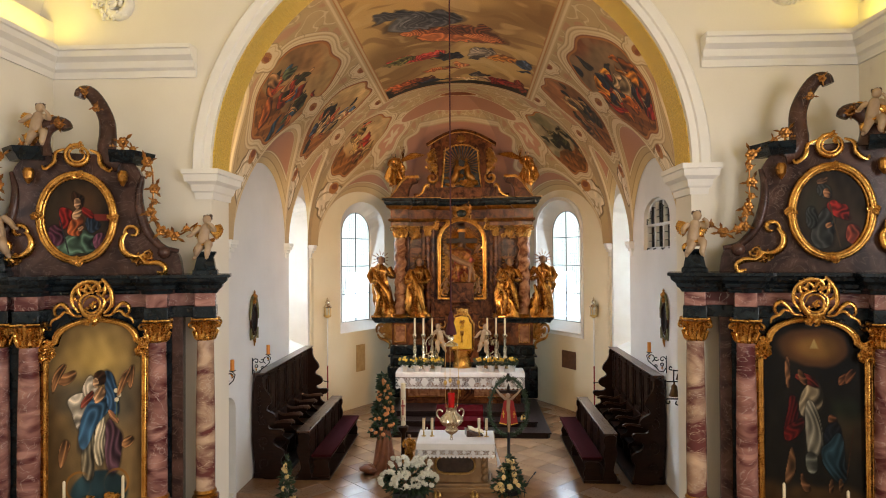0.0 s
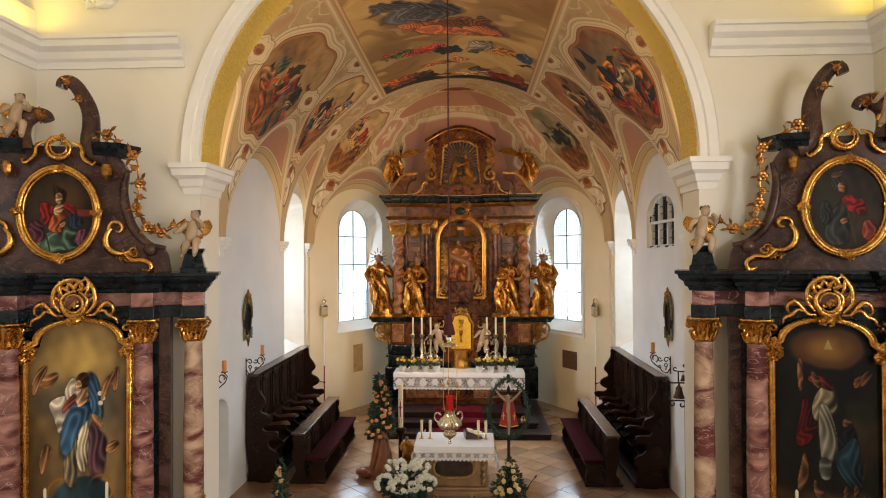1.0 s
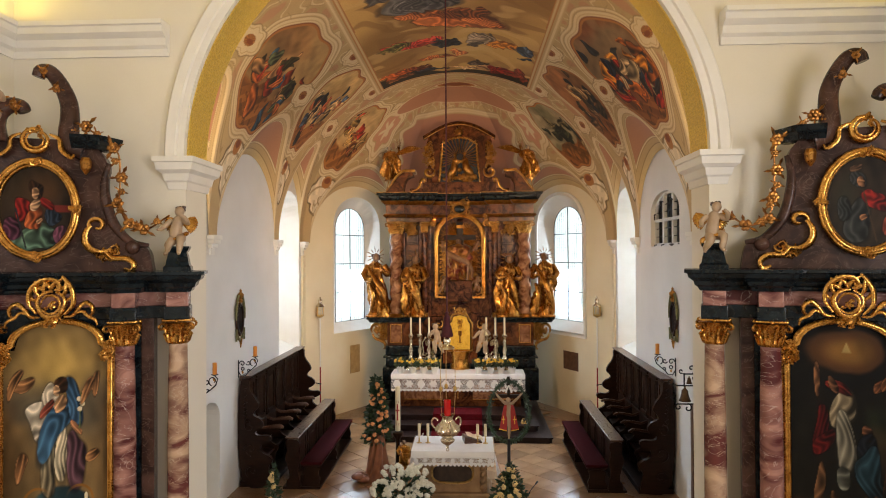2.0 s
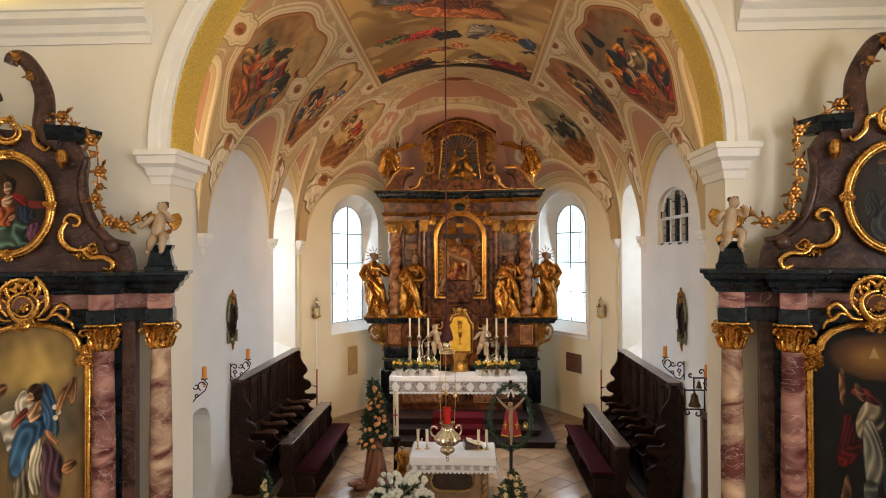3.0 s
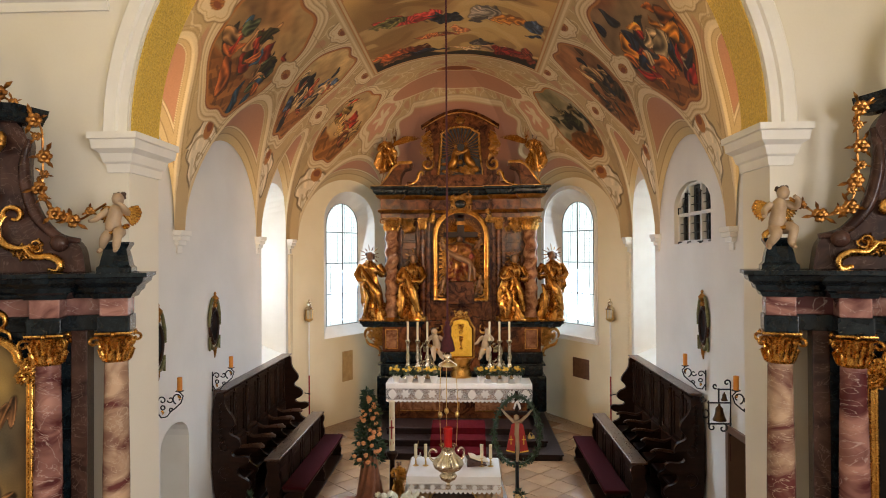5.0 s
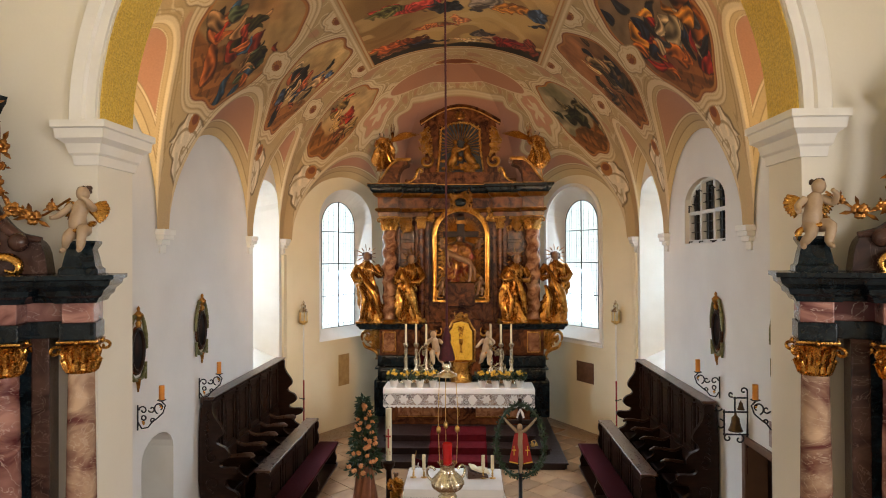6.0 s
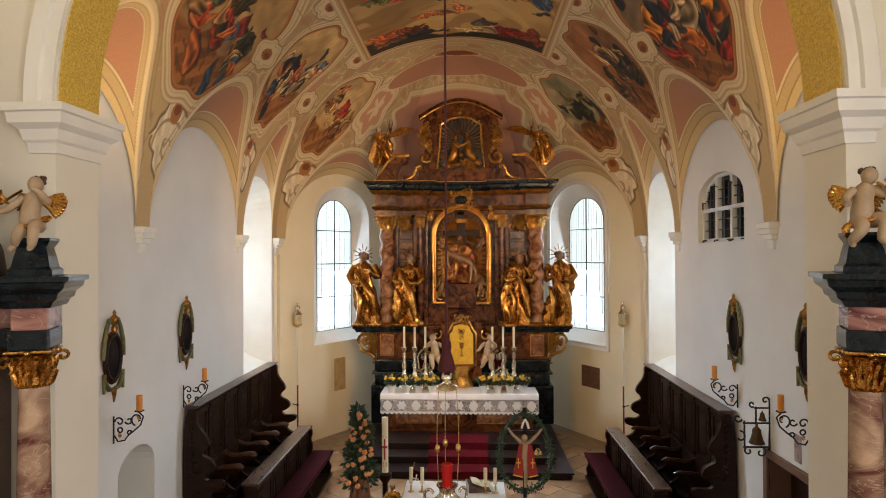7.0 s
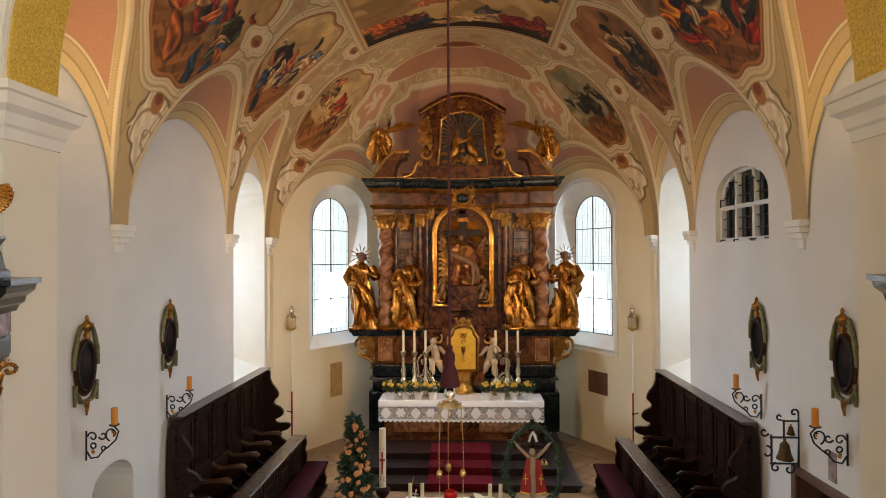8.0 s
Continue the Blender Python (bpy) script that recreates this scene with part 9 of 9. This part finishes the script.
for x, z, k in ((0.21, -0.22, 1.0), (0.12, 0.14, 0.5)):
    bm = bmesh.new()
    lathe(bm, [(0.115 * k, 0.0), (0.12 * k, 0.01), (0.09 * k, 0.08 * k), (0.07 * k, 0.16 * k), (0.065 * k, 0.22 * k), (0.02 * k, 0.27 * k), (0.02 * k, 0.31 * k)], 20, pose(0, -x, z))
    part("bell", bm, DARK_BRONZE, bell, "dark bronze bell", 45)
bm = bmesh.new()
tube(bm, [(0.02, 0, 0.0), (0.03, 0, -0.35), (0.02, 0, -0.95)], 0.006, 5, turn)
part("pull_cord", bm, CORD, bell)
bm = bmesh.new()
box(bm, -0.07, -0.012, -0.16, 0.07, 0.0, 0.16, 0.003)
ob = part("notice_card", bm, material("printed_card", (0.42, 0.36, 0.33), (0.16, 0.08, 0.07), 0.6, 0, 12, 0.05))
ob.matrix_world = pose(WALL_X(9.96), 9.96, 2.02, 0, 0, -90)
tagged(ob, "small printed card fixed to the white wall", "card")

# plates on the slanting walls and the lantern poles
AGED = material("aged_parchment", (0.52, 0.36, 0.15), (0.36, 0.22, 0.09), 0.8, 0, 7, 0.2)
PALE_GLASS = material("pale_lantern_glass", (0.62, 0.58, 0.46), (0.45, 0.40, 0.28), 0.2)
RUSTY = material("rust_brown_plate", (0.17, 0.085, 0.045), (0.11, 0.05, 0.028), 0.7, 0, 9, 0.3)
for sx, s, w, z0, z1, mat, lab in ((-1, 1.95, 0.19, 1.02, 1.80, AGED, "pale brown faded stone tablet on the apse wall"), (1, 1.64, 0.30, 1.16, 1.66, RUSTY, "rust brown square plate on the apse wall")):
    px, py = sx * (CORNER[0] + t_diag.x * s), CORNER[1] + t_diag.y * s
    bm = bmesh.new()
    box(bm, -w, -0.012, z0, w, 0.012, z1, 0.006)
    ob = part("wall_plate", bm, mat)
    ob.matrix_world = pose(px, py, 0, 0, 0, math.degrees(math.atan2(t_diag.y, sx * t_diag.x)))
    tagged(ob, lab, "plate", "wall plates")
    ln = thing("processional_lantern", pose(sx * 3.58, 16.12, 0), "gilded lantern on a tall white and red pole", "lantern", "processional lanterns")
    bm = bmesh.new()
    lathe(bm, [(0.016, 1.42), (0.02, 2.74)], 10)
    part("upper_pole", bm, STUCCO, ln)
    bm = bmesh.new()
    lathe(bm, [(0.03, 0.0), (0.018, 0.02), (0.018, 1.42)], 10)
    part("lower_pole", bm, material("red_pole_paint", (0.30, 0.015, 0.012), None, 0.4), ln, "red painted pole")
    bm = bmesh.new()
    tube(bm, [(0, 0, 0.98), (sx * 0.10, 0.06, 0.98), (sx * 0.2, 0.10, 1.0)], 0.012, 6)
    ball(bm, (0, 0, 0.98), 0.03, (1, 1, 1), 1)
    part("bracket", bm, LEAD, ln)
    bm = bmesh.new()
    for a in range(6):
        c, s2 = 0.085 * math.cos(a * math.pi / 3), 0.085 * math.sin(a * math.pi / 3)
        tube(bm, [(c, s2, 2.78), (c, s2, 3.0)], 0.010, 5)
    lathe(bm, [(0.03, 2.70), (0.10, 2.75), (0.105, 2.79), (0.09, 2.79), (0.02, 2.78)], 12)
    cage = part("lantern_cage", bm, BRASS, ln, "gilded lantern cage")
    bm = bmesh.new()
    lathe(bm, [(0.076, 2.79), (0.076, 2.99)], 12)
    part("lantern_glass", bm, PALE_GLASS, cage, "pale glass of the lantern")
    bm = bmesh.new()
    lathe(bm, [(0.11, 2.99), (0.115, 3.01), (0.07, 3.06), (0.05, 3.08), (0.06, 3.14), (0.05, 3.17), (0.02, 3.19), (0.025, 3.22), (0.004, 3.25)], 12)
    part("lantern_roof", bm, SILVER, ln, "silvered lantern roof", 45)

# stucco angel niches high on the nave walls
for sx in (-1, 1):
    bm = bmesh.new()
    c_scroll(bm, [(sx * p[0], p[1], p[2]) for p in spiral(4.2, 7.6, 0.22, 0.08, 60, 420, 22, 7.27)], 0.06)
    leafwork(bm, sx * 4.0, 7.42, sx * 4.5, 7.82, 3, 7.27, 10, 0.03)
    ob = tagged(part("trim_stucco_ornament", bm, STUCCO, None, "", 60), "white stucco scrollwork above the cornice", "trim", kind="structure")


# ---- chancel floor slabs ----
def slab_mesh(s):
    bm = bmesh.new()
    box(bm, -s / 2, -s / 2, -0.006, s / 2, s / 2, 0.0)
    for f in bm.faces:
        pass
    me = bpy.data.meshes.new("floor_slab")
    bm.to_mesh(me)
    bm.free()
    return me


def slab_material():
    m = material("stone_slab", (0.38, 0.215, 0.11), (0.26, 0.14, 0.07), 0.19, 0, 2.5, 0.04, 40, coat=0.25)
    n, l = m.node_tree.nodes, m.node_tree.links
    b = n["Principled BSDF"]
    src = b.inputs["Base Color"].links[0].from_socket
    info, mr, mx = n.new("ShaderNodeObjectInfo"), n.new("ShaderNodeMapRange"), n.new("ShaderNodeVectorMath")
    mr.inputs["To Min"].default_value, mr.inputs["To Max"].default_value = 0.72, 1.22
    mx.operation = "SCALE"
    l.new(info.outputs["Random"], mr.inputs[0])
    l.new(src, mx.inputs[0])
    l.new(mr.outputs[0], mx.inputs["Scale"])
    l.new(mx.outputs[0], b.inputs["Base Color"])
    return m


SIZE = 0.46
me = slab_mesh(SIZE - 0.008)
me.materials.append(slab_material())
bed = tagged(new("floor_chancel", None), "brown stone slabs laid diagonally in the chancel", "floor", kind="structure")
r = random.Random(2)
count = 0
for i in range(-30, 60):
    for j in range(-30, 60):
        x, y = (i - j) * SIZE * 0.7071, 10.4 + (i + j) * SIZE * 0.7071
        lim = 3.0 if y < 15.4 else 3.0 - (y - 15.4) * 0.35
        front = 10.55 if abs(x) < 2.6 else 11.15
        if abs(x) < lim and front < y < 17.6 and not (abs(x) < 1.7 and y > 15.2):
            s = new("slab", me)
            s.parent = bed
            s.location = (x, y, 0.0 + r.uniform(-0.0008, 0.0008))
            s.rotation_euler = (0, 0, math.pi / 4)
            count += 1
